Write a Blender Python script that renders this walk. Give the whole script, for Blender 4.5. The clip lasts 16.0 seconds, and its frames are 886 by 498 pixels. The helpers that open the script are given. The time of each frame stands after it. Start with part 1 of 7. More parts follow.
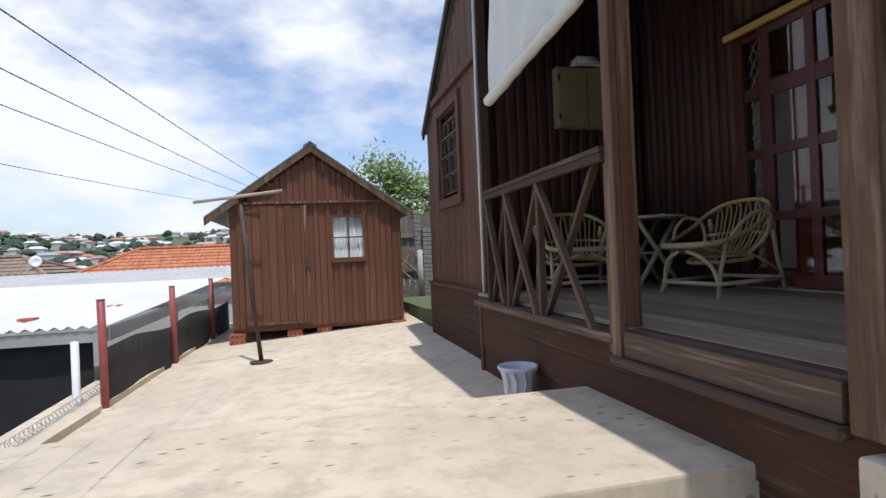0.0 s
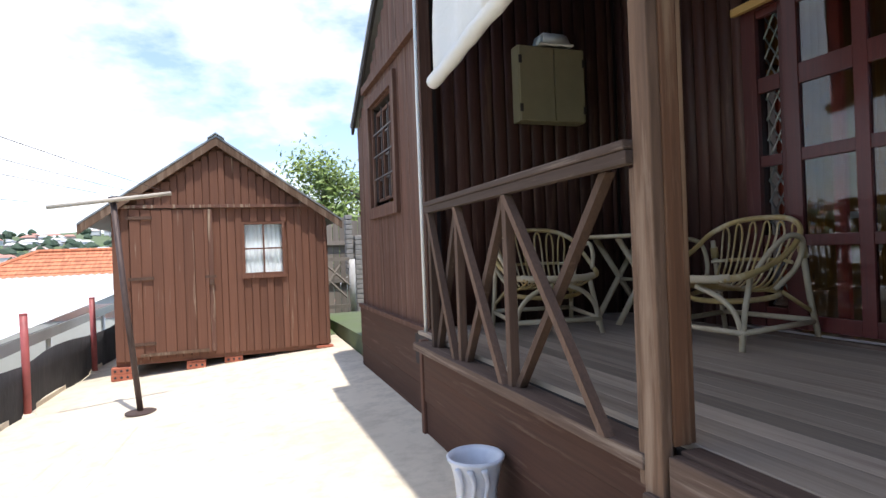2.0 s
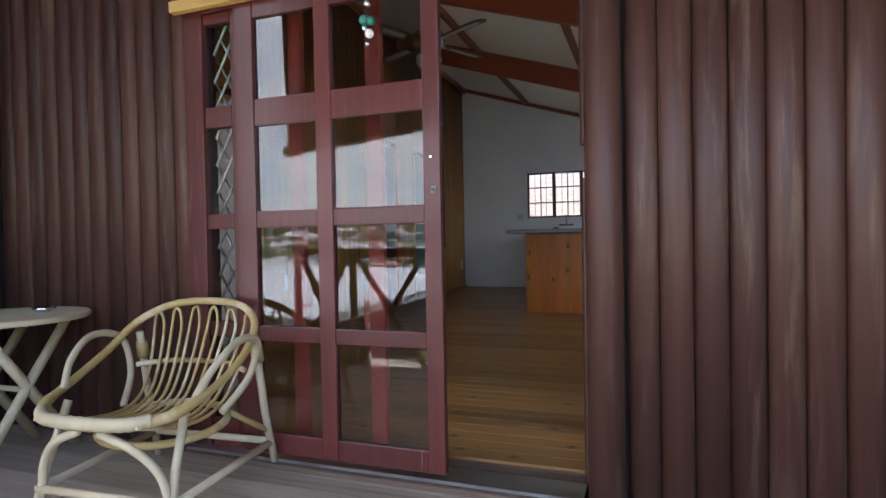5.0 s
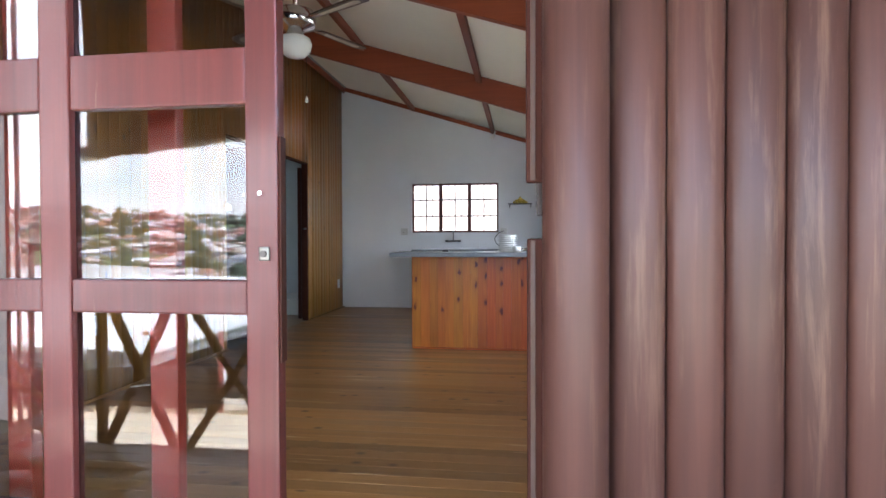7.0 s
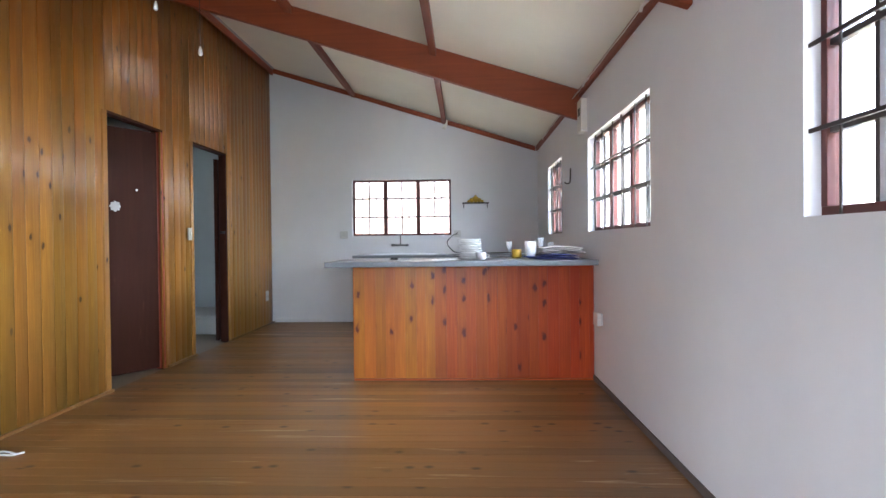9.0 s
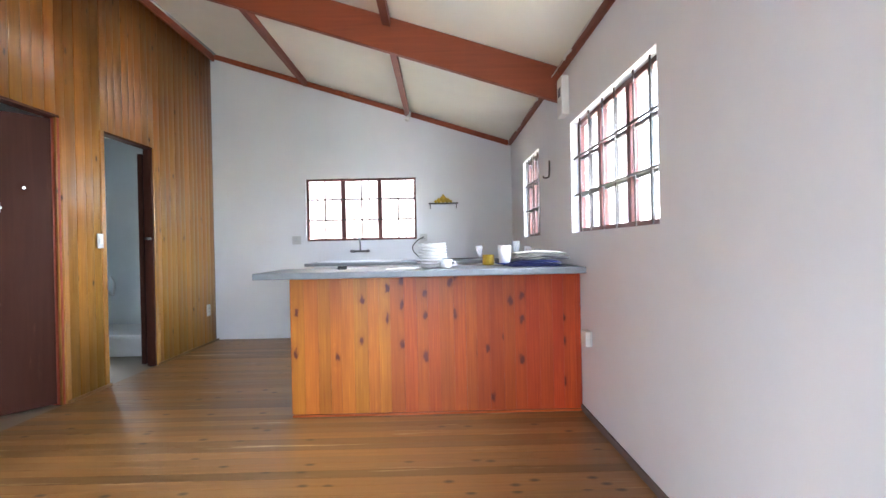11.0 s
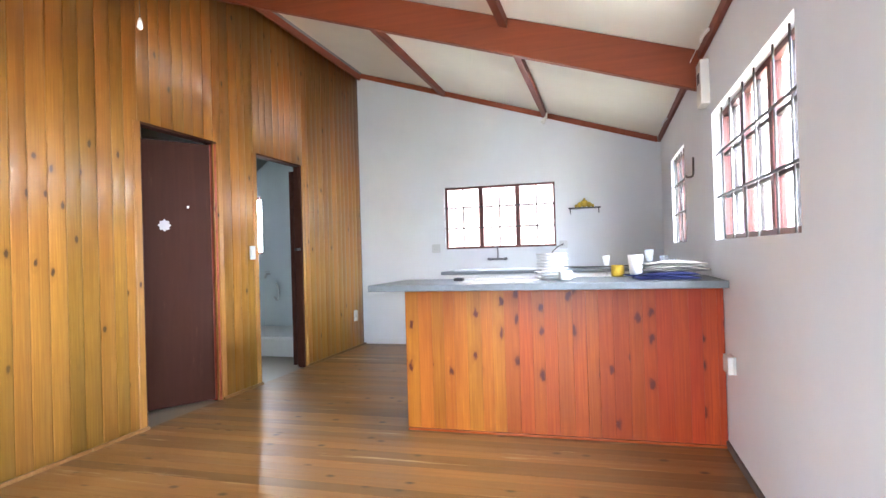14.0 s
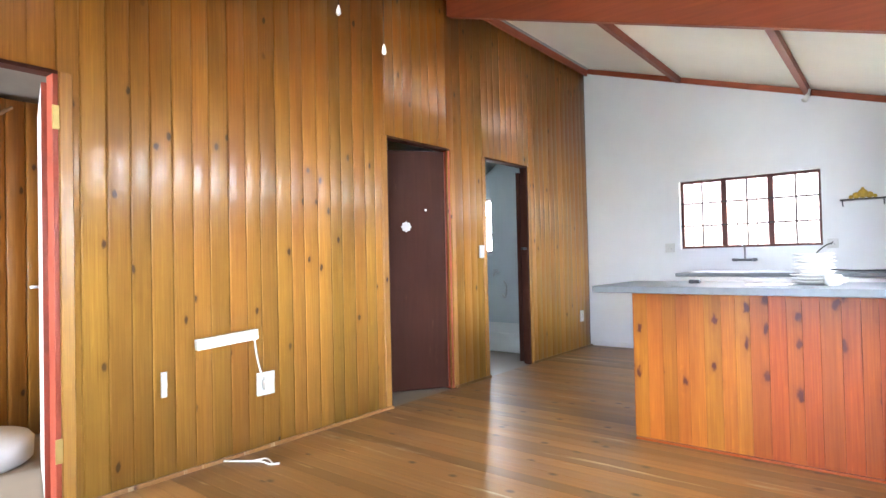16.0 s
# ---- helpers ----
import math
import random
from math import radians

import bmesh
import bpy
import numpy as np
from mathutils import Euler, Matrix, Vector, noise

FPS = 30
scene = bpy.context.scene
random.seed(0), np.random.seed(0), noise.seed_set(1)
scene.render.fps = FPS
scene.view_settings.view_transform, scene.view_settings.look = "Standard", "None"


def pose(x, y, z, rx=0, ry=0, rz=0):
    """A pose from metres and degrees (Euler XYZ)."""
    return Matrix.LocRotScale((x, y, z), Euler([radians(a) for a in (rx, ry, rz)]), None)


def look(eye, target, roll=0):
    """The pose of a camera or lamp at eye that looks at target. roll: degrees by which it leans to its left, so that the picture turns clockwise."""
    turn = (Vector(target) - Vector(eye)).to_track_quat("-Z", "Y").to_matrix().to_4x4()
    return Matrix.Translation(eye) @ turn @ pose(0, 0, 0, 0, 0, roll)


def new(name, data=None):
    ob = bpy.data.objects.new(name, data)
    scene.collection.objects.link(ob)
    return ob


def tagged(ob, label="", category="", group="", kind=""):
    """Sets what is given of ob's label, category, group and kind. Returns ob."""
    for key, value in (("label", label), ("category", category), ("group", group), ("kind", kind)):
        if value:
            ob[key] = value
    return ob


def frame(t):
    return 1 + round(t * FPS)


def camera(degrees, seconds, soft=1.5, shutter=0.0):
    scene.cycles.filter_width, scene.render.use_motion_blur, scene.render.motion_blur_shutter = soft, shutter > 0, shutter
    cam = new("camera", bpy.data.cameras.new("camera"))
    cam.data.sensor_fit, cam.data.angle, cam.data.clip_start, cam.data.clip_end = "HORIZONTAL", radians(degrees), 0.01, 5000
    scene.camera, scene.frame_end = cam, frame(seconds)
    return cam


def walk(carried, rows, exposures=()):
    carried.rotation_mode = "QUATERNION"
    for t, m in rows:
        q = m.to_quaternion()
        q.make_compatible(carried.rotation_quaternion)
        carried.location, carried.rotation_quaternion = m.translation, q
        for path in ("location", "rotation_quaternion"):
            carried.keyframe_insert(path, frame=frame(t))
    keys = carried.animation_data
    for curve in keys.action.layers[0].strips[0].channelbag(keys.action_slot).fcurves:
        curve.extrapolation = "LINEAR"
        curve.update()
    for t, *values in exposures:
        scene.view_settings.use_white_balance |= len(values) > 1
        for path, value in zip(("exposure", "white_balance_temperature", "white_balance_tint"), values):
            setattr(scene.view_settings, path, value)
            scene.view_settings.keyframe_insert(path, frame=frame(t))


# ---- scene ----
cam = camera(76.0, 16.0)
PATH = [
    (0, (-10.573, -4.698, 0.334), (-10.1, -2.754, 0.343), -2.4),
    (0.5, (-10.492, -4.387, 0.325), (-10.012, -2.445, 0.335), -2.5),
    (1, (-10.435, -4.117, 0.293), (-9.945, -2.178, 0.299), -2.4),
    (1.5, (-10.364, -3.837, 0.425), (-9.833, -1.909, 0.429), -2.3),
    (2, (-10.259, -3.667, 0.502), (-9.579, -1.786, 0.502), -2.2),
    (2.5, (-10.149, -3.528, 0.557), (-9.28, -1.726, 0.552), -2.1),
    (3, (-10.058, -3.397, 0.592), (-8.988, -1.708, 0.585), -1.8),
    (3.5, (-9.981, -3.293, 0.738), (-8.607, -1.841, 0.712), -1.3),
    (4, (-9.794, -3.191, 0.763), (-8.183, -2.006, 0.732), -1.0),
    (4.5, (-9.576, -3.094, 0.8), (-7.816, -2.146, 0.754), -1.1),
    (5, (-9.353, -2.993, 0.832), (-7.473, -2.311, 0.796), -1.1),
    (5.2, (-9.271, -2.973, 0.845), (-7.356, -2.396, 0.812), -1.2),
    (7.3, (-8.348, -2.73, 1.036), (-6.364, -2.479, 1.004), -0.4),
    (7.5, (-8.225, -2.705, 1.038), (-6.238, -2.476, 1.004), -0.6),
    (8, (-7.946, -2.665, 1.064), (-5.956, -2.465, 1.025), -0.5),
    (8.5, (-7.718, -2.591, 1.06), (-5.723, -2.446, 1.03), -0.5),
    (9, (-7.534, -2.583, 1.058), (-5.535, -2.51, 1.033), -0.6),
    (9.5, (-7.327, -2.608, 1.057), (-5.327, -2.571, 1.035), -0.8),
    (12, (-6.654, -2.749, 1.062), (-4.654, -2.778, 1.056), -1.3),
    (12.5, (-6.659, -2.815, 1.072), (-4.659, -2.798, 1.072), -1.4),
    (13, (-6.657, -2.863, 1.08), (-4.662, -2.729, 1.085), -1.5),
    (13.5, (-6.605, -2.92, 1.095), (-4.631, -2.596, 1.105), -1.6),
    (14, (-6.584, -2.958, 1.095), (-4.661, -2.407, 1.113), -1.7),
    (14.5, (-6.569, -2.978, 1.1), (-4.721, -2.214, 1.124), -1.7),
    (15, (-6.563, -2.993, 1.094), (-4.81, -2.03, 1.126), -1.6),
    (15.5, (-6.563, -2.994, 1.088), (-4.902, -1.88, 1.124), -1.5),
    (16, (-6.578, -2.984, 1.095), (-5.018, -1.733, 1.131), -1.3),
]
EXPOSURES = [(t, stops, 6150, 13.0) for t, stops in (
    (0.0, -0.5), (0.8, -0.25), (1.6, 0.06), (2.5, 0.7), (3.2, 1.28), (4.2, 1.65), (5.2, 2.25), (7.3, 3.55), (8.0, 3.75), (9.0, 4.10), (9.7, 4.34), (12.0, 4.87), (16.0, 5.10))]
walk(cam, [(t, look(eye, target, roll)) for t, eye, target, roll in PATH], EXPOSURES)

# ---- world, sun, window light ----
SUN = Vector((0.12, -0.55, 1.81)).normalized()
world = bpy.data.worlds.new("sky")
scene.world = world
world.use_nodes = True
wn, wl = world.node_tree.nodes, world.node_tree.links
wbg = wn["Background"]
sky = wn.new("ShaderNodeTexSky")
sky.sky_type, sky.sun_disc = "NISHITA", False
sky.sun_elevation = math.asin(SUN.z)
sky.sun_rotation = math.atan2(SUN.x, SUN.y)
sky.air_density, sky.dust_density = 1.0, 1.0
# broken cloud: white cumulus over the blue, by direction
wtc = wn.new("ShaderNodeTexCoord")
wmap = wn.new("ShaderNodeMapping")
wmap.inputs["Scale"].default_value = (1.0, 1.0, 2.2)
wmap.inputs["Location"].default_value = (0.35, 0.1, 0.12)
wnoise = wn.new("ShaderNodeTexNoise")
wnoise.inputs["Scale"].default_value, wnoise.inputs["Detail"].default_value = 2.6, 9.0
wnoise.inputs["Roughness"].default_value = 0.55
wramp = wn.new("ShaderNodeValToRGB")
wramp.color_ramp.elements[0].position, wramp.color_ramp.elements[1].position = 0.78, 0.95
wramp.color_ramp.elements[0].color = (0.12, 0.12, 0.12, 1)
wmix = wn.new("ShaderNodeMix")
wmix.data_type = "RGBA"
wmix.inputs["B"].default_value = (9.2, 9.4, 9.7, 1)
# clear air a shade brighter and bluer; the cloud bank lies to the north-west
wblue = wn.new("ShaderNodeMix")
wblue.data_type, wblue.blend_type = "RGBA", "MULTIPLY"
wblue.inputs["Factor"].default_value = 1.0
wblue.inputs["B"].default_value = (1.32, 1.40, 1.52, 1)
wdot = wn.new("ShaderNodeVectorMath")
wdot.operation = "DOT_PRODUCT"
wdot.inputs[1].default_value = (-0.27, 0.38, 0.10)
wsum = wn.new("ShaderNodeMath")
wsum.operation = "ADD"
wl.new(wtc.outputs["Generated"], wmap.inputs["Vector"])
wl.new(wmap.outputs["Vector"], wnoise.inputs["Vector"])
wl.new(wtc.outputs["Generated"], wdot.inputs[0])
wl.new(wnoise.outputs["Fac"], wsum.inputs[0])
wl.new(wdot.outputs["Value"], wsum.inputs[1])
wl.new(wsum.outputs["Value"], wramp.inputs["Fac"])
wl.new(wramp.outputs["Color"], wmix.inputs["Factor"])
wl.new(sky.outputs["Color"], wblue.inputs["A"])
wl.new(wblue.outputs["Result"], wmix.inputs["A"])
wl.new(wmix.outputs["Result"], wbg.inputs["Color"])
wbg.inputs["Strength"].default_value = 0.15

sun_data = bpy.data.lights.new("sun", "SUN")
sun_data.energy, sun_data.angle, sun_data.color = 5.0, radians(0.6), (1.0, 0.955, 0.88)
sun_ob = new("sun", sun_data)
sun_ob.matrix_world = look(SUN * 40, (0, 0, 0))


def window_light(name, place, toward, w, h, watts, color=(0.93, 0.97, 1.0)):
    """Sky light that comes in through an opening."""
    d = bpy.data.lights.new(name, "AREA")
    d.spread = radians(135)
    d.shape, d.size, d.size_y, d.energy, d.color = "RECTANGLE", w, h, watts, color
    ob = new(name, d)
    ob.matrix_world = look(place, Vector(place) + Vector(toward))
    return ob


window_light("window_light_corner", (-1.36, -3.90, 1.53), (0, 1, -0.6), 0.8, 0.7, 1.5)
window_light("window_light_middle", (-3.75, -3.90, 1.51), (0, 1, -0.7), 1.3, 0.7, 2.9)
window_light("window_light_front", (-6.5, -3.90, 1.51), (0, 1, -1.0), 1.2, 0.7, 1.35)
window_light("window_light_door", (-7.29, -2.02, 0.95), (1, 0, -0.15), 1.45, 1.6, 1.6, (0.86, 0.93, 1.0))
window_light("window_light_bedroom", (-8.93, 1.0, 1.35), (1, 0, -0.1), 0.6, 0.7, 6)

# ---- materials ----


def material(name):
    m = bpy.data.materials.new(name)
    m.use_nodes = True
    return m, m.node_tree.nodes, m.node_tree.links, m.node_tree.nodes["Principled BSDF"]


def mixed(n, l, fac, a, b, mode="MIX"):
    x = n.new("ShaderNodeMix")
    x.data_type, x.blend_type = "RGBA", mode
    for key, v in (("Factor", fac), ("A", a), ("B", b)):
        if isinstance(v, (int, float)):
            x.inputs[key].default_value = v
        elif isinstance(v, tuple):
            x.inputs[key].default_value = (*v, 1)
        else:
            l.new(v, x.inputs[key])
    return x.outputs["Result"]


def noise_tex(n, l, vec, scale, detail=4.0, rough=0.55, distort=0.0):
    x = n.new("ShaderNodeTexNoise")
    x.inputs["Scale"].default_value, x.inputs["Detail"].default_value = scale, detail
    x.inputs["Roughness"].default_value, x.inputs["Distortion"].default_value = rough, distort
    l.new(vec, x.inputs["Vector"])
    return x.outputs["Fac"]


def ramped(n, l, fac, p0, p1, c0=(0, 0, 0), c1=(1, 1, 1)):
    x = n.new("ShaderNodeValToRGB")
    e = x.color_ramp.elements
    e[0].position, e[1].position = p0, p1
    e[0].color, e[1].color = (*c0, 1), (*c1, 1)
    l.new(fac, x.inputs["Fac"])
    return x.outputs["Color"]


def scaled(n, l, vec, s, offset=None):
    x = n.new("ShaderNodeMapping")
    x.inputs["Scale"].default_value = s
    l.new(vec, x.inputs["Vector"])
    if offset is not None:
        l.new(offset, x.inputs["Location"])
    return x.outputs["Vector"]


def random_shift(n, l):
    info = n.new("ShaderNodeObjectInfo")
    mul = n.new("ShaderNodeVectorMath")
    mul.operation = "SCALE"
    mul.inputs[0].default_value = (17.0, 29.0, 41.0)
    l.new(info.outputs["Random"], mul.inputs["Scale"])
    return info.outputs["Random"], mul.outputs["Vector"]


def bumped(n, l, bsdf, height, strength, distance=0.004):
    b = n.new("ShaderNodeBump")
    b.inputs["Strength"].default_value, b.inputs["Distance"].default_value = strength, distance
    l.new(height, b.inputs["Height"])
    l.new(b.outputs["Normal"], bsdf.inputs["Normal"])


def wood(name, light, dark, grain=(30, 30, 1.6), rough=0.55, vary=0.35, worn=None, worn_at=(0.55, 0.75), knots=None, coat=0.0, bump=0.25, spread=1.0):
    """Wood with the grain along the axis of the smallest figure in grain."""
    m, n, l, p = material(name)
    tc = n.new("ShaderNodeTexCoord").outputs["Object"]
    rnd, shift = random_shift(n, l)
    v = scaled(n, l, tc, grain, shift)
    fine = noise_tex(n, l, v, 1.0, 6, 0.6, 0.6)
    broad = noise_tex(n, l, scaled(n, l, tc, tuple(max(0.5, g * 0.16) for g in grain), shift), 1.0, 3, 0.5)
    col = mixed(n, l, ramped(n, l, fine, 0.3, 0.72), dark, light)
    tone = mixed(n, l, ramped(n, l, broad, 0.3, 0.7), tuple(c * 0.72 for c in light), light)
    col = mixed(n, l, 0.5, col, tone)
    # each board a little lighter or darker
    mr = n.new("ShaderNodeMapRange")
    mr.inputs["To Min"].default_value, mr.inputs["To Max"].default_value = 1 - vary, 1 + vary * 0.5
    l.new(rnd, mr.inputs["Value"])
    hsv = n.new("ShaderNodeHueSaturation")
    l.new(col, hsv.inputs["Color"])
    l.new(mr.outputs["Result"], hsv.inputs["Value"])
    col = hsv.outputs["Color"]
    if knots:
        vor = n.new("ShaderNodeTexVoronoi")
        vor.inputs["Scale"].default_value = 1.0
        vor.voronoi_dimensions = "2D"
        sx, cx = n.new("ShaderNodeSeparateXYZ"), n.new("ShaderNodeCombineXYZ")
        l.new(scaled(n, l, tc, knots[0], shift), sx.inputs["Vector"])
        l.new(sx.outputs["X"], cx.inputs["X"])
        l.new(sx.outputs["Z"], cx.inputs["Y"])
        l.new(cx.outputs["Vector"], vor.inputs["Vector"])
        pick = n.new("ShaderNodeSeparateColor")
        l.new(vor.outputs["Color"], pick.inputs["Color"])
        some = ramped(n, l, pick.outputs["Red"], 0.66, 0.68)
        spot = ramped(n, l, vor.outputs["Distance"], knots[1] * 0.6, knots[1] * 1.9, (1, 1, 1), (0, 0, 0))
        col = mixed(n, l, mixed(n, l, some, (0, 0, 0), spot), col, knots[2])
    if worn:
        patch = noise_tex(n, l, scaled(n, l, tc, tuple(max(1.2, g * 0.35) for g in grain), shift), 1.0, 8, 0.65, 0.3)
        col = mixed(n, l, ramped(n, l, patch, *worn_at), col, worn)
    l.new(col, p.inputs["Base Color"])
    rr = n.new("ShaderNodeMapRange")
    rr.inputs["To Min"].default_value, rr.inputs["To Max"].default_value = max(0.05, rough - 0.1), min(1, rough + 0.15)
    l.new(broad, rr.inputs["Value"])
    l.new(rr.outputs["Result"], p.inputs["Roughness"])
    p.inputs["Coat Weight"].default_value = coat
    p.inputs["Coat Roughness"].default_value = 0.15
    bumped(n, l, p, fine, bump)
    return m


def pine(name, light, dark, knot, rough=0.3, vary=0.3, gate=0.88, coat=0.4, tight=1.0, wobble=0.25, aged_dim_top=False):
    """Varnished knotty pine, grain along z, each board its own tone, flame figure and knots."""
    m, n, l, p = material(name)
    tc = n.new("ShaderNodeTexCoord").outputs["Object"]
    rnd, shift = random_shift(n, l)
    flat = n.new("ShaderNodeSeparateXYZ")
    l.new(tc, flat.inputs["Vector"])

    def plane(sx, sz):
        c = n.new("ShaderNodeCombineXYZ")
        l.new(flat.outputs["X"], c.inputs["X"])
        l.new(flat.outputs["Z"], c.inputs["Y"])
        return scaled(n, l, c.outputs["Vector"], (sx, sz, 1.0), shift)
    vor = n.new("ShaderNodeTexVoronoi")
    vor.voronoi_dimensions = "2D"
    vor.inputs["Scale"].default_value = 1.0
    wob = n.new("ShaderNodeMixRGB")
    wob.blend_type = "ADD"
    wob.inputs["Fac"].default_value = wobble
    l.new(plane(15.0 * tight, 8.0 * tight), wob.inputs[1])
    nz = n.new("ShaderNodeTexNoise")
    nz.inputs["Scale"].default_value = 2.5
    l.new(plane(15.0, 8.0), nz.inputs["Vector"])
    l.new(nz.outputs["Color"], wob.inputs[2])
    l.new(wob.outputs["Color"], vor.inputs["Vector"])
    pick = n.new("ShaderNodeSeparateColor")
    l.new(vor.outputs["Color"], pick.inputs["Color"])
    some = ramped(n, l, pick.outputs["Red"], gate, gate + 0.01)
    near = ramped(n, l, vor.outputs["Distance"], 0.05, 0.55, (1, 1, 1), (0, 0, 0))
    halo = mixed(n, l, some, (0, 0, 0), near)
    # flame figure: rings across the board, drawn out along it and bent round the knots
    bend = noise_tex(n, l, plane(7.0, 1.1), 1.0, 3, 0.5)
    ring = n.new("ShaderNodeMath")
    ring.operation = "MULTIPLY_ADD"
    ring.inputs[1].default_value = 9.0
    l.new(bend, ring.inputs[0])
    push = n.new("ShaderNodeMath")
    push.operation = "MULTIPLY"
    push.inputs[1].default_value = 1.6
    l.new(halo, push.inputs[0])
    l.new(push.outputs["Value"], ring.inputs[2])
    saw = n.new("ShaderNodeMath")
    saw.operation = "FRACT"
    l.new(ring.outputs["Value"], saw.inputs[0])
    flame = ramped(n, l, saw.outputs["Value"], 0.15, 0.95)
    fine = noise_tex(n, l, plane(120, 2.2), 1.0, 5, 0.6, 0.4)
    broad = noise_tex(n, l, plane(5, 0.9), 1.0, 4, 0.6)
    col = mixed(n, l, ramped(n, l, fine, 0.3, 0.7), dark, light)
    col = mixed(n, l, mixed(n, l, 0.55, (0, 0, 0), flame), col, tuple(a * 0.45 + b * 0.5 for a, b in zip(light, dark)))
    col = mixed(n, l, ramped(n, l, broad, 0.35, 0.7, (0.5, 0.5, 0.5), (0, 0, 0)), col, tuple(a * 0.62 for a in dark))
    val = n.new("ShaderNodeMapRange")
    val.inputs["To Min"].default_value, val.inputs["To Max"].default_value = 1 - vary, 1 + vary * 0.45
    l.new(rnd, val.inputs["Value"])
    hue = n.new("ShaderNodeMath")
    hue.operation = "MULTIPLY_ADD"
    hue.inputs[1].default_value, hue.inputs[2].default_value = -0.014, 0.508
    frac = n.new("ShaderNodeMath")
    frac.operation = "PINGPONG"
    frac.inputs[1].default_value = 0.13
    l.new(rnd, frac.inputs[0])
    sc = n.new("ShaderNodeMath")
    sc.operation = "DIVIDE"
    sc.inputs[1].default_value = 0.13
    l.new(frac.outputs["Value"], sc.inputs[0])
    l.new(sc.outputs["Value"], hue.inputs[0])
    hsv = n.new("ShaderNodeHueSaturation")
    l.new(col, hsv.inputs["Color"])
    l.new(val.outputs["Result"], hsv.inputs["Value"])
    l.new(hue.outputs["Value"], hsv.inputs["Hue"])
    col = mixed(n, l, mixed(n, l, 0.35, (0, 0, 0), halo), hsv.outputs["Color"], tuple(a * 0.6 for a in dark))
    core = ramped(n, l, vor.outputs["Distance"], 0.11, 0.22, (1, 1, 1), (0, 0, 0))
    col = mixed(n, l, mixed(n, l, some, (0, 0, 0), core), col, knot)
    if aged_dim_top:
        # varnish amber above, bleached yellow below; dimmer light up high is painted in too
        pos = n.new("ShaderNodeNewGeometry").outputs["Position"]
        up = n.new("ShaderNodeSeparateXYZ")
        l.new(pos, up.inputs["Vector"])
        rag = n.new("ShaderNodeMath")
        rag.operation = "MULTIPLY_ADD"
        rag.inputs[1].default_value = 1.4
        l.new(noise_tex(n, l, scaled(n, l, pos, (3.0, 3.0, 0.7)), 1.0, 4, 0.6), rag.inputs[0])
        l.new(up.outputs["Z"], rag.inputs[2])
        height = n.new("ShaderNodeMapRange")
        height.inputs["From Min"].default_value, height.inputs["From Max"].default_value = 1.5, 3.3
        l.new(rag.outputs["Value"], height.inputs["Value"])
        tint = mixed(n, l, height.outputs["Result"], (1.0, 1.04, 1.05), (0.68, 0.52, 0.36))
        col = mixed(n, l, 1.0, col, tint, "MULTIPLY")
    l.new(col, p.inputs["Base Color"])
    rr = n.new("ShaderNodeMapRange")
    rr.inputs["To Min"].default_value, rr.inputs["To Max"].default_value = rough - 0.06, rough + 0.18
    l.new(broad, rr.inputs["Value"])
    l.new(rr.outputs["Result"], p.inputs["Roughness"])
    p.inputs["Coat Weight"].default_value = coat
    p.inputs["Coat Roughness"].default_value = 0.2
    bumped(n, l, p, fine, 0.06)
    return m


def plain(name, color, rough=0.5, metal=0.0, mottled=0.12, scale=6.0, bump=0.06, coat=0.0, fine=60.0):
    """A painted, cast or sheet surface with mild stains and a fine relief."""
    m, n, l, p = material(name)
    tc = n.new("ShaderNodeTexCoord").outputs["Object"]
    broad = noise_tex(n, l, tc, scale, 5, 0.6)
    small = noise_tex(n, l, tc, fine, 4, 0.6)
    col = mixed(n, l, ramped(n, l, broad, 0.3, 0.75), tuple(c * (1 - mottled) for c in color), tuple(min(1, c * (1 + mottled * 0.4)) for c in color))
    l.new(col, p.inputs["Base Color"])
    rr = n.new("ShaderNodeMapRange")
    rr.inputs["To Min"].default_value, rr.inputs["To Max"].default_value = max(0.03, rough - 0.08), min(1, rough + 0.1)
    l.new(broad, rr.inputs["Value"])
    l.new(rr.outputs["Result"], p.inputs["Roughness"])
    p.inputs["Metallic"].default_value = metal
    p.inputs["Coat Weight"].default_value = coat
    bumped(n, l, p, small, bump, 0.003)
    return m


def glass(name, tint=(0.95, 0.98, 0.97), rough=0.02, ior=1.5):
    m, n, l, p = material(name)
    p.inputs["Base Color"].default_value = (*tint, 1)
    p.inputs["Roughness"].default_value = rough
    p.inputs["Transmission Weight"].default_value = 1.0
    p.inputs["IOR"].default_value = ior
    return m


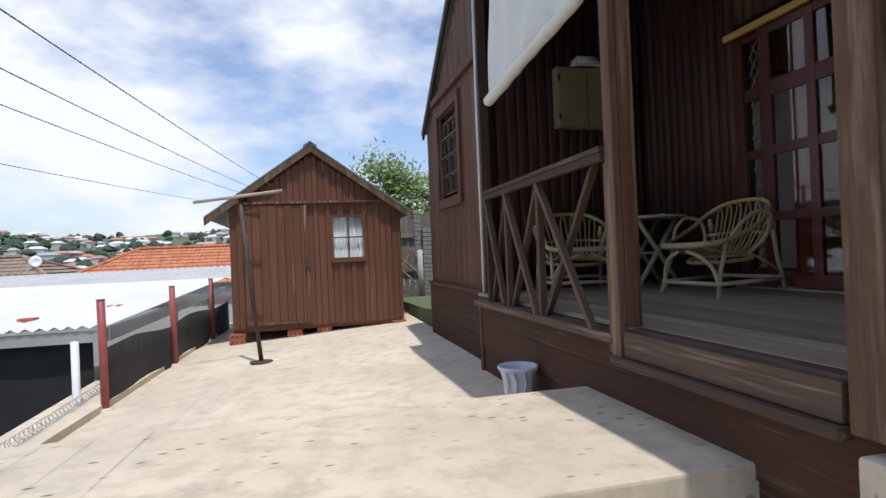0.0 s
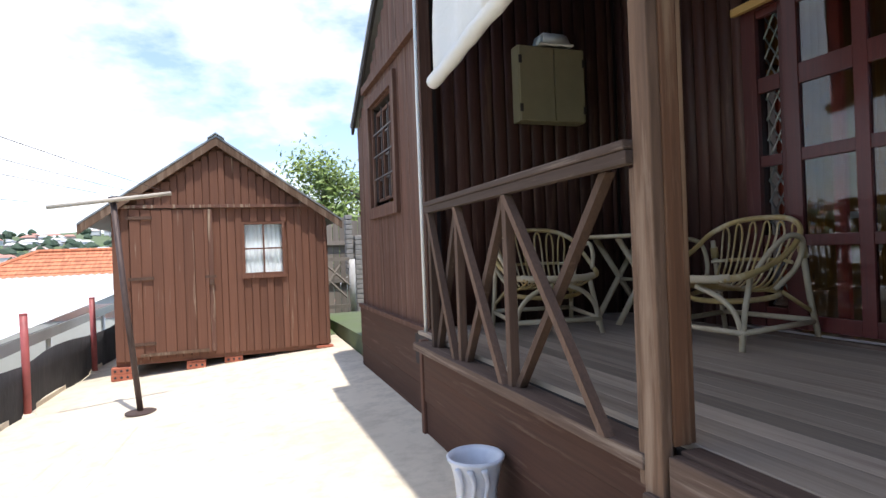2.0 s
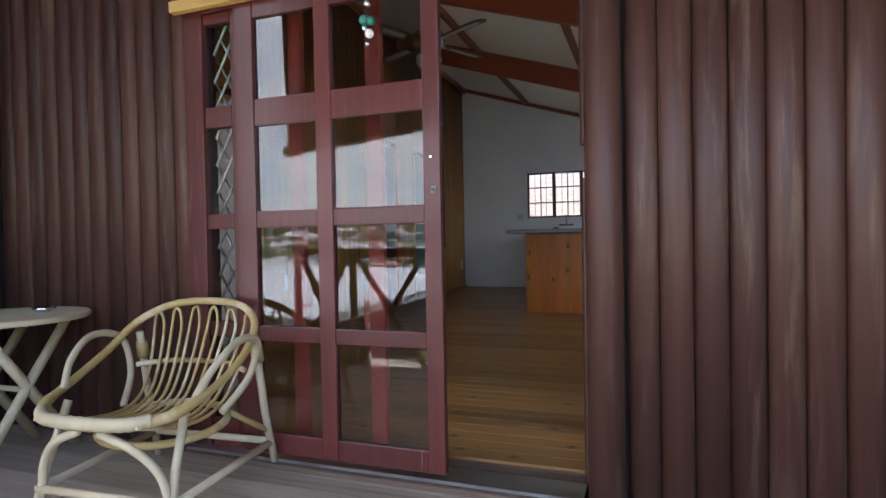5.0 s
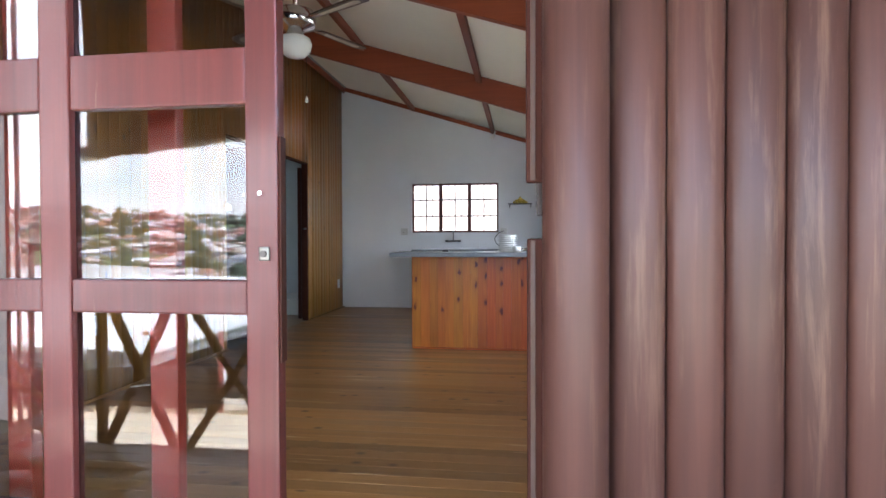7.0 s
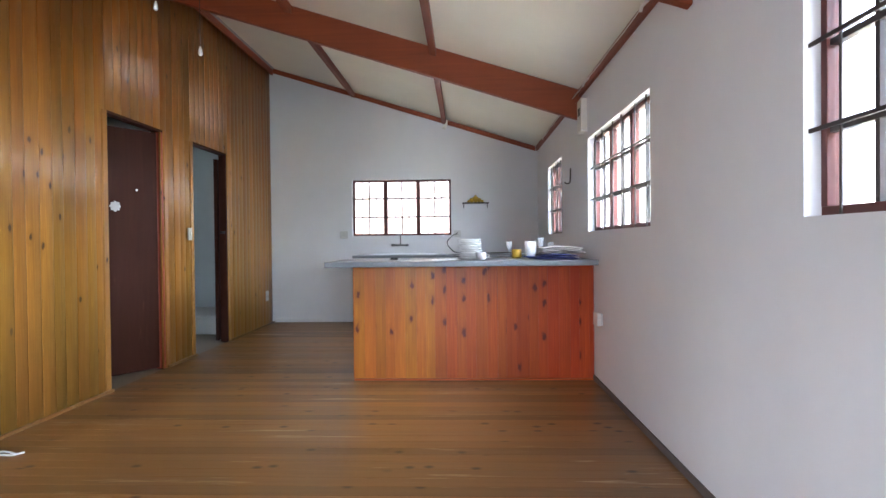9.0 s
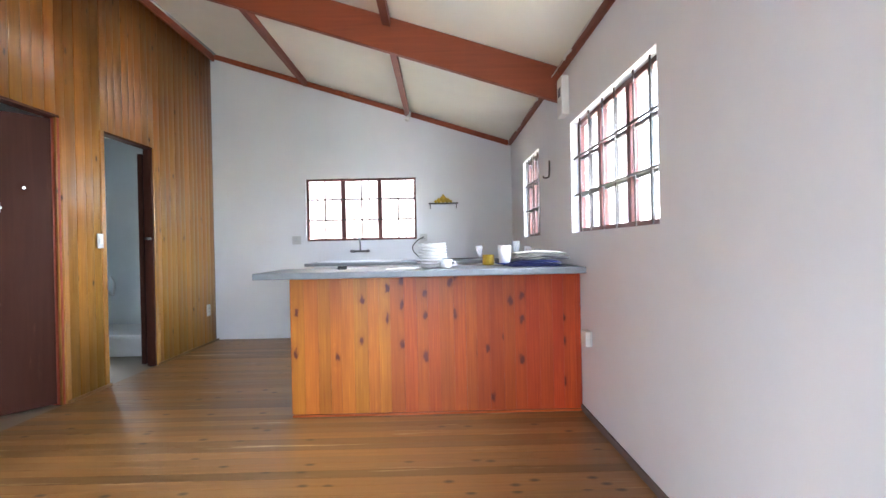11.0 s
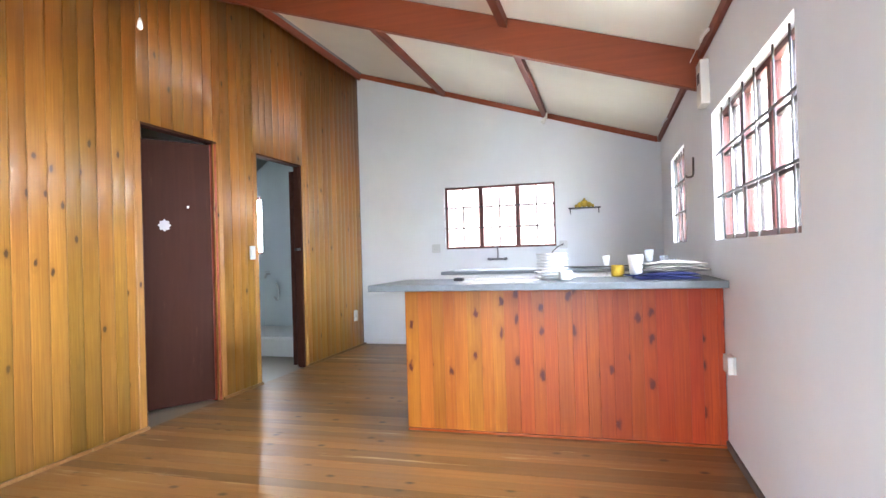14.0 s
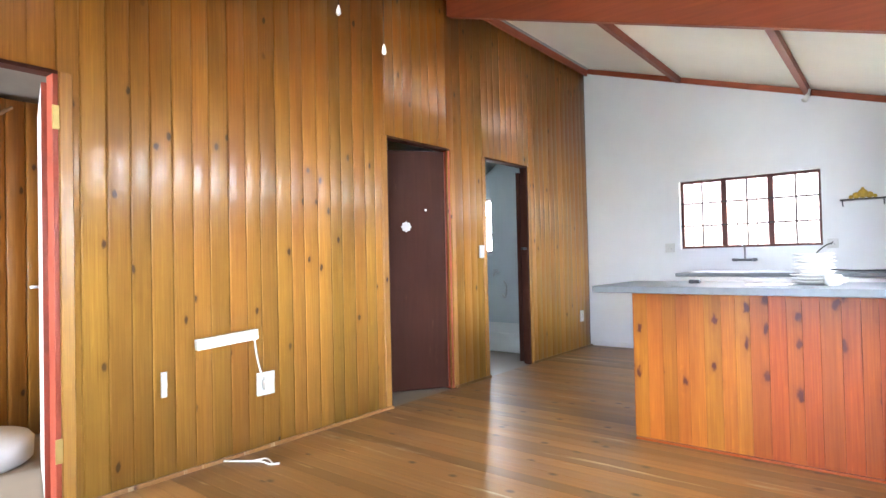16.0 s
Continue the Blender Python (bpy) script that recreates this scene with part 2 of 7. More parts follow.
def concrete(name, light, dark, pits=True):
    m, n, l, p = material(name)
    tc = n.new("ShaderNodeTexCoord").outputs["Object"]
    broad = noise_tex(n, l, tc, 0.9, 6, 0.6)
    mid = noise_tex(n, l, tc, 7, 6, 0.65)
    fine = noise_tex(n, l, tc, 90, 4, 0.6)
    col = mixed(n, l, ramped(n, l, broad, 0.32, 0.68), dark, light)
    col = mixed(n, l, ramped(n, l, mid, 0.25, 0.55, (1, 1, 1), (0, 0, 0)), col, tuple(c * 0.8 for c in dark))
    height = fine
    if pits:
        vor = n.new("ShaderNodeTexVoronoi")
        vor.inputs["Scale"].default_value = 11.0
        l.new(scaled(n, l, tc, (0.7, 1.6, 1.0)), vor.inputs["Vector"])
        gate = ramped(n, l, noise_tex(n, l, tc, 2.3, 3, 0.5), 0.38, 0.50)
        pit = mixed(n, l, gate, (0, 0, 0), ramped(n, l, vor.outputs["Distance"], 0.10, 0.19, (1, 1, 1), (0, 0, 0)))
        col = mixed(n, l, pit, col, tuple(c * 0.35 for c in dark))
        height = mixed(n, l, pit, fine, (0, 0, 0))
    l.new(col, p.inputs["Base Color"])
    p.inputs["Roughness"].default_value = 0.9
    bumped(n, l, p, height, 0.35, 0.004)
    return m


M_CONCRETE = concrete("pitted_concrete", (0.64, 0.555, 0.42), (0.48, 0.41, 0.305))
M_YARD = concrete("yard_concrete", (0.66, 0.575, 0.435), (0.53, 0.455, 0.34), pits=False)
M_FACADE = wood("weathered_facade_board", (0.150, 0.072, 0.047), (0.046, 0.022, 0.015), (75, 75, 2.2), 0.7, 0.25, (0.20, 0.135, 0.098), (0.52, 0.70), bump=0.4)
M_PLINTH = wood("plinth_board", (0.088, 0.043, 0.028), (0.048, 0.024, 0.016), (60, 1.8, 60), 0.75, 0.15, (0.18, 0.12, 0.09), (0.58, 0.8))
M_LOG = wood("varnished_log_siding", (0.086, 0.035, 0.025), (0.036, 0.0145, 0.0108), (45, 45, 1.3), 0.50, 0.35, (0.175, 0.105, 0.072), (0.54, 0.78), bump=0.2, coat=0.04)
M_SHED = wood("shed_board", (0.185, 0.083, 0.049), (0.110, 0.048, 0.029), (75, 75, 2.0), 0.75, 0.16, (0.36, 0.26, 0.18), (0.61, 0.74), bump=0.4)
M_POST = wood("weathered_post_wood", (0.175, 0.105, 0.064), (0.045, 0.024, 0.015), (40, 40, 3.2), 0.78, 0.2, (0.29, 0.205, 0.14), (0.50, 0.70), bump=0.7)
M_PLANK = wood("red_brown_post_plank", (0.190, 0.092, 0.046), (0.065, 0.030, 0.017), (45, 45, 2.2), 0.7, 0.2, (0.28, 0.17, 0.095), (0.50, 0.68), bump=0.4)
M_RAIL = wood("weathered_rail_wood", (0.12, 0.077, 0.054), (0.040, 0.023, 0.017), (95, 3.0, 95), 0.75, 0.4, (0.33, 0.26, 0.20), (0.55, 0.78), bump=0.4)
M_BRACE = wood("weathered_brace_wood", (0.135, 0.080, 0.052), (0.060, 0.035, 0.024), (95, 95, 6.0), 0.75, 0.75, (0.22, 0.16, 0.115), (0.58, 0.85), bump=0.4)
M_DECK = wood("grey_deck_board", (0.45, 0.355, 0.262), (0.20, 0.150, 0.104), (60, 60, 1.6), 0.62, 0.42, (0.14, 0.080, 0.054), (0.54, 0.78), bump=0.35)
M_DOOR_RED = wood("red_painted_door", (0.112, 0.020, 0.016), (0.056, 0.0125, 0.0105), (60, 60, 1.6), 0.40, 0.25, (0.25, 0.14, 0.10), (0.64, 0.84), coat=0.25, bump=0.12)
M_PINE_WALL = pine("varnished_pine_board", (0.515, 0.244, 0.045), (0.31, 0.127, 0.022), (0.050, 0.015, 0.006), 0.32, 0.22, 0.91, 0.32, aged_dim_top=True)
M_PINE_GOLD = pine("golden_orange_varnished_pine", (0.64, 0.220, 0.014), (0.40, 0.105, 0.008), (0.10, 0.014, 0.006), 0.38, 0.14, 0.72, 0.10, 0.78, wobble=0.4)
M_PINE_ORANGE = pine("orange_varnished_pine", (0.56, 0.128, 0.010), (0.33, 0.054, 0.006), (0.10, 0.013, 0.006), 0.38, 0.14, 0.78, 0.10, 0.78, wobble=0.4)
M_PINE_RED = pine("red_orange_varnished_pine", (0.54, 0.084, 0.007), (0.32, 0.034, 0.005), (0.10, 0.012, 0.006), 0.38, 0.14, 0.84, 0.10, 0.78, wobble=0.4)
M_FLOOR = wood("varnished_floor_board", (0.275, 0.134, 0.040), (0.160, 0.070, 0.021), (45, 45, 2.0), 0.37, 0.40, (0.44, 0.33, 0.20), (0.605, 0.70), ((7.0, 5.0, 5.0), 0.085, (0.05, 0.020, 0.008)), coat=0.05, bump=0.08)
M_BEAM = wood("red_brown_beam", (0.33, 0.070, 0.020), (0.20, 0.038, 0.012), (45, 1.6, 45), 0.5, 0.15, bump=0.12)
M_BEAM_X = wood("red_brown_batten", (0.27, 0.054, 0.018), (0.16, 0.029, 0.011), (1.6, 45, 45), 0.5, 0.15, bump=0.12)
M_LEAF = wood("dark_brown_door_leaf", (0.058, 0.016, 0.009), (0.030, 0.009, 0.005), (20, 20, 1.2), 0.62, 0.1, (0.15, 0.055, 0.032), (0.62, 0.85), bump=0.08)
M_JAMB_RED = plain("red_jamb_paint", (0.33, 0.060, 0.030), 0.45, mottled=0.3, scale=9)
M_WALL = plain("white_wall_paint", (0.76, 0.77, 0.79), 0.75, mottled=0.05, scale=1.6, bump=0.10)
M_CEIL = plain("cream_ceiling_board", (0.82, 0.80, 0.70), 0.8, mottled=0.06, scale=1.1, bump=0.05)
M_BATH = plain("pale_blue_bath_paint", (0.66, 0.72, 0.745), 0.6, mottled=0.06, scale=2)
M_WHITE = plain("white_enamel", (0.80, 0.80, 0.78), 0.3, mottled=0.05)
M_PLASTIC = plain("white_plastic", (0.78, 0.77, 0.73), 0.4, mottled=0.05)
M_WIN_BROWN = plain("brown_window_paint", (0.105, 0.023, 0.016), 0.45, mottled=0.25, scale=14)
M_BAR = plain("grey_burglar_bar", (0.060, 0.048, 0.044), 0.5, 0.3, 0.2, 20)
M_GLASS = glass("window_glass")
M_DOOR_GLASS = glass("tinted_door_glass", (0.60, 0.62, 0.62), 0.0, 1.48)
M_TOP = plain("grey_laminate_worktop", (0.17, 0.185, 0.20), 0.45, mottled=0.15, scale=25, bump=0.03)
M_CHROME = plain("chrome", (0.75, 0.75, 0.76), 0.15, 1.0, 0.1, 30, 0.02)
M_STEEL = plain("sink_steel", (0.60, 0.61, 0.62), 0.3, 1.0, 0.1, 12, 0.02)
M_BLACK = plain("black_plastic", (0.02, 0.02, 0.022), 0.4, mottled=0.2)
M_ROOF = plain("grey_roof_sheet", (0.30, 0.31, 0.30), 0.5, 0.5, 0.25, 3)
for m_, level in ((M_LEAF, 0.15), (M_DOOR_RED, 0.35), (M_PINE_ORANGE, 0.3), (M_LOG, 0.35), (M_PINE_WALL, 0.42), (M_JAMB_RED, 0.3), (M_FACADE, 0.2), (M_PLINTH, 0.2), (M_SHED, 0.25), (M_POST, 0.25), (M_PLANK, 0.25), (M_RAIL, 0.3), (M_BRACE, 0.3), (M_PINE_GOLD, 0.3), (M_PINE_RED, 0.3)):
    m_.node_tree.nodes["Principled BSDF"].inputs["Specular IOR Level"].default_value = level
# near-black for hidden backing, and for shade put into the veranda ceiling
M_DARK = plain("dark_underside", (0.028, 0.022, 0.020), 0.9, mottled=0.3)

# ---- mesh helpers ----


def finish(name, bm, mat, smooth=False):
    me = bpy.data.meshes.new(name)
    bmesh.ops.recalc_face_normals(bm, faces=bm.faces)
    bm.to_mesh(me)
    bm.free()
    me.materials.append(mat)
    if smooth:
        for f in me.polygons:
            f.use_smooth = True
    return me


def part(name, bm, mat, parent=None, label="", smooth=False):
    ob = new(name, finish(name, bm, mat, smooth))
    ob.parent = parent
    if label:
        tagged(ob, label)
    return ob


def thing(name, place=(0, 0, 0), label="", category="", group="", kind="", turn=0):
    ob = new(name)
    ob.empty_display_size = 0.05
    ob.matrix_basis = pose(*place, 0, 0, turn)
    return tagged(ob, label, category, group, kind)


def box(bm, x0, x1, y0, y1, z0, z1, bevel=0.0):
    r = bmesh.ops.create_cube(bm, size=1.0)
    vs = r["verts"]
    for v in vs:
        v.co = Vector((x0 + (v.co.x + 0.5) * (x1 - x0), y0 + (v.co.y + 0.5) * (y1 - y0), z0 + (v.co.z + 0.5) * (z1 - z0)))
    if bevel:
        edges = list({e for v in vs for e in v.link_edges})
        bmesh.ops.bevel(bm, geom=edges, offset=bevel, segments=2, profile=0.6, affect="EDGES")
    return bm


def boxed(*a, bevel=0.0):
    return box(bmesh.new(), *a, bevel=bevel)


def prism(bm, poly, axis, a, b):
    """Extrude a polygon of (u, v) along an axis: x -> (y, z), y -> (x, z), z -> (x, y)."""
    def at(u, v, w):
        return {"x": (w, u, v), "y": (u, w, v), "z": (u, v, w)}[axis]
    lo = [bm.verts.new(at(u, v, a)) for u, v in poly]
    hi = [bm.verts.new(at(u, v, b)) for u, v in poly]
    k = len(poly)
    bm.faces.new(lo)
    bm.faces.new(hi[::-1])
    for i in range(k):
        bm.faces.new((lo[i], lo[(i + 1) % k], hi[(i + 1) % k], hi[i]))
    return bm


def tube(bm, pts, r, sides=8, closed=False):
    """A round rod along a line of points; r may be a list."""
    pts = [Vector(p) for p in pts]
    k = len(pts)
    rings = []
    up = Vector((0, 0, 1))
    for i, p in enumerate(pts):
        if closed:
            d = pts[(i + 1) % k] - pts[i - 1]
        else:
            d = pts[min(i + 1, k - 1)] - pts[max(i - 1, 0)]
        d = d.normalized() if d.length > 1e-9 else Vector((0, 0, 1))
        if i == 0:
            side = d.cross(up)
            if side.length < 0.05:
                side = d.cross(Vector((1, 0, 0)))
        else:
            side = side - d * side.dot(d)
        side.normalize()
        other = d.cross(side)
        rad = r[i] if isinstance(r, (list, tuple)) else r
        rings.append([bm.verts.new(p + (side * math.cos(a) + other * math.sin(a)) * rad) for a in [2 * math.pi * j / sides for j in range(sides)]])
    for i in range(k if closed else k - 1):
        a, b = rings[i], rings[(i + 1) % k]
        for j in range(sides):
            bm.faces.new((a[j], a[(j + 1) % sides], b[(j + 1) % sides], b[j]))
    if not closed:
        bm.faces.new(rings[0][::-1])
        bm.faces.new(rings[-1])
    return bm


def lathe(bm, profile, sides=24, at=(0, 0, 0)):
    """Turn a profile of (radius, height) round the z axis."""
    o = Vector(at)
    rings = [[bm.verts.new(o + Vector((max(r, 1e-4) * math.cos(2 * math.pi * j / sides), max(r, 1e-4) * math.sin(2 * math.pi * j / sides), z))) for j in range(sides)] for r, z in profile]
    for a, b in zip(rings, rings[1:]):
        for j in range(sides):
            bm.faces.new((a[j], a[(j + 1) % sides], b[(j + 1) % sides], b[j]))
    bm.faces.new(rings[0][::-1])
    bm.faces.new(rings[-1])
    return bm


def smooth_line(pts, steps=6):
    """A Catmull-Rom line through the points."""
    p = [Vector(q) for q in pts]
    p = [p[0] * 2 - p[1]] + p + [p[-1] * 2 - p[-2]]
    out = []
    for i in range(1, len(p) - 2):
        for s in range(steps):
            t = s / steps
            a, b, c, d = p[i - 1], p[i], p[i + 1], p[i + 2]
            out.append(0.5 * ((2 * b) + (c - a) * t + (2 * a - 5 * b + 4 * c - d) * t * t + (3 * b - a - 3 * c + d) * t ** 3))
    out.append(p[-2])
    return out


def wall_mesh(bm, axis, c0, c1, u0, u1, z0, top, holes=()):
    """A wall between two planes of axis x or y; top(u) gives its height; holes are (ua, ub, za, zb)."""
    cuts = sorted({u0, u1, *[h[0] for h in holes], *[h[1] for h in holes]})
    cuts = [u for u in cuts if u0 - 1e-6 <= u <= u1 + 1e-6]
    for a, b in zip(cuts, cuts[1:]):
        mid, z = (a + b) / 2, z0
        for h in sorted((h for h in holes if h[0] - 1e-6 <= mid <= h[1] + 1e-6), key=lambda h: h[2]):
            if h[2] > z:
                prism(bm, [(a, z), (b, z), (b, h[2]), (a, h[2])], axis, c0, c1)
            z = h[3]
        prism(bm, [(a, z), (b, z), (b, top(b)), (a, top(a))], axis, c0, c1)
    return bm


BOARDS = {}


def board_mesh(name, w, length, bulge, thick, mat, edge=0.003, power=0.6, gap=0.0015):
    """An upright board, left edge at the origin, face towards -y, rounded by bulge."""
    key = (name, round(w, 3), round(length, 2))
    if key not in BOARDS:
        bm = bmesh.new()
        g = gap
        prof = [(g, thick)]
        for i in range(11):
            a = i / 10
            prof.append((g + (w - 2 * g) * a, edge - (bulge + edge) * math.sin(math.pi * a) ** power if 0 < a < 1 else edge))
        prof.append((w - g, thick))
        prism(bm, prof, "z", 0, length)
        me = finish(name, bm, mat, False)
        for f in me.polygons:
            f.use_smooth = abs(f.normal.z) < 0.5 and f.normal.y < 0.3
        BOARDS[key] = me
    return BOARDS[key]


def flat_board_mesh(name, w, length, thick, mat, chamfer=0.006):
    """An upright flat board with chamfered edges, face towards -y."""
    key = (name, round(w, 3), round(length, 2))
    if key not in BOARDS:
        c = min(chamfer, w * 0.1)
        g = min(0.001, c * 0.2)
        prof = [(g, thick), (g, c), (c, 0), (w - c, 0), (w - g, c), (w - g, thick)]
        BOARDS[key] = finish(name, prism(bmesh.new(), prof, "z", 0, length), mat)
    return BOARDS[key]


def lay(name, mesh, parent, m):
    ob = new(name, mesh)
    ob.parent = parent
    ob.matrix_basis = m
    return ob

# ---- plan ----
PY, RY, BX = -0.015, -3.57, 0.012        # pine partition, white side wall, kitchen end wall
DX = -7.47                               # sliding door plane
FX = -9.07                               # front of the bedroom wing
FLOOR_PORCH = -0.03
SLOPE = (3.416 - 2.30) / 3.55


def ceiling_z(y):
    return 2.30 + SLOPE * (y - RY)


def yard_z(x):
    return -0.63 - 0.07 * max(0.0, -9.1 - x)


# ---- ground ----
def hill(x, y):
    if y < 14 and x > -13.2:
        return -1.6
    d = math.hypot(x + 10, y)
    near = -3.2 - 0.10 * max(0, d - 14)
    far = -24 + 0.112 * max(0, d - 230)
    h = near if d < 200 else max(-22, far)
    h = min(h, 36 + 4 * math.sin(x * 0.012) + 3 * math.sin(x * 0.031 + 1))
    if d > 260:
        h += 2.5 * math.sin(x * 0.02 + y * 0.013) + 1.5 * math.sin(x * 0.055)
    return h


m, n, l, p = material("grassy_hillside")
tc = n.new("ShaderNodeTexCoord").outputs["Object"]
g1 = noise_tex(n, l, tc, 0.05, 6, 0.6)
g2 = noise_tex(n, l, tc, 0.9, 6, 0.6)
gc = mixed(n, l, ramped(n, l, g1, 0.35, 0.65), (0.055, 0.095, 0.040), (0.13, 0.135, 0.085))
gc = mixed(n, l, ramped(n, l, g2, 0.3, 0.7), gc, (0.10, 0.14, 0.045))
l.new(gc, p.inputs["Base Color"])
p.inputs["Roughness"].default_value = 0.95
bumped(n, l, p, g2, 0.5, 0.05)
M_GRASS = m

bm = bmesh.new()
xs = [-2500, -1500, -1000, -700, -500, -400, -320, -250, -190, -140, -100, -70, -50, -35, -25, -18, -13.3, -13.1, -8, 0, 10, 30, 60, 100, 160, 250, 400, 700, 1200, 2500]
ys = [-2500, -800, -300, -100, -40, -15, 0, 7, 13.9, 14.1, 20, 30, 45, 70, 100, 140, 190, 230, 260, 300, 350, 400, 460, 530, 600, 680, 780, 900, 1200, 2500]
grid = [[bm.verts.new((x, y, hill(x, y))) for y in ys] for x in xs]
for i in range(len(xs) - 1):
    for j in range(len(ys) - 1):
        bm.faces.new((grid[i][j], grid[i + 1][j], grid[i + 1][j + 1], grid[i][j + 1]))
ground = part("ground", bm, M_GRASS, None, smooth=True)
tagged(ground, "green and built-up hillside falling away to a far ridge", "ground", kind="structure")

bm = bmesh.new()
prism(bm, [(-12.42, yard_z(-12.42)), (-9.02, yard_z(-9.1)), (-9.02, -1.7), (-12.42, -1.7)], "y", -9.0, 6.6)
yard = part("pavement", bm, M_YARD)
tagged(yard, "sun-bleached cream concrete yard, worn and stained", "pavement", kind="structure")
bm = boxed(-9.02, 6, -9.0, -3.9, -1.7, -0.62)
tagged(part("pavement_side", bm, M_YARD), "pale concrete strip along the side of the house", "pavement", kind="structure")
bm = bmesh.new()
prism(bm, [(-0.10, -0.66), (2.2, -0.42), (5.9, -0.50), (5.9, -1.6), (-0.10, -1.6)], "x", -9.00, -7.6)
prism(bm, [(4.3, yard_z(-9.1) + 0.004), (5.9, yard_z(-9.1) + 0.02), (5.9, -1.6), (4.3, -1.6)], "x", -9.40, -9.00)
tagged(part("ground_bank", bm, M_GRASS), "narrow mossy grass strip between shed and house", "grass", kind="structure")

# raised concrete step before the veranda
bm = boxed(-11.95, -9.13, -3.16, -2.03, -1.2, -0.385, bevel=0.012)
step_slab = part("concrete_step", bm, M_CONCRETE)
tagged(step_slab, "broad pitted concrete step before the veranda", "step", kind="structure")

# ---- house: walls ----
CEIL_TOP = lambda y: ceiling_z(y) + 0.16
KW = (-2.42, -1.10, 1.15, 1.895)
W1 = (-1.82, -0.91, 1.135, 1.90)
W2 = (-4.50, -3.01, 1.13, 1.86)
W3 = (-7.10, -5.85, 1.12, 1.86)

bm = wall_mesh(bmesh.new(), "x", BX, BX + 0.16, RY - 0.16, 0.0, -0.9, CEIL_TOP, [KW])
wall_mesh(bm, "x", BX, BX + 0.16, 0.0, 2.09, -0.9, lambda y: 3.2 - 0.66 * y, [(1.42, 1.80, 1.17, 1.93)])
wall_end = tagged(part("wall_east", bm, M_WALL), "white plastered kitchen end wall", "wall", kind="structure")
# raised strip added to stand for a faint line across the plaster
part("plaster_ridge", boxed(BX - 0.003, BX + 0.002, -2.44, -0.90, 2.262, 2.274), M_WALL, wall_end)
bm = wall_mesh(bmesh.new(), "y", RY - 0.16, RY, DX + 0.101, BX, -0.9, lambda x: CEIL_TOP(RY) - 0.05, [W1, W2, W3])
wall_side = tagged(part("wall_south", bm, M_WALL), "white painted side wall with three barred windows", "wall", kind="structure")

D0, D1, D2 = (-6.45, -5.66), (-3.53, -2.765), (-2.235, -1.462)
bm = wall_mesh(bmesh.new(), "y", PY + 0.016, PY + 0.07, DX, BX, -0.1, lambda x: 3.45, [(*D0, -0.02, 1.99), (*D1, -0.02, 2.03), (*D2, -0.02, 2.03)])
partition = tagged(part("wall_partition", bm, M_DARK), "tall partition clad in varnished yellow pine boards", "wall", kind="structure")

DOOR_TOP = 1.80
bm = wall_mesh(bmesh.new(), "x", DX + 0.02, DX + 0.10, RY, PY, -0.3, lambda y: CEIL_TOP(y), [(-2.83, -1.17, -0.02, DOOR_TOP)])
wall_front = tagged(part("wall_veranda_back", bm, M_DARK), "dark red-brown log-sided wall round the sliding door", "wall", kind="structure")
bm = wall_mesh(bmesh.new(), "y", PY + 0.02, PY + 0.09, FX, DX, -0.6, lambda x: 3.4)
wall_wing = tagged(part("wall_veranda_end", bm, M_DARK), "dark brown board wall closing the veranda", "wall", kind="structure")


def gable_z(y):
    return 3.12 - 0.66 * (y + 0.0)


HW = (0.62, 1.41, 0.895, 1.79)
bm = wall_mesh(bmesh.new(), "x", FX + 0.02, FX + 0.09, -0.10, 2.05, -0.9, gable_z, [HW])
wall_facade = tagged(part("wall_facade", bm, M_DARK), "weathered dark brown board gable wall", "wall", kind="structure")
bm = wall_mesh(bmesh.new(), "y", 2.0, 2.09, FX + 0.1, BX + 0.1, -0.9, lambda x: 1.9)
tagged(part("wall_north", bm, M_FACADE), "brown back wall of the house", "wall", kind="structure")
# inner walls of the small rooms behind the partition
bm = boxed(-2.62, -2.55, PY + 0.07, 2.0, 0, 2.6)
box(bm, -5.1, -5.03, PY + 0.07, 2.0, 0, 2.6)
tagged(part("wall_rooms", bm, M_BATH), "pale painted walls between the small rooms", "wall", kind="structure")
bm = boxed(-2.55, BX, 1.94, 1.99, 0, 2.6)
wall_mesh(bm, "x", BX - 0.016, BX - 0.002, PY + 0.072, 1.94, 0.0, lambda y: 2.42, [(1.42, 1.80, 1.17, 1.93)])
box(bm, -2.55, BX - 0.02, PY + 0.072, PY + 0.09, 2.04, 2.42)
tagged(part("wall_bath", bm, M_BATH), "pale blue-grey bathroom wall", "wall", kind="structure")
bm = boxed(-9.0, BX, PY + 0.07, 2.0, 2.42, 2.5)
tagged(part("ceiling_rooms", bm, M_CEIL), "pale flat ceiling of the small rooms", "ceiling", kind="structure")

# ---- floors ----
bm = boxed(DX, BX, RY, PY, -0.25, -0.022)
floor_room = tagged(part("floor", bm, M_DARK), "worn glossy varnished pine floor boards", "floor", kind="structure")
bm = boxed(-9.0, BX, PY, 2.0, -0.25, -0.01)
tagged(part("floor_rooms", bm, plain("dull_floor_sheet", (0.26, 0.22, 0.17), 0.5)), "dull floor of the small rooms", "floor", kind="structure")
bm = boxed(-9.16, DX, -5.4, PY, -0.25, FLOOR_PORCH - 0.026)
floor_porch = tagged(part("floor_veranda", bm, M_DARK), "weathered grey-brown veranda deck boards", "floor", kind="structure")

# ---- ceiling, beams ----
bm = bmesh.new()
prism(bm, [(RY, ceiling_z(RY)), (PY, ceiling_z(PY)), (PY, ceiling_z(PY) + 0.05), (RY, ceiling_z(RY) + 0.05)], "x", DX, BX)
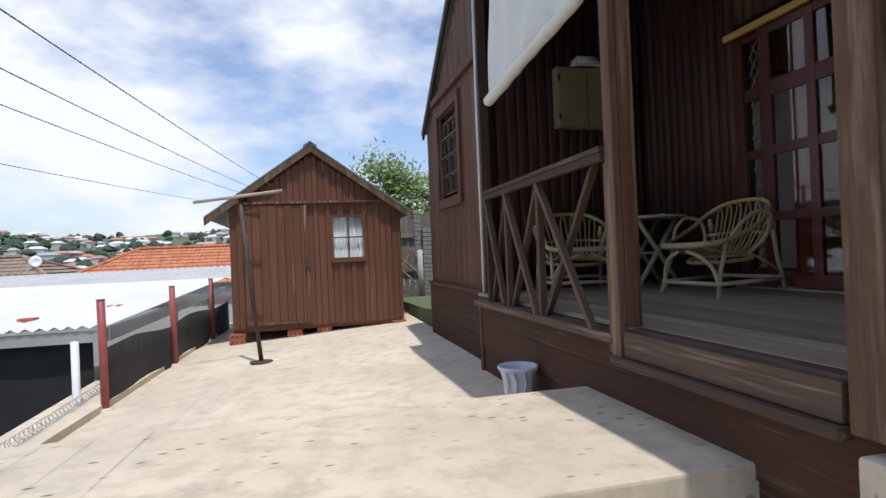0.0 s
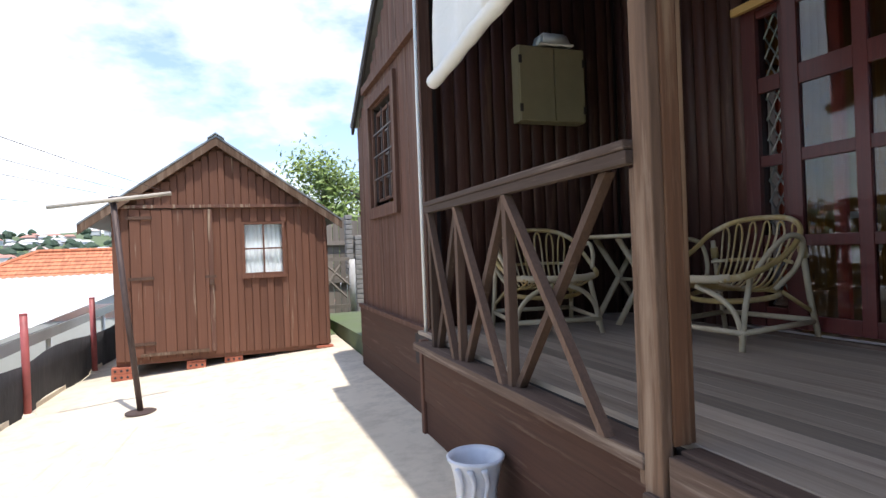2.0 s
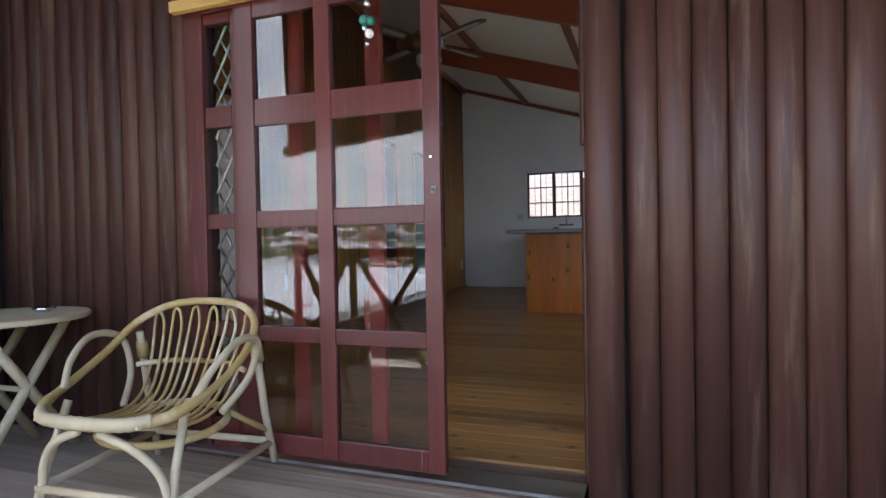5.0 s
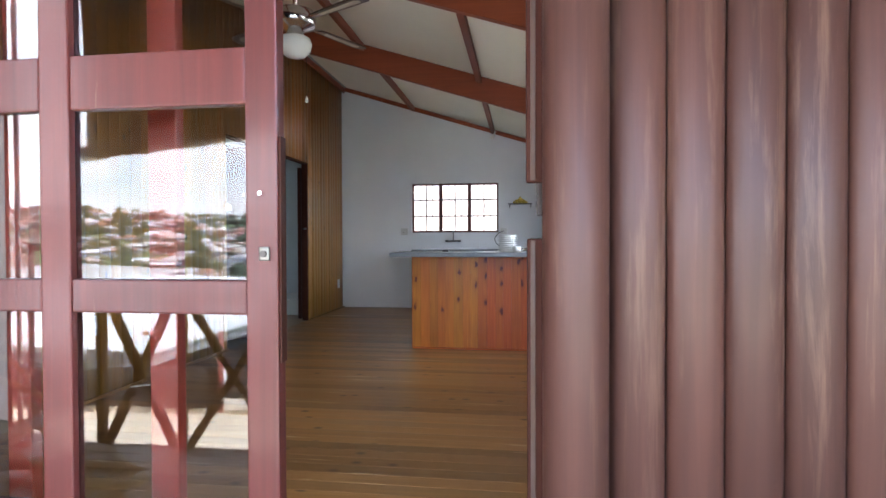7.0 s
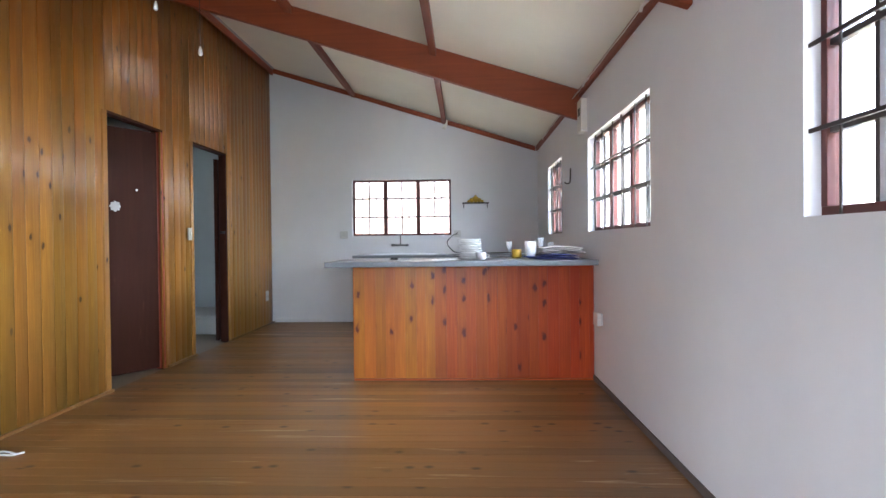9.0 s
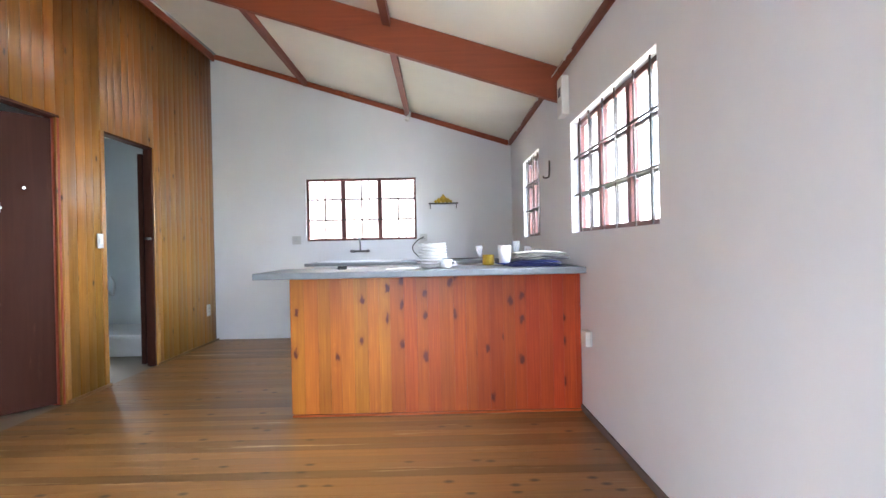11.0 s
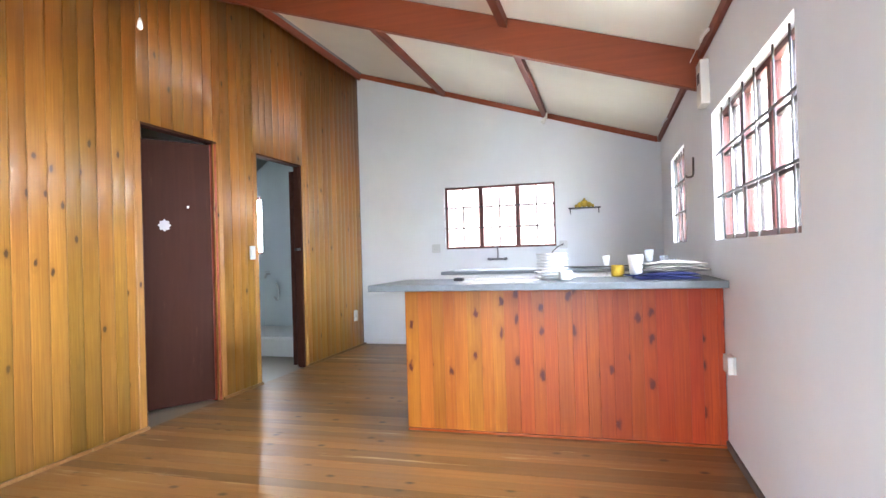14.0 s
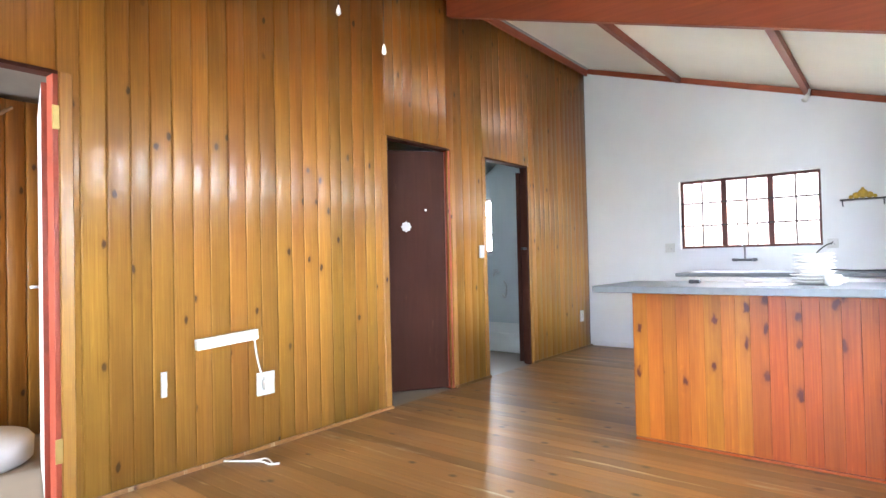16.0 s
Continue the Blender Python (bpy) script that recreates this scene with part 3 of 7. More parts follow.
tagged(part("ceiling", bm, M_CEIL), "sloping cream ceiling boards", "ceiling", kind="structure")


def sloped_beam(name, x0, x1, y0, y1, drop, mat, label, up=0.0):
    bm = prism(bmesh.new(), [(y0, ceiling_z(y0) - drop), (y1, ceiling_z(y1) - drop), (y1, ceiling_z(y1) - up), (y0, ceiling_z(y0) - up)], "x", x0, x1)
    bmesh.ops.bevel(bm, geom=list(bm.edges), offset=0.006, segments=1, affect="EDGES")
    return tagged(part(name, bm, mat), label, "beam", "ceiling beams", kind="structure")


for bx in (-2.77, -5.05, -7.25):
    sloped_beam("ceiling_beam", bx - 0.03, bx + 0.03, RY + 0.004, PY - 0.03, 0.25, M_BEAM, "red-brown painted sloping ceiling beam", 0.003)
for by in (-1.13, -2.34):
    for xa, xb in ((-7.22, -5.08), (-5.02, -2.80), (-2.74, BX - 0.03)):
        bm = prism(bmesh.new(), [(by - 0.028, ceiling_z(by - 0.028) - 0.075), (by + 0.028, ceiling_z(by + 0.028) - 0.075), (by + 0.028, ceiling_z(by + 0.028) - 0.003), (by - 0.028, ceiling_z(by - 0.028) - 0.003)], "x", xa, xb)
        tagged(part("ceiling_batten", bm, M_BEAM_X), "red-brown ceiling batten between the beams", "beam", "ceiling battens", kind="structure")
sloped_beam("trim_end", BX - 0.025, BX - 0.002, RY + 0.03, PY - 0.03, 0.065, M_BEAM, "red-brown trim along the end wall", 0.003)
bm = boxed(DX, BX - 0.03, RY + 0.003, RY + 0.028, 2.30 - 0.055, 2.30 + 0.004)
tagged(part("trim_side", bm, M_BEAM_X), "red-brown trim along the side wall", "trim", kind="structure")
bm = boxed(DX, BX - 0.03, PY - 0.045, PY - 0.022, 3.31, 3.398)
tagged(part("trim_top", bm, M_BEAM_X), "dark red-brown trim at the head of the pine wall", "trim", kind="structure")

# ---- roof ----
bm = bmesh.new()
prism(bm, [(-4.25, ceiling_z(-4.25) + 0.2), (-0.25, ceiling_z(-0.25) + 0.2), (-0.25, ceiling_z(-0.25) + 0.24), (-4.25, ceiling_z(-4.25) + 0.24)], "x", -9.27, 0.5)
# unseen strip, added past the side wall to keep sun off the deck
prism(bm, [(-5.75, ceiling_z(-5.75) + 0.2), (-4.25, ceiling_z(-4.25) + 0.2), (-4.25, ceiling_z(-4.25) + 0.24), (-5.75, ceiling_z(-5.75) + 0.24)], "x", -9.27, DX + 0.12)
roof_main = tagged(part("roof_south", bm, M_ROOF), "grey sheet roof sloping over room and veranda", "roof", kind="structure")
bm = bmesh.new()
prism(bm, [(-0.25, 3.52), (2.14, 1.782), (2.14, 1.81), (-0.25, 3.548)], "x", FX - 0.055, 0.5)
tagged(part("roof_north", bm, M_ROOF), "grey sheet roof on the bedroom wing", "roof", kind="structure")
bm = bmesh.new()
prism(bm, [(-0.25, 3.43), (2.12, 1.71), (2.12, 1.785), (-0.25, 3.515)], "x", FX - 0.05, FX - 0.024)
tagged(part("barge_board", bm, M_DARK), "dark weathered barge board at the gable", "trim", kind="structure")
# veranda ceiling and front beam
# ceiling is unseen and near-black, so the veranda under it stays dark
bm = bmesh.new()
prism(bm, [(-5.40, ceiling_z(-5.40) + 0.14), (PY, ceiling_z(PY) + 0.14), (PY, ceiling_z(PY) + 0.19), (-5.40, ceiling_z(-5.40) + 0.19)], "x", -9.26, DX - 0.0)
tagged(part("ceiling_veranda", bm, M_DARK), "unseen veranda ceiling, near-black to deepen the shade below", "ceiling", kind="structure")
bm = bmesh.new()
prism(bm, [(-5.4, ceiling_z(-5.4) - 0.02), (-0.2, ceiling_z(-0.2) - 0.02), (-0.2, ceiling_z(-0.2) + 0.14), (-5.4, ceiling_z(-5.4) + 0.14)], "x", -9.26, -9.16)
tagged(part("veranda_beam", bm, M_POST), "weathered brown beam over the veranda front", "beam", kind="structure")
bm = wall_mesh(bmesh.new(), "y", -5.5, -5.42, -9.2, DX + 0.1, -0.9, lambda x: ceiling_z(-5.5) + 0.19)
wall_mesh(bm, "x", DX + 0.02, DX + 0.1, -5.42, RY, -0.9, lambda y: ceiling_z(y) + 0.19)
tagged(part("wall_veranda_far", bm, M_FACADE), "dark board wall at the far end of the veranda", "wall", kind="structure")

# ---- windows ----
def casement_window(name, m, w, h, label, bars=2, rows=3, leaves=3, mat=None, pane=M_GLASS):
    """Painted steel window with thick mullions, glazing bars, burglar bars and panes; x runs along the width, y outwards."""
    mat = mat or M_WIN_BROWN
    win = thing(name, label=label, category="window", kind="structure")
    win.matrix_basis = m
    f = 0.028
    bm = bmesh.new()
    for a in ((0, w, 0, f), (0, w, h - f, h)):
        box(bm, a[0], a[1], -0.02, 0.02, a[2], a[3], 0.003)
    for a in ((0, f), (w - f, w)):
        box(bm, a[0], a[1], -0.021, 0.021, f, h - f, 0.003)
    part("window_frame", bm, mat, win)
    for i in range(1, leaves):
        c = w * i / leaves
        part("mullion", boxed(c - 0.027, c + 0.027, -0.024, 0.024, f, h - f, bevel=0.004), mat, win)
    for j in range(1, rows):
        z = h * j / rows
        part("glazing_bar", boxed(f, w - f, -0.012, 0.012, z - 0.009, z + 0.009), M_BAR, win)
    for i in range(leaves):
        a, b = w * i / leaves, w * (i + 1) / leaves
        part("glazing_bar", boxed((a + b) / 2 - 0.0085, (a + b) / 2 + 0.0085, -0.009, 0.009, f, h - f), M_BAR, win)
        for k in range(bars):
            c = a + (b - a) * (0.30 + 0.42 * k)
            part("burglar_bar", tube(bmesh.new(), [(c, -0.045, 0), (c, -0.045, h)], 0.0048, 6), M_BAR, win)
        for j in range(rows):
            z0, z1 = h * j / rows + 0.008, h * (j + 1) / rows - 0.008
            ob = part("pane", boxed(a + 0.027, b - 0.027, 0.002, 0.005, z0, z1), pane, win)
            ob.visible_shadow = False
    for j in range(1, rows):
        z = h * j / rows
        part("burglar_rail", boxed(0, w, -0.056, -0.050, z - 0.006, z + 0.006), M_BAR, win)
    return win


casement_window("window_1", pose(BX + 0.07, KW[1], KW[2], 0, 0, -90), KW[1] - KW[0], KW[3] - KW[2], "red-brown barred kitchen window over the sink")
casement_window("window_2", pose(W1[1], RY - 0.07, W1[2], 0, 0, 180), W1[1] - W1[0], W1[3] - W1[2], "narrow red-brown barred window near the corner")
casement_window("window_3", pose(W2[1], RY - 0.07, W2[2], 0, 0, 180), W2[1] - W2[0], W2[3] - W2[2], "wide red-brown barred window in the white wall")
casement_window("window_4", pose(W3[1], RY - 0.07, W3[2], 0, 0, 180), W3[1] - W3[0], W3[3] - W3[2], "wide red-brown barred window near the door")
casement_window("window_6", pose(BX + 0.07, 1.80, 1.17, 0, 0, -90), 0.38, 0.76, "small barred bathroom window", 1, 3, 1)

# bedroom window in the gable wall, with a board surround
casement_window("window_5", pose(FX + 0.05, HW[1] - 0.06, HW[2] + 0.05, 0, 0, -90), HW[1] - HW[0] - 0.12, HW[3] - HW[2] - 0.10, "small brown gridded bedroom window", 1, 4, 3, M_FACADE, plain("dusty_dark_pane", (0.035, 0.030, 0.028), 0.12, mottled=0.3))
surround = thing("window_surround", label="weathered board frame round the bedroom window", category="trim", kind="structure")
for a in ((HW[0] - 0.09, HW[0], HW[2] - 0.10, HW[3] + 0.11), (HW[1], HW[1] + 0.09, HW[2] - 0.10, HW[3] + 0.11), (HW[0], HW[1], HW[3] + 0.01, HW[3] + 0.10), (HW[0], HW[1], HW[2] - 0.10, HW[2])):
    part("casing", boxed(FX - 0.035, FX + 0.0, a[0], a[1], a[2], a[3], bevel=0.004), M_FACADE, surround)

# ---- veranda ----
sill = thing("veranda_sill", (0, 0, 0), "weathered brown edge beam and plinth boards of the veranda", "trim", kind="structure")
part("edge_board", boxed(-9.275, -9.16, -2.43, -0.34, FLOOR_PORCH - 0.075, FLOOR_PORCH - 0.030, bevel=0.006), M_RAIL, sill)
part("nosing_board", boxed(-9.222, -9.16, -3.53, -2.512, FLOOR_PORCH - 0.055, FLOOR_PORCH - 0.002, bevel=0.005), M_RAIL, sill)
part("nosing_beam", boxed(-9.262, -9.225, -3.53, -2.512, -0.150, FLOOR_PORCH - 0.010, bevel=0.007), M_RAIL, sill)
part("step_tread", boxed(-9.290, -9.220, -3.54, -2.44, -0.190, -0.153, bevel=0.008), M_RAIL, sill)
part("fascia_board", boxed(-9.218, -9.16, -5.4, -0.36, -0.24, FLOOR_PORCH - 0.078, bevel=0.004), M_PLINTH, sill)
part("plinth_board", boxed(-9.20, -9.15, -5.4, -0.30, -0.44, -0.243, bevel=0.004), M_PLINTH, sill)
part("plinth_board", boxed(-9.19, -9.14, -5.4, -0.20, -0.75, -0.443, bevel=0.004), M_PLINTH, sill)
part("corner_batten", boxed(-9.21, -9.16, -0.30, -0.25, -0.70, -0.06, bevel=0.004), M_FACADE, sill)
base = thing("facade_plinth", label="dark brown plinth boards under the gable wall", category="trim", kind="structure")
part("plinth_board", boxed(FX - 0.035, FX + 0.02, -0.24, 2.06, -0.42, -0.055, bevel=0.005), M_PLINTH, base)
part("plinth_board", boxed(FX - 0.030, FX + 0.02, -0.19, 2.06, -0.85, -0.423, bevel=0.005), M_PLINTH, base)
part("drip_strip", boxed(FX - 0.05, FX + 0.0, -0.24, 2.07, -0.052, -0.015, bevel=0.004), M_FACADE, base)
part("cover_strip", boxed(FX - 0.045, FX + 0.0, -0.12, 1.62, 1.98, 2.05, bevel=0.004), M_FACADE, base)


def veranda_post(y0, y1, block=False):
    """A weathered post nailed outside the deck edge, a red-brown plank and a thin batten behind it."""
    t = thing("veranda_post", (-9.22, (y0 + y1) / 2, -0.165), "stout weathered brown timber veranda post", "post", "veranda posts")
    hw = (y1 - y0) / 2
    top = ceiling_z((y0 + y1) / 2) + 0.12
    part("post_core", boxed(-0.050, -0.012, -hw, hw, 0, top, bevel=0.006), M_POST, t)
    part("side_plank", boxed(-0.010, 0.047, -hw - 0.001, -hw + 0.050, 0.137, top, bevel=0.005), M_PLANK, t)
    part("edge_batten", boxed(0.0475, 0.066, -hw + 0.004, -hw + 0.045, 0.137, top, bevel=0.005), M_PLANK, t)
    if block:
        part("lower_block", boxed(-0.046, -0.012, hw + 0.001, hw + 0.024, 0.02, 0.865, bevel=0.004), M_POST, t)
    return t


veranda_post(-2.500, -2.430, True)
veranda_post(-3.66, -3.555)
footing = thing("concrete_footing", (-9.24, -3.80, -0.64), "rough pale concrete block against the veranda post", "concrete block")
part("block", boxed(-0.06, 0.08, -0.19, 0.205, -0.06, 0.440, bevel=0.015), M_CONCRETE, footing)

rail = thing("veranda_railing", (-9.228, -1.41, FLOOR_PORCH), "weathered timber railing with crossed braces", "railing", turn=-1.4)
RZ = -FLOOR_PORCH
part("handrail", boxed(-0.045, 0.045, -1.018, 0.85, 0.747 + RZ, 0.774 + RZ, bevel=0.007), M_RAIL, rail)
part("under_rail", boxed(-0.038, 0.0, -1.018, 0.845, 0.709 + RZ, 0.7465 + RZ, bevel=0.004), M_RAIL, rail)
UZ, LZ = 0.712 + RZ, -0.030
cols = [0.835, 0.385, -0.195, -0.905]
for y in cols[:3]:
    part("baluster", boxed(-0.018, 0.022, y - 0.020, y + 0.020, LZ, UZ - 0.004, bevel=0.004), M_BRACE, rail)
for a, b in zip(cols, cols[1:]):
    for s in (1, -1):
        ya, yb = (a - 0.03, b + 0.05) if s > 0 else (b + 0.05, a - 0.03)
        d = Vector((0, yb - ya, UZ - LZ)).normalized()
        q = Vector((0, d.z, -d.y)) * 0.024
        lo, hi = Vector((0, ya, 0)), Vector((0, yb, UZ))
        bm = prism(bmesh.new(), [((lo - q).y, LZ + 0.001), ((lo + q).y, LZ + 0.001), ((hi + q).y, UZ - 0.005), ((hi - q).y, UZ - 0.005)], "x", -0.017 + 0.0185 * s, 0.017 + 0.0185 * s)
        part("brace", bm, M_BRACE, rail)

# rolled-up white canvas blind that sags across the opening
m, n, l, p = material("white_canvas")
tc = n.new("ShaderNodeTexCoord").outputs["Object"]
st = noise_tex(n, l, scaled(n, l, tc, (6, 3, 3)), 1.0, 7, 0.65)
l.new(mixed(n, l, ramped(n, l, st, 0.62, 0.8), (0.72, 0.71, 0.67), (0.42, 0.37, 0.28)), p.inputs["Base Color"])
p.inputs["Roughness"].default_value = 0.55
bumped(n, l, p, noise_tex(n, l, tc, 14, 5, 0.6, 1.0), 0.5, 0.02)
M_CANVAS = m
blind = thing("canvas_blind", (-9.15, -0.555, 1.46), "dirty white canvas blind rolled up over the railing", "blind")
bm = bmesh.new()
rows_, cols_ = 12, 30
grid = []
for i in range(rows_ + 1):
    row = []
    for j in range(cols_ + 1):
        u = j / cols_
        y = -1.75 * u
        zlow = 0.03 + 0.17 * u
        v = i / rows_
        z = zlow + (1.50 - 0.5 * u - zlow) * v
        x = 0.03 * math.sin(9 * u + 4 * v) + 0.02 * math.sin(23 * u - 7 * v)
        row.append(bm.verts.new((x, y, z)))
    grid.append(row)
for i in range(rows_):
    for j in range(cols_):
        bm.faces.new((grid[i][j], grid[i][j + 1], grid[i + 1][j + 1], grid[i + 1][j]))
cloth = part("canvas", bm, M_CANVAS, blind, smooth=True)
sol = cloth.modifiers.new("thick", "SOLIDIFY")
sol.thickness = 0.006
bm = tube(bmesh.new(), [(0.004 * math.sin(11 * u), -1.75 * u + 0.02, 0.02 + 0.17 * u) for u in [k / 24 for k in range(25)]], [0.041 + 0.003 * math.sin(k * 1.7) for k in range(25)], 12)
part("rolled_hem", bm, M_CANVAS, blind, smooth=True)
drain = thing("corner_pipe", (-9.13, -0.16, FLOOR_PORCH), "thin white plastic pipe in the veranda corner", "pipe")
part("pipe", tube(bmesh.new(), [(0, 0, 0), (0, 0, 1.5), (0.01, 0, 2.9)], 0.012, 8), M_PLASTIC, drain, smooth=True)
bm = boxed(FX - 0.03, FX + 0.05, -0.145, -0.06, -0.02, 3.1, bevel=0.005)
tagged(part("corner_board", bm, M_FACADE), "dark weathered corner board of the wing", "trim", kind="structure")

# wall cabinet with two doors, box on top
m_cab = plain("olive_painted_wood", (0.30, 0.255, 0.15), 0.6, mottled=0.12, scale=7)
cab = thing("wall_cabinet", (-8.105, -0.03, 1.378), "small olive painted wall cabinet with two doors", "cabinet")
part("body", boxed(-0.265, 0.265, -0.100, -0.0, 0, 0.535, bevel=0.004), m_cab, cab)
for s, x0, x1 in ((-1, -0.262, 0.012), (1, 0.018, 0.262)):
    d = part("door", boxed(x0, x1, -0.119, -0.102, 0.006, 0.529, bevel=0.004), m_cab, cab)
    for z in (0.09, 0.43):
        xx = x0 + 0.004 if s < 0 else x1 - 0.004
        part("hinge", boxed(xx - 0.012, xx + 0.012, -0.124, -0.1195, z - 0.028, z + 0.028), M_BAR, d)
tub = thing("plastic_tub", (-8.085, -0.105, 1.914), "upturned cream plastic tub on the cabinet", "tub")
bm = bmesh.new()
lo = [(-0.13, -0.08), (0.13, -0.08), (0.13, 0.08), (-0.13, 0.08)]
a = [bm.verts.new((x, y, 0)) for x, y in lo]
b = [bm.verts.new((x * 0.8, y * 0.75, 0.095)) for x, y in lo]
bm.faces.new(a[::-1])
bm.faces.new(b)
for i in range(4):
    bm.faces.new((a[i], a[(i + 1) % 4], b[(i + 1) % 4], b[i]))
bmesh.ops.bevel(bm, geom=list(bm.edges), offset=0.018, segments=3, affect="EDGES")
part("tub_body", bm, M_PLASTIC, tub, smooth=True)
part("rim", boxed(-0.137, 0.137, -0.087, 0.087, 0.0, 0.014, bevel=0.005), M_PLASTIC, tub)

# ---- sliding door ----
door = thing("sliding_door", (DX, -1.17, -0.02), "red glazed timber sliding door standing half open", "door", kind="structure")


def dpart(name, y0, y1, z0, z1, x0, x1, mat=M_DOOR_RED, parent=door, bevel=0.004):
    return part(name, boxed(x0, x1, y0 + 1.17, y1 + 1.17, z0 + 0.02, z1 + 0.02, bevel=bevel), mat, parent)


dpart("frame_stile", -1.292, -1.20, 0.0, 1.80, -0.03, 0.05)
dpart("frame_stile", -1.47, -1.425, 0.0, 1.80, -0.02, 0.02)
dpart("frame_head", -2.82, -1.20, 1.765, 1.815, -0.028, 0.09)
for z0, z1 in ((0.0, 0.11), (0.45, 0.51), (0.89, 0.95), (1.30, 1.385), (1.72, 1.763)):
    dpart("frame_rail", -1.425, -1.292, z0, z1, -0.02, 0.02)
lattice = dpart("lattice", -1.424, -1.293, 0.11, 0.112, 0.05, 0.052, M_BAR)
for k in range(14):
    z = 0.12 + k * 0.115
    for s in (1, -1):
        bm = tube(bmesh.new(), [(0.045 + 0.006 * s, -0.255 if s > 0 else -0.123, z + 0.02), (0.045 + 0.006 * s, -0.123 if s > 0 else -0.255, z + 0.25)], 0.006, 5)
        part("lattice_bar", bm, M_STEEL, door)
for z0, z1 in ((0.11, 0.45), (0.51, 0.89), (0.95, 1.30), (1.385, 1.72)):
    ob = dpart("pane", -1.425, -1.292, z0, z1, 0.0, 0.003, M_DOOR_GLASS, bevel=0)
    ob.visible_shadow = False
# moving leaf
for y0, y1 in ((-1.56, -1.472), (-1.90, -1.834), (-2.325, -2.262)):
    dpart("leaf_stile", y0, y1, 0.012, 1.762, -0.055, -0.022)
for z0, z1 in ((0.012, 0.09), (0.448, 0.506), (0.888, 0.953), (1.282, 1.387), (1.70, 1.762)):
    for y0, y1 in ((-1.834, -1.56), (-2.262, -1.90)):
        dpart("leaf_rail", y0, y1, z0, z1, -0.053, -0.024)
for z0, z1 in ((0.09, 0.448), (0.506, 0.888), (0.953, 1.282), (1.387, 1.70)):
    for y0, y1 in ((-1.834, -1.56), (-2.262, -1.90)):
        ob = dpart("pane", y0, y1, z0, z1, -0.040, -0.036, M_DOOR_GLASS, bevel=0)
        ob.visible_shadow = False
# fixed panel behind the leaf
for y0, y1 in ((-1.70, -1.64), (-2.05, -1.985)):
    dpart("fixed_stile", y0, y1, 0.0, 1.76, 0.06, 0.09, plain("bright_red_paint", (0.42, 0.055, 0.030), 0.4, mottled=0.2))
dpart("lock_strip", -2.3295, -2.3255, 0.80, 1.22, -0.050, -0.027, M_LEAF, bevel=0.001)
lock = dpart("lock_plate", -2.310, -2.290, 0.990, 1.016, -0.060, -0.0555, plain("worn_brass", (0.26, 0.24, 0.21), 0.45, 0.8, 0.4, 30))
part("lock_knob", tube(bmesh.new(), [(-0.058, -1.130, 1.023), (-0.066, -1.130, 1.023)], 0.006, 12), M_BAR, lock)
part("bolt_head", tube(bmesh.new(), [(-0.056, -1.122, 1.135), (-0.060, -1.122, 1.135)], 0.004, 10), M_CHROME, door)
part("track", boxed(-0.075, 0.05, -1.62, -0.03, 0.011, 0.022), M_STEEL, door)
part("threshold", boxed(-0.10, 0.157, -1.62, 0.0, -0.04, 0.0105, bevel=0.004), M_RAIL, door)
head = thing("lintel_board", (DX - 0.04, -1.97, 1.762), "raw yellow pine board over the sliding door", "board", kind="structure")
part("board", boxed(-0.05, -0.018, -0.87, 0.785, 0.0, 0.045, bevel=0.004), wood("raw_yellow_pine", (0.62, 0.40, 0.13), (0.48, 0.28, 0.08), (30, 1.5, 30), 0.6, 0.1), head)
# jamb and security gate frame on the closing side
jamb = thing("door_jamb", (DX, -2.80, -0.02), "dark red door jamb with gate brackets", "jamb", kind="structure")
part("jamb_post", boxed(-0.02, 0.20, -0.09, -0.032, 0.0, 1.80, bevel=0.006), M_DOOR_RED, jamb)
part("jamb_stop", boxed(0.085, 0.11, -0.030, 0.020, 0.0, 1.05, bevel=0.006), M_LEAF, jamb)
part("jamb_stop", boxed(0.085, 0.11, -0.030, 0.022, 1.16, 1.80, bevel=0.006), M_LEAF, jamb)
M_BARE = wood("bare_worn_edge_wood", (0.085, 0.040, 0.018), (0.050, 0.022, 0.012), (40, 40, 5), 0.5, 0.1, (0.075, 0.052, 0.048), (0.48, 0.66))
for z0, z1 in ((0.004, 1.046), (1.164, 1.796)):
    part("worn_edge", boxed(0.0825, 0.0846, 0.003, 0.0130, z0, z1, bevel=0.001), M_BARE, jamb, "paint worn to bare wood")
part("bracket", boxed(0.202, 0.218, -0.060, -0.002, 1.10, 1.50, bevel=0.004), plain("brown_black_iron", (0.028, 0.017, 0.014), 0.45, 0.3, 0.2), jamb)
for z in (1.125, 1.30, 1.475):
    part("screw", tube(bmesh.new(), [(0.210, -0.002, z), (0.210, 0.0015, z)], 0.006, 8), M_STEEL, jamb)
part("round_post", tube(bmesh.new(), [(-0.045, -0.062, 0.0), (-0.045, -0.062, 1.95)], 0.057, 20), M_LOG, jamb, smooth=True)

# hanging glass ornament at the door head
charm = thing("hanging_ornament", (DX - 0.075, -2.07, 1.815), "small hanging ornament of beads and shells", "ornament")
m_green = plain("green_bead", (0.02, 0.16, 0.12), 0.2)
part("cord", tube(bmesh.new(), [(0, 0, 0), (0, 0.003, -0.12), (0, 0, -0.32)], 0.002, 5), M_BAR, charm)
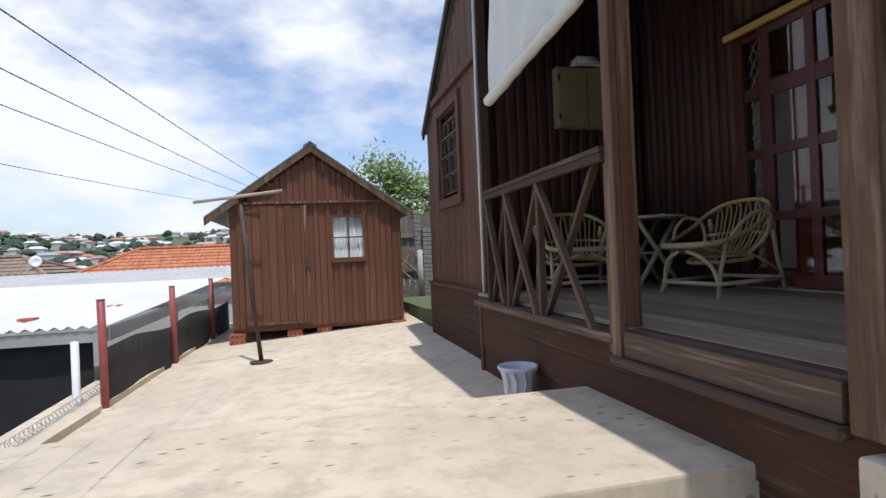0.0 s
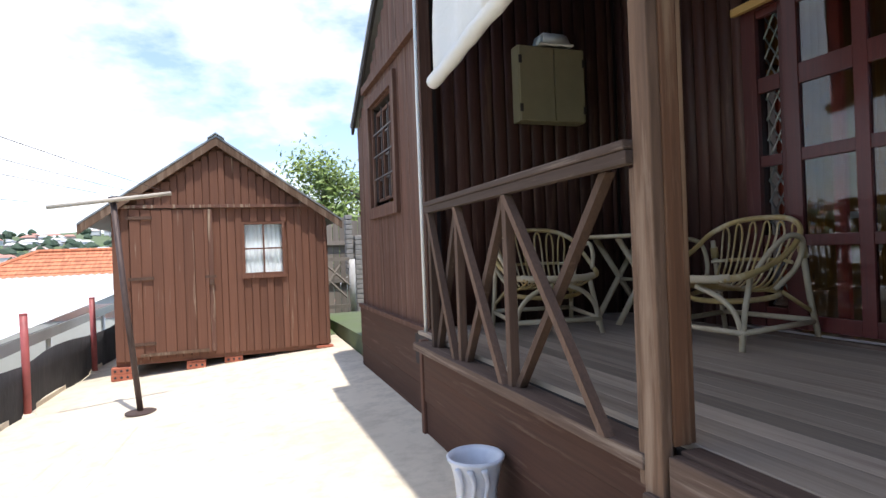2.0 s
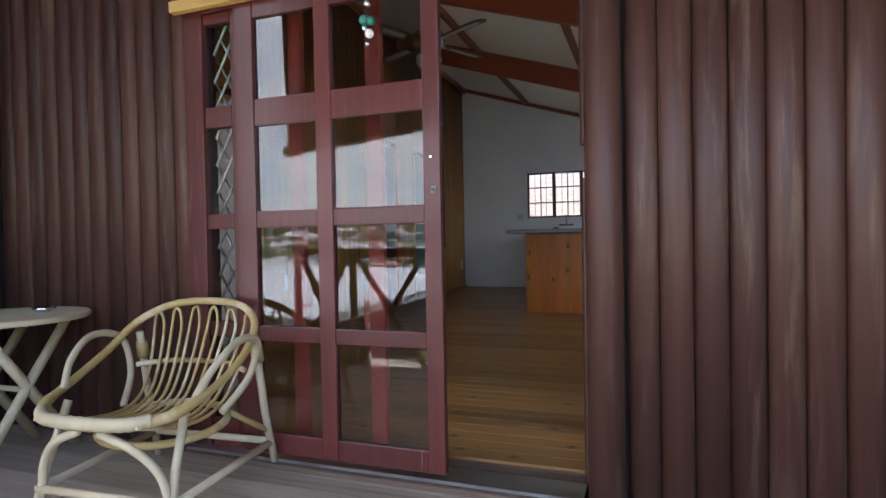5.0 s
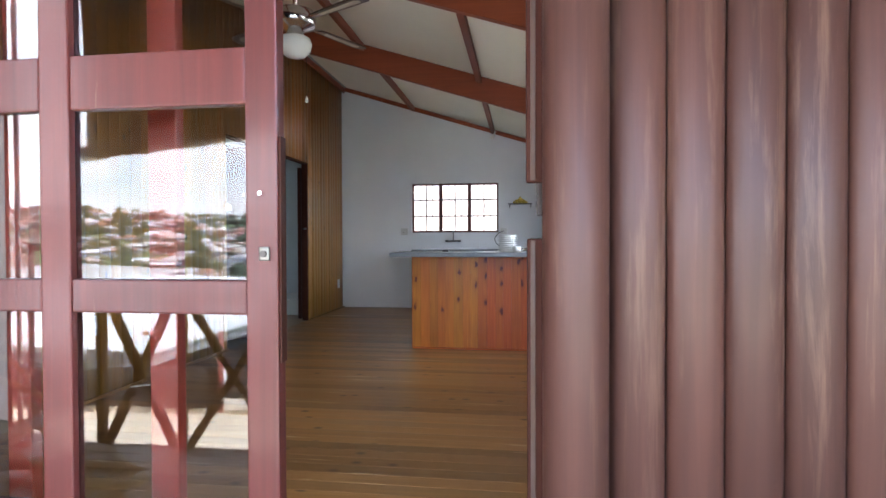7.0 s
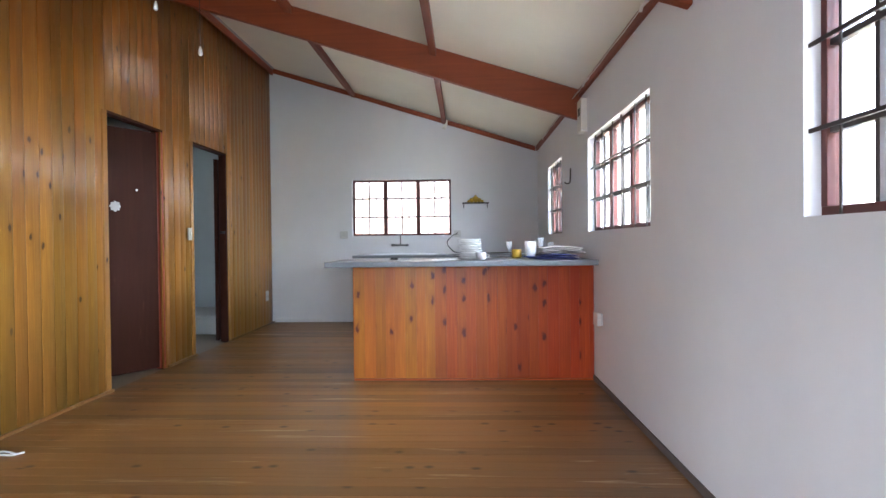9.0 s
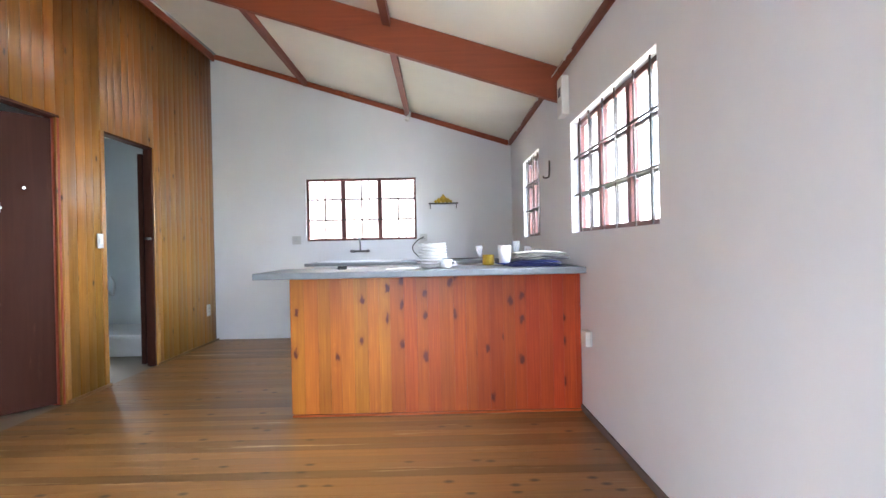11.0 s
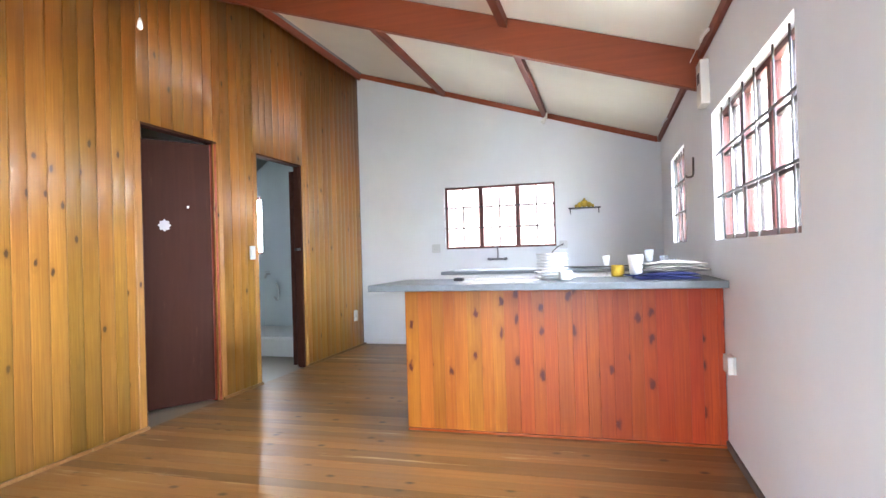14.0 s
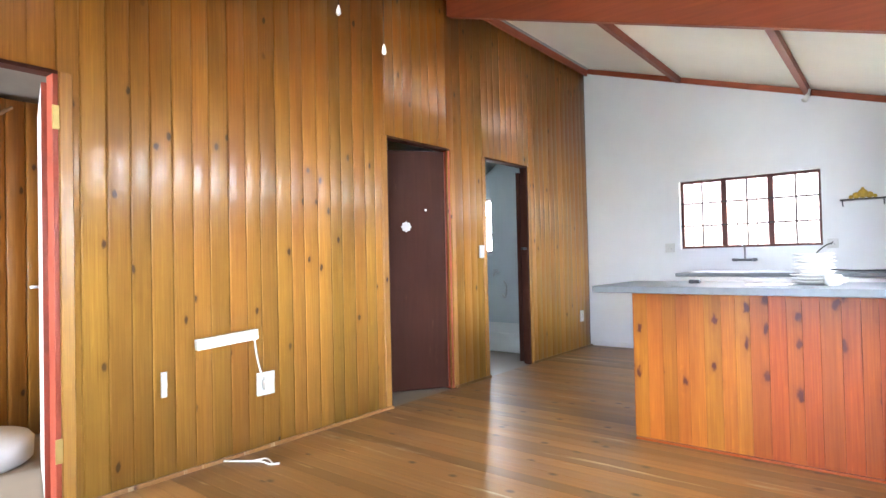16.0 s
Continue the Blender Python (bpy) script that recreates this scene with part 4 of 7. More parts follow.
for dy, dz, r, mm in ((0, -0.09, 0.013, M_CHROME), (0.0, -0.15, 0.014, M_CHROME), (0.012, -0.205, 0.020, m_green), (-0.012, -0.21, 0.018, m_green), (0.012, -0.235, 0.013, M_CHROME), (-0.006, -0.255, 0.016, M_WHITE), (0.004, -0.29, 0.009, M_CHROME)):
    bm = bmesh.new()
    bmesh.ops.create_uvsphere(bm, u_segments=10, v_segments=7, radius=r)
    bmesh.ops.translate(bm, verts=bm.verts, vec=(0, dy, dz))
    part("bead", bm, mm, charm, smooth=True)

# ---- rattan chairs and table ----
M_CANE = wood("rattan_cane", (0.46, 0.32, 0.12), (0.28, 0.17, 0.055), (9, 9, 9), 0.5, 0.15, (0.62, 0.52, 0.36), (0.5, 0.7), bump=0.15)
M_CANE_PALE = wood("sun_bleached_cane", (0.56, 0.455, 0.30), (0.36, 0.265, 0.145), (9, 9, 9), 0.55, 0.15, bump=0.2)


def rattan_chair(place, turn, label):
    c = thing("rattan_chair", place, label, "chair", "rattan veranda chairs", turn=turn)
    c.scale = (0.96, 0.87, 1.0)
    rim = [(0, -0.36, 0.335), (-0.16, -0.345, 0.335), (-0.265, -0.25, 0.35), (-0.30, -0.08, 0.40), (-0.305, 0.08, 0.47), (-0.275, 0.21, 0.56), (-0.17, 0.29, 0.62), (0, 0.315, 0.635)]
    loop = smooth_line(rim + [(-x, y, z) for x, y, z in rim[-2::-1]], 5)[:-1]
    part("rim", tube(bmesh.new(), loop, [0.0145 if p.y > -0.2 else 0.018 for p in loop], 8, True), M_CANE, c, smooth=True)
    front = [p for p in smooth_line([(0.225, -0.30, 0.343), (0.16, -0.345, 0.337), (0.06, -0.36, 0.335), (-0.06, -0.36, 0.335), (-0.16, -0.345, 0.337), (-0.225, -0.30, 0.343)], 6)]
    part("wrapped_front", tube(bmesh.new(), front, [0.020 + 0.0022 * (k % 2) for k in range(len(front))], 10), M_CANE_PALE, c, "bleached wound cane front edge", True)
    for s in (-1, 1):
        part("arm", tube(bmesh.new(), smooth_line([(0.275 * s, -0.16, 0.38), (0.305 * s, -0.10, 0.46), (0.325 * s, 0.0, 0.525), (0.325 * s, 0.10, 0.53), (0.31 * s, 0.17, 0.49), (0.27 * s, 0.16, 0.37), (0.22 * s, 0.06, 0.27)], 6), 0.0135, 8), M_CANE_PALE, c, smooth=True)
        part("front_leg", tube(bmesh.new(), [(0.275 * s, -0.30, 0.0), (0.255 * s, -0.24, 0.18), (0.245 * s, -0.17, 0.345)], 0.0155, 8), M_CANE_PALE, c, smooth=True)
        part("leg_brace", tube(bmesh.new(), smooth_line([(0.262 * s, -0.27, 0.05), (0.235 * s, -0.285, 0.17), (0.16 * s, -0.31, 0.25), (0.04 * s, -0.33, 0.30)], 5), 0.014, 8), M_CANE_PALE, c, smooth=True)
        part("back_leg", tube(bmesh.new(), [(0.285 * s, 0.325, 0.0), (0.275 * s, 0.27, 0.22), (0.27 * s, 0.215, 0.52)], 0.0155, 8), M_CANE_PALE, c, smooth=True)
        part("side_stretcher", tube(bmesh.new(), [(0.27 * s, -0.285, 0.085), (0.28 * s, 0.30, 0.10)], 0.014, 8), M_CANE_PALE, c, smooth=True)
        part("diagonal_brace", tube(bmesh.new(), [(0.28 * s, 0.30, 0.14), (0.22 * s, 0.12, 0.255)], 0.011, 8), M_CANE, c, smooth=True)
        part("lashing", tube(bmesh.new(), [(0.272 * s, 0.235, 0.42), (0.27 * s, 0.225, 0.48)], 0.024, 8), M_CANE, c, smooth=True)
    for y, z in ((-0.28, 0.085), (0.30, 0.105)):
        part("stretcher", tube(bmesh.new(), [(-0.27, y, z), (0.27, y, z)], 0.014, 8), M_CANE_PALE, c, smooth=True)
    ring = [(0.235 * math.cos(a), 0.02 + 0.21 * math.sin(a), 0.235 + 0.02 * math.sin(a)) for a in [2 * math.pi * k / 28 for k in range(28)]]
    part("seat_ring", tube(bmesh.new(), ring, 0.014, 8, True), M_CANE, c, smooth=True)
    part("back_rail", tube(bmesh.new(), smooth_line([(-0.25, 0.17, 0.40), (-0.12, 0.235, 0.41), (0.12, 0.235, 0.41), (0.25, 0.17, 0.40)], 5), 0.010, 7), M_CANE, c, smooth=True)
    for k in range(6):
        x = -0.19 + 0.076 * k
        a, b = x - 0.021, x + 0.021
        spread = 1.12

        def side(u):
            return [(u * 0.95, -0.345, 0.33), (u * 0.92, -0.18, 0.285), (u * 0.88, 0.0, 0.265), (u * 0.9, 0.12, 0.30), (u * 0.98, 0.20, 0.40), (u * spread, 0.265, 0.53)]
        top = [(x * spread + 0.012 - 0.024, 0.285 - 0.10 * abs(x), 0.606 - 0.55 * x * x), (x * spread + 0.012, 0.285 - 0.10 * abs(x), 0.606 - 0.55 * x * x)]
        line = smooth_line(side(a) + top + side(b)[::-1], 4)
        part("cane_loop", tube(bmesh.new(), line, 0.0065, 6), M_CANE, c, smooth=True)
    return c


rattan_chair((-7.84, -1.38, FLOOR_PORCH), -86, "bleached rattan armchair with looped cane back beside the door")
rattan_chair((-8.46, -0.53, FLOOR_PORCH), -12, "bleached rattan armchair behind the veranda railing")

table = thing("round_table", (-7.78, -0.50, FLOOR_PORCH), "round pale wooden table on crossed legs", "table")
M_TABLE = wood("pale_table_wood", (0.55, 0.44, 0.28), (0.42, 0.31, 0.18), (14, 2, 14), 0.5, 0.1)
part("tabletop", lathe(bmesh.new(), [(0.295, 0.56), (0.302, 0.566), (0.302, 0.578), (0.296, 0.584)], 40), M_TABLE, table)
for s in (-1, 1):
    for q in (-1, 1):
        part("leg", tube(bmesh.new(), [(0.20 * s, 0.12 * q, 0.0), (-0.20 * s * 0.9, 0.12 * q, 0.56)], 0.020, 10), M_TABLE, table, smooth=True)
part("cross_bar", tube(bmesh.new(), [(0, -0.12, 0.28), (0, 0.12, 0.28)], 0.012, 8), M_TABLE, table, smooth=True)
dish = thing("ashtray", (-7.66, -0.56, FLOOR_PORCH + 0.584), "small shiny metal ashtray on the table", "ashtray")
part("bowl", lathe(bmesh.new(), [(0.03, 0.0), (0.042, 0.006), (0.045, 0.018), (0.040, 0.020), (0.034, 0.008), (0.004, 0.006)], 20), M_CHROME, dish, smooth=True)

# ---- urn ----
M_URN = plain("white_cast_plaster", (0.62, 0.63, 0.65), 0.7, mottled=0.12, scale=12, bump=0.3, fine=30)
urn = thing("garden_urn", (-9.335, -1.42, yard_z(-9.36)), "white cast plaster urn with drapery relief", "urn")
urn.scale = (1.0, 1.0, 0.92)
prof = [(0.085, 0), (0.10, 0.01), (0.105, 0.05), (0.085, 0.09), (0.088, 0.13), (0.098, 0.20), (0.108, 0.25), (0.124, 0.275), (0.126, 0.285), (0.118, 0.292), (0.098, 0.27), (0.085, 0.19), (0.07, 0.05), (0.004, 0.045)]
bm = lathe(bmesh.new(), prof, 36)
for v in bm.verts:
    a = math.atan2(v.co.y, v.co.x)
    if 0.05 < v.co.z < 0.27 and math.hypot(v.co.x, v.co.y) > 0.08:
        k = 1 + 0.05 * math.sin(7 * a + 20 * v.co.z) * math.sin(math.pi * v.co.z / 0.28)
        v.co.x, v.co.y = v.co.x * k, v.co.y * k
part("urn_body", bm, M_URN, urn, smooth=True)
for a in (3.6, 4.1, 4.6):
    part("drapery", tube(bmesh.new(), smooth_line([(0.118 * math.cos(a), 0.118 * math.sin(a), 0.262), (0.112 * math.cos(a + 0.15), 0.112 * math.sin(a + 0.15), 0.20), (0.10 * math.cos(a + 0.05), 0.10 * math.sin(a + 0.05), 0.12)], 5), [0.014, 0.014, 0.013, 0.012, 0.011, 0.011, 0.010, 0.010, 0.008, 0.007, 0.005], 8), M_URN, urn, smooth=True)

# ---- shed ----
M_PEEL = wood("peeling_brown_paint", (0.150, 0.065, 0.038), (0.090, 0.038, 0.023), (60, 60, 3.0), 0.8, 0.1, (0.46, 0.36, 0.24), (0.54, 0.68), bump=0.5)
M_RUST = plain("rusty_brown_iron", (0.12, 0.065, 0.04), 0.7, 0.3, 0.4, 30)
SX0, SX1, SY, SZ = -11.55, -9.24, 3.36, -0.60
APEX, EAVE = (-10.45, 1.80), 0.92


def shed_top(x):
    return APEX[1] - (APEX[1] - 0.98) * abs(x - APEX[0]) / 1.2


shed = thing("garden_shed", (APEX[0], SY, yard_z(-10.4)), "brown board shed with a padlocked door and gable roof", "shed")
SO = Vector((APEX[0], SY, yard_z(-10.4)))


def spart(name, bm, mat, parent=shed, label="", smooth=False):
    bmesh.ops.translate(bm, verts=bm.verts, vec=-SO)
    return part(name, bm, mat, parent, label, smooth)


bm = wall_mesh(bmesh.new(), "y", SY + 0.022, SY + 0.06, SX0, APEX[0], SZ, shed_top, [(-10.19, -9.75, 0.295, 0.89)])
wall_mesh(bm, "y", SY + 0.022, SY + 0.06, APEX[0], SX1, SZ, shed_top, [(-10.19, -9.75, 0.295, 0.89)])
spart("front_lining", bm, M_SHED)
spart("side_wall", boxed(SX0, SX0 + 0.05, SY + 0.06, SY + 2.25, SZ, 0.95), M_SHED)
spart("side_wall", boxed(SX1 - 0.05, SX1, SY + 0.06, SY + 2.25, SZ, 0.95), M_SHED)
spart("back_wall", boxed(SX0, SX1, SY + 2.25, SY + 2.3, SZ, 1.0), M_SHED)
spart("floor_frame", boxed(SX0, SX1, SY + 0.03, SY + 2.28, SZ - 0.05, SZ - 0.001), M_SHED)
k, x = 0, SX0
while x < SX1 - 0.02:
    w = min((0.076 if k % 2 else 0.092) + 0.006 * math.sin(k * 2.3), SX1 - x)
    a, b = x, x + w
    spans = [(SZ, 1.10)]
    if b > -10.19 and a < -9.75:
        spans = [(SZ, 0.27), (0.91, 1.10)]
    for z0, z1 in spans:
        me = flat_board_mesh("shed_board", w, z1 - z0, 0.016, M_SHED)
        lay("front_board", me, shed, Matrix.Translation(Vector((a, SY + 0.005 - 0.014 * (k % 2), z0)) - SO))
    zt = min(shed_top(a), shed_top(b)) - 0.02
    if zt > 1.17:
        me = flat_board_mesh("shed_gable_board", w, zt - 1.10, 0.016, M_SHED)
        lay("gable_board", me, shed, Matrix.Translation(Vector((a, SY - 0.016 - 0.014 * (k % 2), 1.10)) - SO))
    x, k = b, k + 1
y, k = SY + 0.02, 0
while y < SY + 2.25:
    me = flat_board_mesh("shed_side_board", 0.11, 1.50, 0.016, M_SHED)
    lay("side_board", me, shed, pose(*(Vector((SX1 + 0.017, y, SZ)) - SO), 0, 0, 90))
    y += 0.11
spart("gable_rail", boxed(SX0 + 0.05, SX1 - 0.05, SY - 0.046, SY - 0.012, 1.075, 1.112, bevel=0.003), M_PEEL)
for s in (-1, 1):
    xe = APEX[0] + s * 1.40
    ze = APEX[1] + 0.08 - 0.70 * 1.40
    zz = APEX[1] + 0.08
    bm = prism(bmesh.new(), [(APEX[0], zz), (xe, ze), (xe, ze + 0.022), (APEX[0], zz + 0.022)], "y", SY - 0.10, SY + 2.5)
    spart("roof_sheet", bm, M_ROOF)
    bm = prism(bmesh.new(), [(APEX[0], zz - 0.10), (xe, ze - 0.10), (xe, ze - 0.003), (APEX[0], zz - 0.003)], "y", SY - 0.095, SY - 0.068)
    spart("barge_board", bm, M_POST)
    bm = prism(bmesh.new(), [(APEX[0] + s * 0.02, zz - 0.06), (xe, ze - 0.06), (xe, ze - 0.004), (APEX[0] + s * 0.02, zz - 0.004)], "y", SY - 0.066, SY - 0.034)
    spart("rafter", bm, M_SHED)
spart("ridge_cap", prism(bmesh.new(), [(APEX[0] - 0.09, zz - 0.03), (APEX[0], zz + 0.03), (APEX[0] + 0.09, zz - 0.03), (APEX[0] + 0.09, zz - 0.015), (APEX[0], zz + 0.048), (APEX[0] - 0.09, zz - 0.015)], "y", SY - 0.11, SY + 2.52), M_ROOF)
# door of the shed
sd = spart("door", boxed(-11.37, -10.575, SY - 0.012, SY + 0.003, -0.56, 1.06, bevel=0.002), M_SHED)
x = -11.37
while x < -10.58:
    w = min(0.108, -10.575 - x)
    ob = lay("door_board", flat_board_mesh("shed_door_board", w, 1.62, 0.012, M_SHED), sd, Matrix.Translation(Vector((x, SY - 0.026 - 0.010 * (round(x * 100) % 2), -0.56)) - SO))
    x += w
for z in (-0.42, 0.30, 0.97):
    spart("strap_hinge", boxed(-11.40, -11.14, SY - 0.046, SY - 0.038, z - 0.018, z + 0.018, bevel=0.002), M_RUST, sd)
spart("edge_strip", boxed(-10.572, -10.525, SY - 0.040, SY + 0.0, -0.56, 1.06, bevel=0.003), M_PEEL)
spart("hasp", boxed(-10.62, -10.50, SY - 0.042, SY - 0.031, 0.275, 0.305), M_RUST)
spart("padlock", boxed(-10.575, -10.525, SY - 0.062, SY - 0.043, 0.195, 0.255, bevel=0.006), M_RUST)
spart("bottom_rail", boxed(-11.30, -10.60, SY - 0.046, SY - 0.038, -0.56, -0.525), M_POST, sd)
# window of the shed with a lace curtain
wn_ = spart("window", boxed(-10.22, -9.72, SY - 0.030, SY + 0.0, 0.245, 0.285, bevel=0.003), M_SHED)
for a in ((-10.215, -10.18, 0.285, 0.905), (-9.76, -9.725, 0.285, 0.905), (-10.18, -9.76, 0.875, 0.905), (-10.18, -9.76, 0.285, 0.31)):
    spart("casing", boxed(a[0], a[1], SY - 0.022, SY + 0.02, a[2], a[3], bevel=0.003), M_SHED, wn_)
spart("glazing_bar", boxed(-9.979, -9.961, SY - 0.01, SY + 0.012, 0.31, 0.875), M_SHED, wn_)
spart("glazing_bar", boxed(-10.18, -9.76, SY - 0.009, SY + 0.011, 0.583, 0.601), M_SHED, wn_)
spart("pane", boxed(-10.18, -9.76, SY + 0.013, SY + 0.016, 0.31, 0.875), M_GLASS, wn_).visible_shadow = False
bm = bmesh.new()
vs = []
for i in range(61):
    xx = -10.20 + 0.46 * i / 60
    yy = SY + 0.045 + 0.010 * math.sin(i * 0.9) + 0.006 * math.sin(i * 2.1)
    vs.append((bm.verts.new((xx, yy, 0.30)), bm.verts.new((xx, yy, 0.90))))
for a, b in zip(vs, vs[1:]):
    bm.faces.new((a[0], b[0], b[1], a[1]))
spart("curtain", bm, plain("white_lace", (0.75, 0.77, 0.80), 0.8, mottled=0.1, scale=20), wn_, "gathered white lace curtain", True)
# brick piers under the shed
M_BRICK = plain("red_brick", (0.42, 0.13, 0.07), 0.85, mottled=0.3, scale=12, bump=0.3)
for bx, by in ((-11.50, 0.0), (-10.75, 0.02), (-10.35, 0.05), (-9.30, 0.0), (-11.5, 1.6), (-9.4, 1.6)):
    zg = yard_z(bx)
    pier = thing("brick_pier", (bx, SY + 0.03 + by, zg), "loose red cored bricks under the shed", "brick", "brick piers under the shed")
    h, k = max(0.03, SZ - 0.05 - zg), 0
    while h > 0.012:
        t = min(0.072, h)
        bm = boxed(-0.10, 0.10, -0.055, 0.055, k, k + t - 0.003, bevel=0.004) if k == 0 else boxed(-0.095, 0.102, -0.053, 0.054, k, k + t - 0.003, bevel=0.004)
        br = part("brick", bm, M_BRICK, pier)
        if t > 0.05:
            for dx in (-0.06, 0.0, 0.06):
                part("core_hole", tube(bmesh.new(), [(dx + 0.002, -0.0565, k + t / 2), (dx + 0.002, -0.050, k + t / 2)], 0.014, 8), M_BLACK, br)
        h, k = h - t, k + t

# ---- clothes line ----
M_POLE = plain("rusty_brown_pipe", (0.085, 0.055, 0.045), 0.6, 0.3, 0.3, 14)
line_pole = thing("clothes_line_pole", (-11.07, 1.66, yard_z(-11.07)), "leaning brown steel clothes line pole with cross arm", "clothes line")
part("pole", tube(bmesh.new(), [(0, 0, 0), (-0.09, 0.07, 0.9), (-0.17, 0.14, 1.79)], 0.024, 10), M_POLE, line_pole, smooth=True)
part("base_plate", lathe(bmesh.new(), [(0.12, 0), (0.12, 0.012), (0.03, 0.02)], 20), M_POLE, line_pole)
ARM_L, ARM_R = Vector((-0.630, 0.06, 1.728)), Vector((0.282, 0.14, 1.848))
part("cross_arm", tube(bmesh.new(), [ARM_L, ARM_R], 0.018, 10), plain("weathered_arm", (0.48, 0.42, 0.34), 0.6, mottled=0.3), line_pole, smooth=True)
part("clamp", tube(bmesh.new(), [(-0.20, 0.14, 1.79), (-0.13, 0.14, 1.80)], 0.030, 10), M_BAR, line_pole, smooth=True)
wires = thing("clothes_lines", (-11.07, 1.66, yard_z(-11.07)), "four sagging wire clothes lines", "wire")
for u0, end in ((0.96, (-11.33, 0.88)), (0.755, (-11.56, 0.87)), (0.56, (-11.76, 0.85)), (0.06, (-12.45, 0.79))):
    a = ARM_L.lerp(ARM_R, u0) + Vector((0, 0, 0.02))
    b = Vector((end[0] + 11.07, -4.9 - 1.66, end[1] - yard_z(-11.07)))
    pts = [a.lerp(b, u) - Vector((0, 0, 0.12 * u * (1 - u))) for u in [j / 16 for j in range(17)]]
    part("line", tube(bmesh.new(), pts, 0.0019, 5), M_BAR, wires)
far_pole = thing("clothes_line_pole", (-11.75, -4.95, yard_z(-11.75)), "second brown steel clothes line pole behind", "clothes line")
part("pole", tube(bmesh.new(), [(0, 0, 0), (0.0, 0, 1.63)], 0.024, 10), M_POLE, far_pole, smooth=True)
part("cross_arm", tube(bmesh.new(), [(-0.75, -0.02, 1.58), (0.48, 0.02, 1.68)], 0.018, 10), M_POLE, far_pole, smooth=True)

# ---- boundary fence, kerb, netting ----
M_RED_POST = plain("faded_red_post_paint", (0.36, 0.085, 0.075), 0.55, mottled=0.3, scale=8)
for px, py, in ((-12.2, 0.45), (-12.06, 2.32), (-11.93, 4.2), (-12.33, -1.5)):
    fp = thing("fence_post", (px, py, yard_z(px)), "faded red steel fence post", "post", "red fence posts")
    part("post", tube(bmesh.new(), [(0, 0, 0), (0.0, 0.0, 0.45), (-0.005, 0.0, 0.90)], 0.032, 12), M_RED_POST, fp, smooth=True)
    part("cap", lathe(bmesh.new(), [(0.034, 0.90), (0.034, 0.908), (0.02, 0.912)], 12, (-0.005, 0, 0)), M_RED_POST, fp)
    part("footing", lathe(bmesh.new(), [(0.07, 0), (0.055, 0.02), (0.038, 0.026)], 12), M_YARD, fp)
bm = prism(bmesh.new(), [(-12.62, -9.0), (-12.34, -9.0), (-12.29, -0.9), (-12.1, 2.3), (-11.9, 5.6), (-12.1, 5.6), (-12.62, 2.3)], "z", -1.5, -0.79)
tagged(part("kerb", bm, M_YARD), "low concrete kerb at the yard's edge", "kerb", kind="structure")
net = thing("wire_mesh_roll", (-12.4, -0.9, -0.79), "rolled grey wire mesh lying on the kerb", "mesh")
bm = bmesh.new()
turns = [(0.035 * math.cos(k * 0.55), k * 0.0055, 0.037 + 0.035 * math.sin(k * 0.55)) for k in range(440)]
tube(bm, turns, 0.003, 4)
part("mesh_coil", bm, plain("galvanised_wire", (0.45, 0.45, 0.44), 0.5, 0.6), net)
m, n, l, p = material("dark_shade_cloth")
tc = n.new("ShaderNodeTexCoord").outputs["Object"]
l.new(mixed(n, l, ramped(n, l, noise_tex(n, l, tc, 3, 5, 0.6), 0.3, 0.75), (0.014, 0.013, 0.014), (0.034, 0.031, 0.032)), p.inputs["Base Color"])
p.inputs["Roughness"].default_value = 0.8
bumped(n, l, p, noise_tex(n, l, scaled(n, l, tc, (3, 3, 1)), 2.0, 4, 0.6), 0.6, 0.03)
M_NET = m
cloth = thing("shade_cloth", (-12.56, 1.5, -1.5), "dark shade cloth hung under the carport roof", "shade cloth")


def drape(name, pts, z0, z1, parent, origin):
    bm = bmesh.new()
    cols = []
    for i, (x, y) in enumerate(pts):
        cols.append([bm.verts.new((x - origin[0] + 0.025 * math.sin(i * 1.3), y - origin[1] + 0.02 * math.sin(i * 0.9), z0 + (z1 - z0) * j / 4 - origin[2] + (0.03 * math.sin(i * 0.8) if j == 4 else 0))) for j in range(5)])
    for a, b in zip(cols, cols[1:]):
        for j in range(4):
            bm.faces.new((a[j], b[j], b[j + 1], a[j + 1]))
    ob = part(name, bm, M_NET, parent, smooth=True)
    ob.modifiers.new("thick", "SOLIDIFY").thickness = 0.004


drape("side_cloth", [(-12.235 + 0.021 * k, 0.50 + 0.3 * k) for k in range(18)], -1.0, -0.36, cloth, (-12.56, 1.5, -1.5))
drape("front_cloth", [(-12.62 - 0.3 * k, 1.50) for k in range(16)], -1.5, -0.34, cloth, (-12.56, 1.5, -1.5))

# ---- neighbour's carport and roofs ----


def corrugated(bm, x0, x1, y0, y1, zfun, pitch=0.12, depth=0.016):
    k = int((x1 - x0) / pitch * 4)
    a, b = [], []
    for i in range(k + 1):
        x = x0 + (x1 - x0) * i / k
        dz = depth * math.sin(i * math.pi / 2)
        a.append(bm.verts.new((x, y0, zfun(x, y0) + dz)))
        b.append(bm.verts.new((x, y1, zfun(x, y1) + dz)))
    for i in range(k):
        bm.faces.new((a[i], a[i + 1], b[i + 1], b[i]))
    return bm


M_WHITE_ROOF = plain("white_painted_sheet", (0.74, 0.74, 0.73), 0.5, mottled=0.12, scale=1.5)
M_GREY_ROOF = plain("pale_grey_sheet", (0.50, 0.49, 0.46), 0.6, mottled=0.2, scale=1.5)
port = thing("carport", (-15, 5, -3.2), "white corrugated neighbouring carport roof on posts", "carport")
PO = Vector((-15, 5, -3.2))
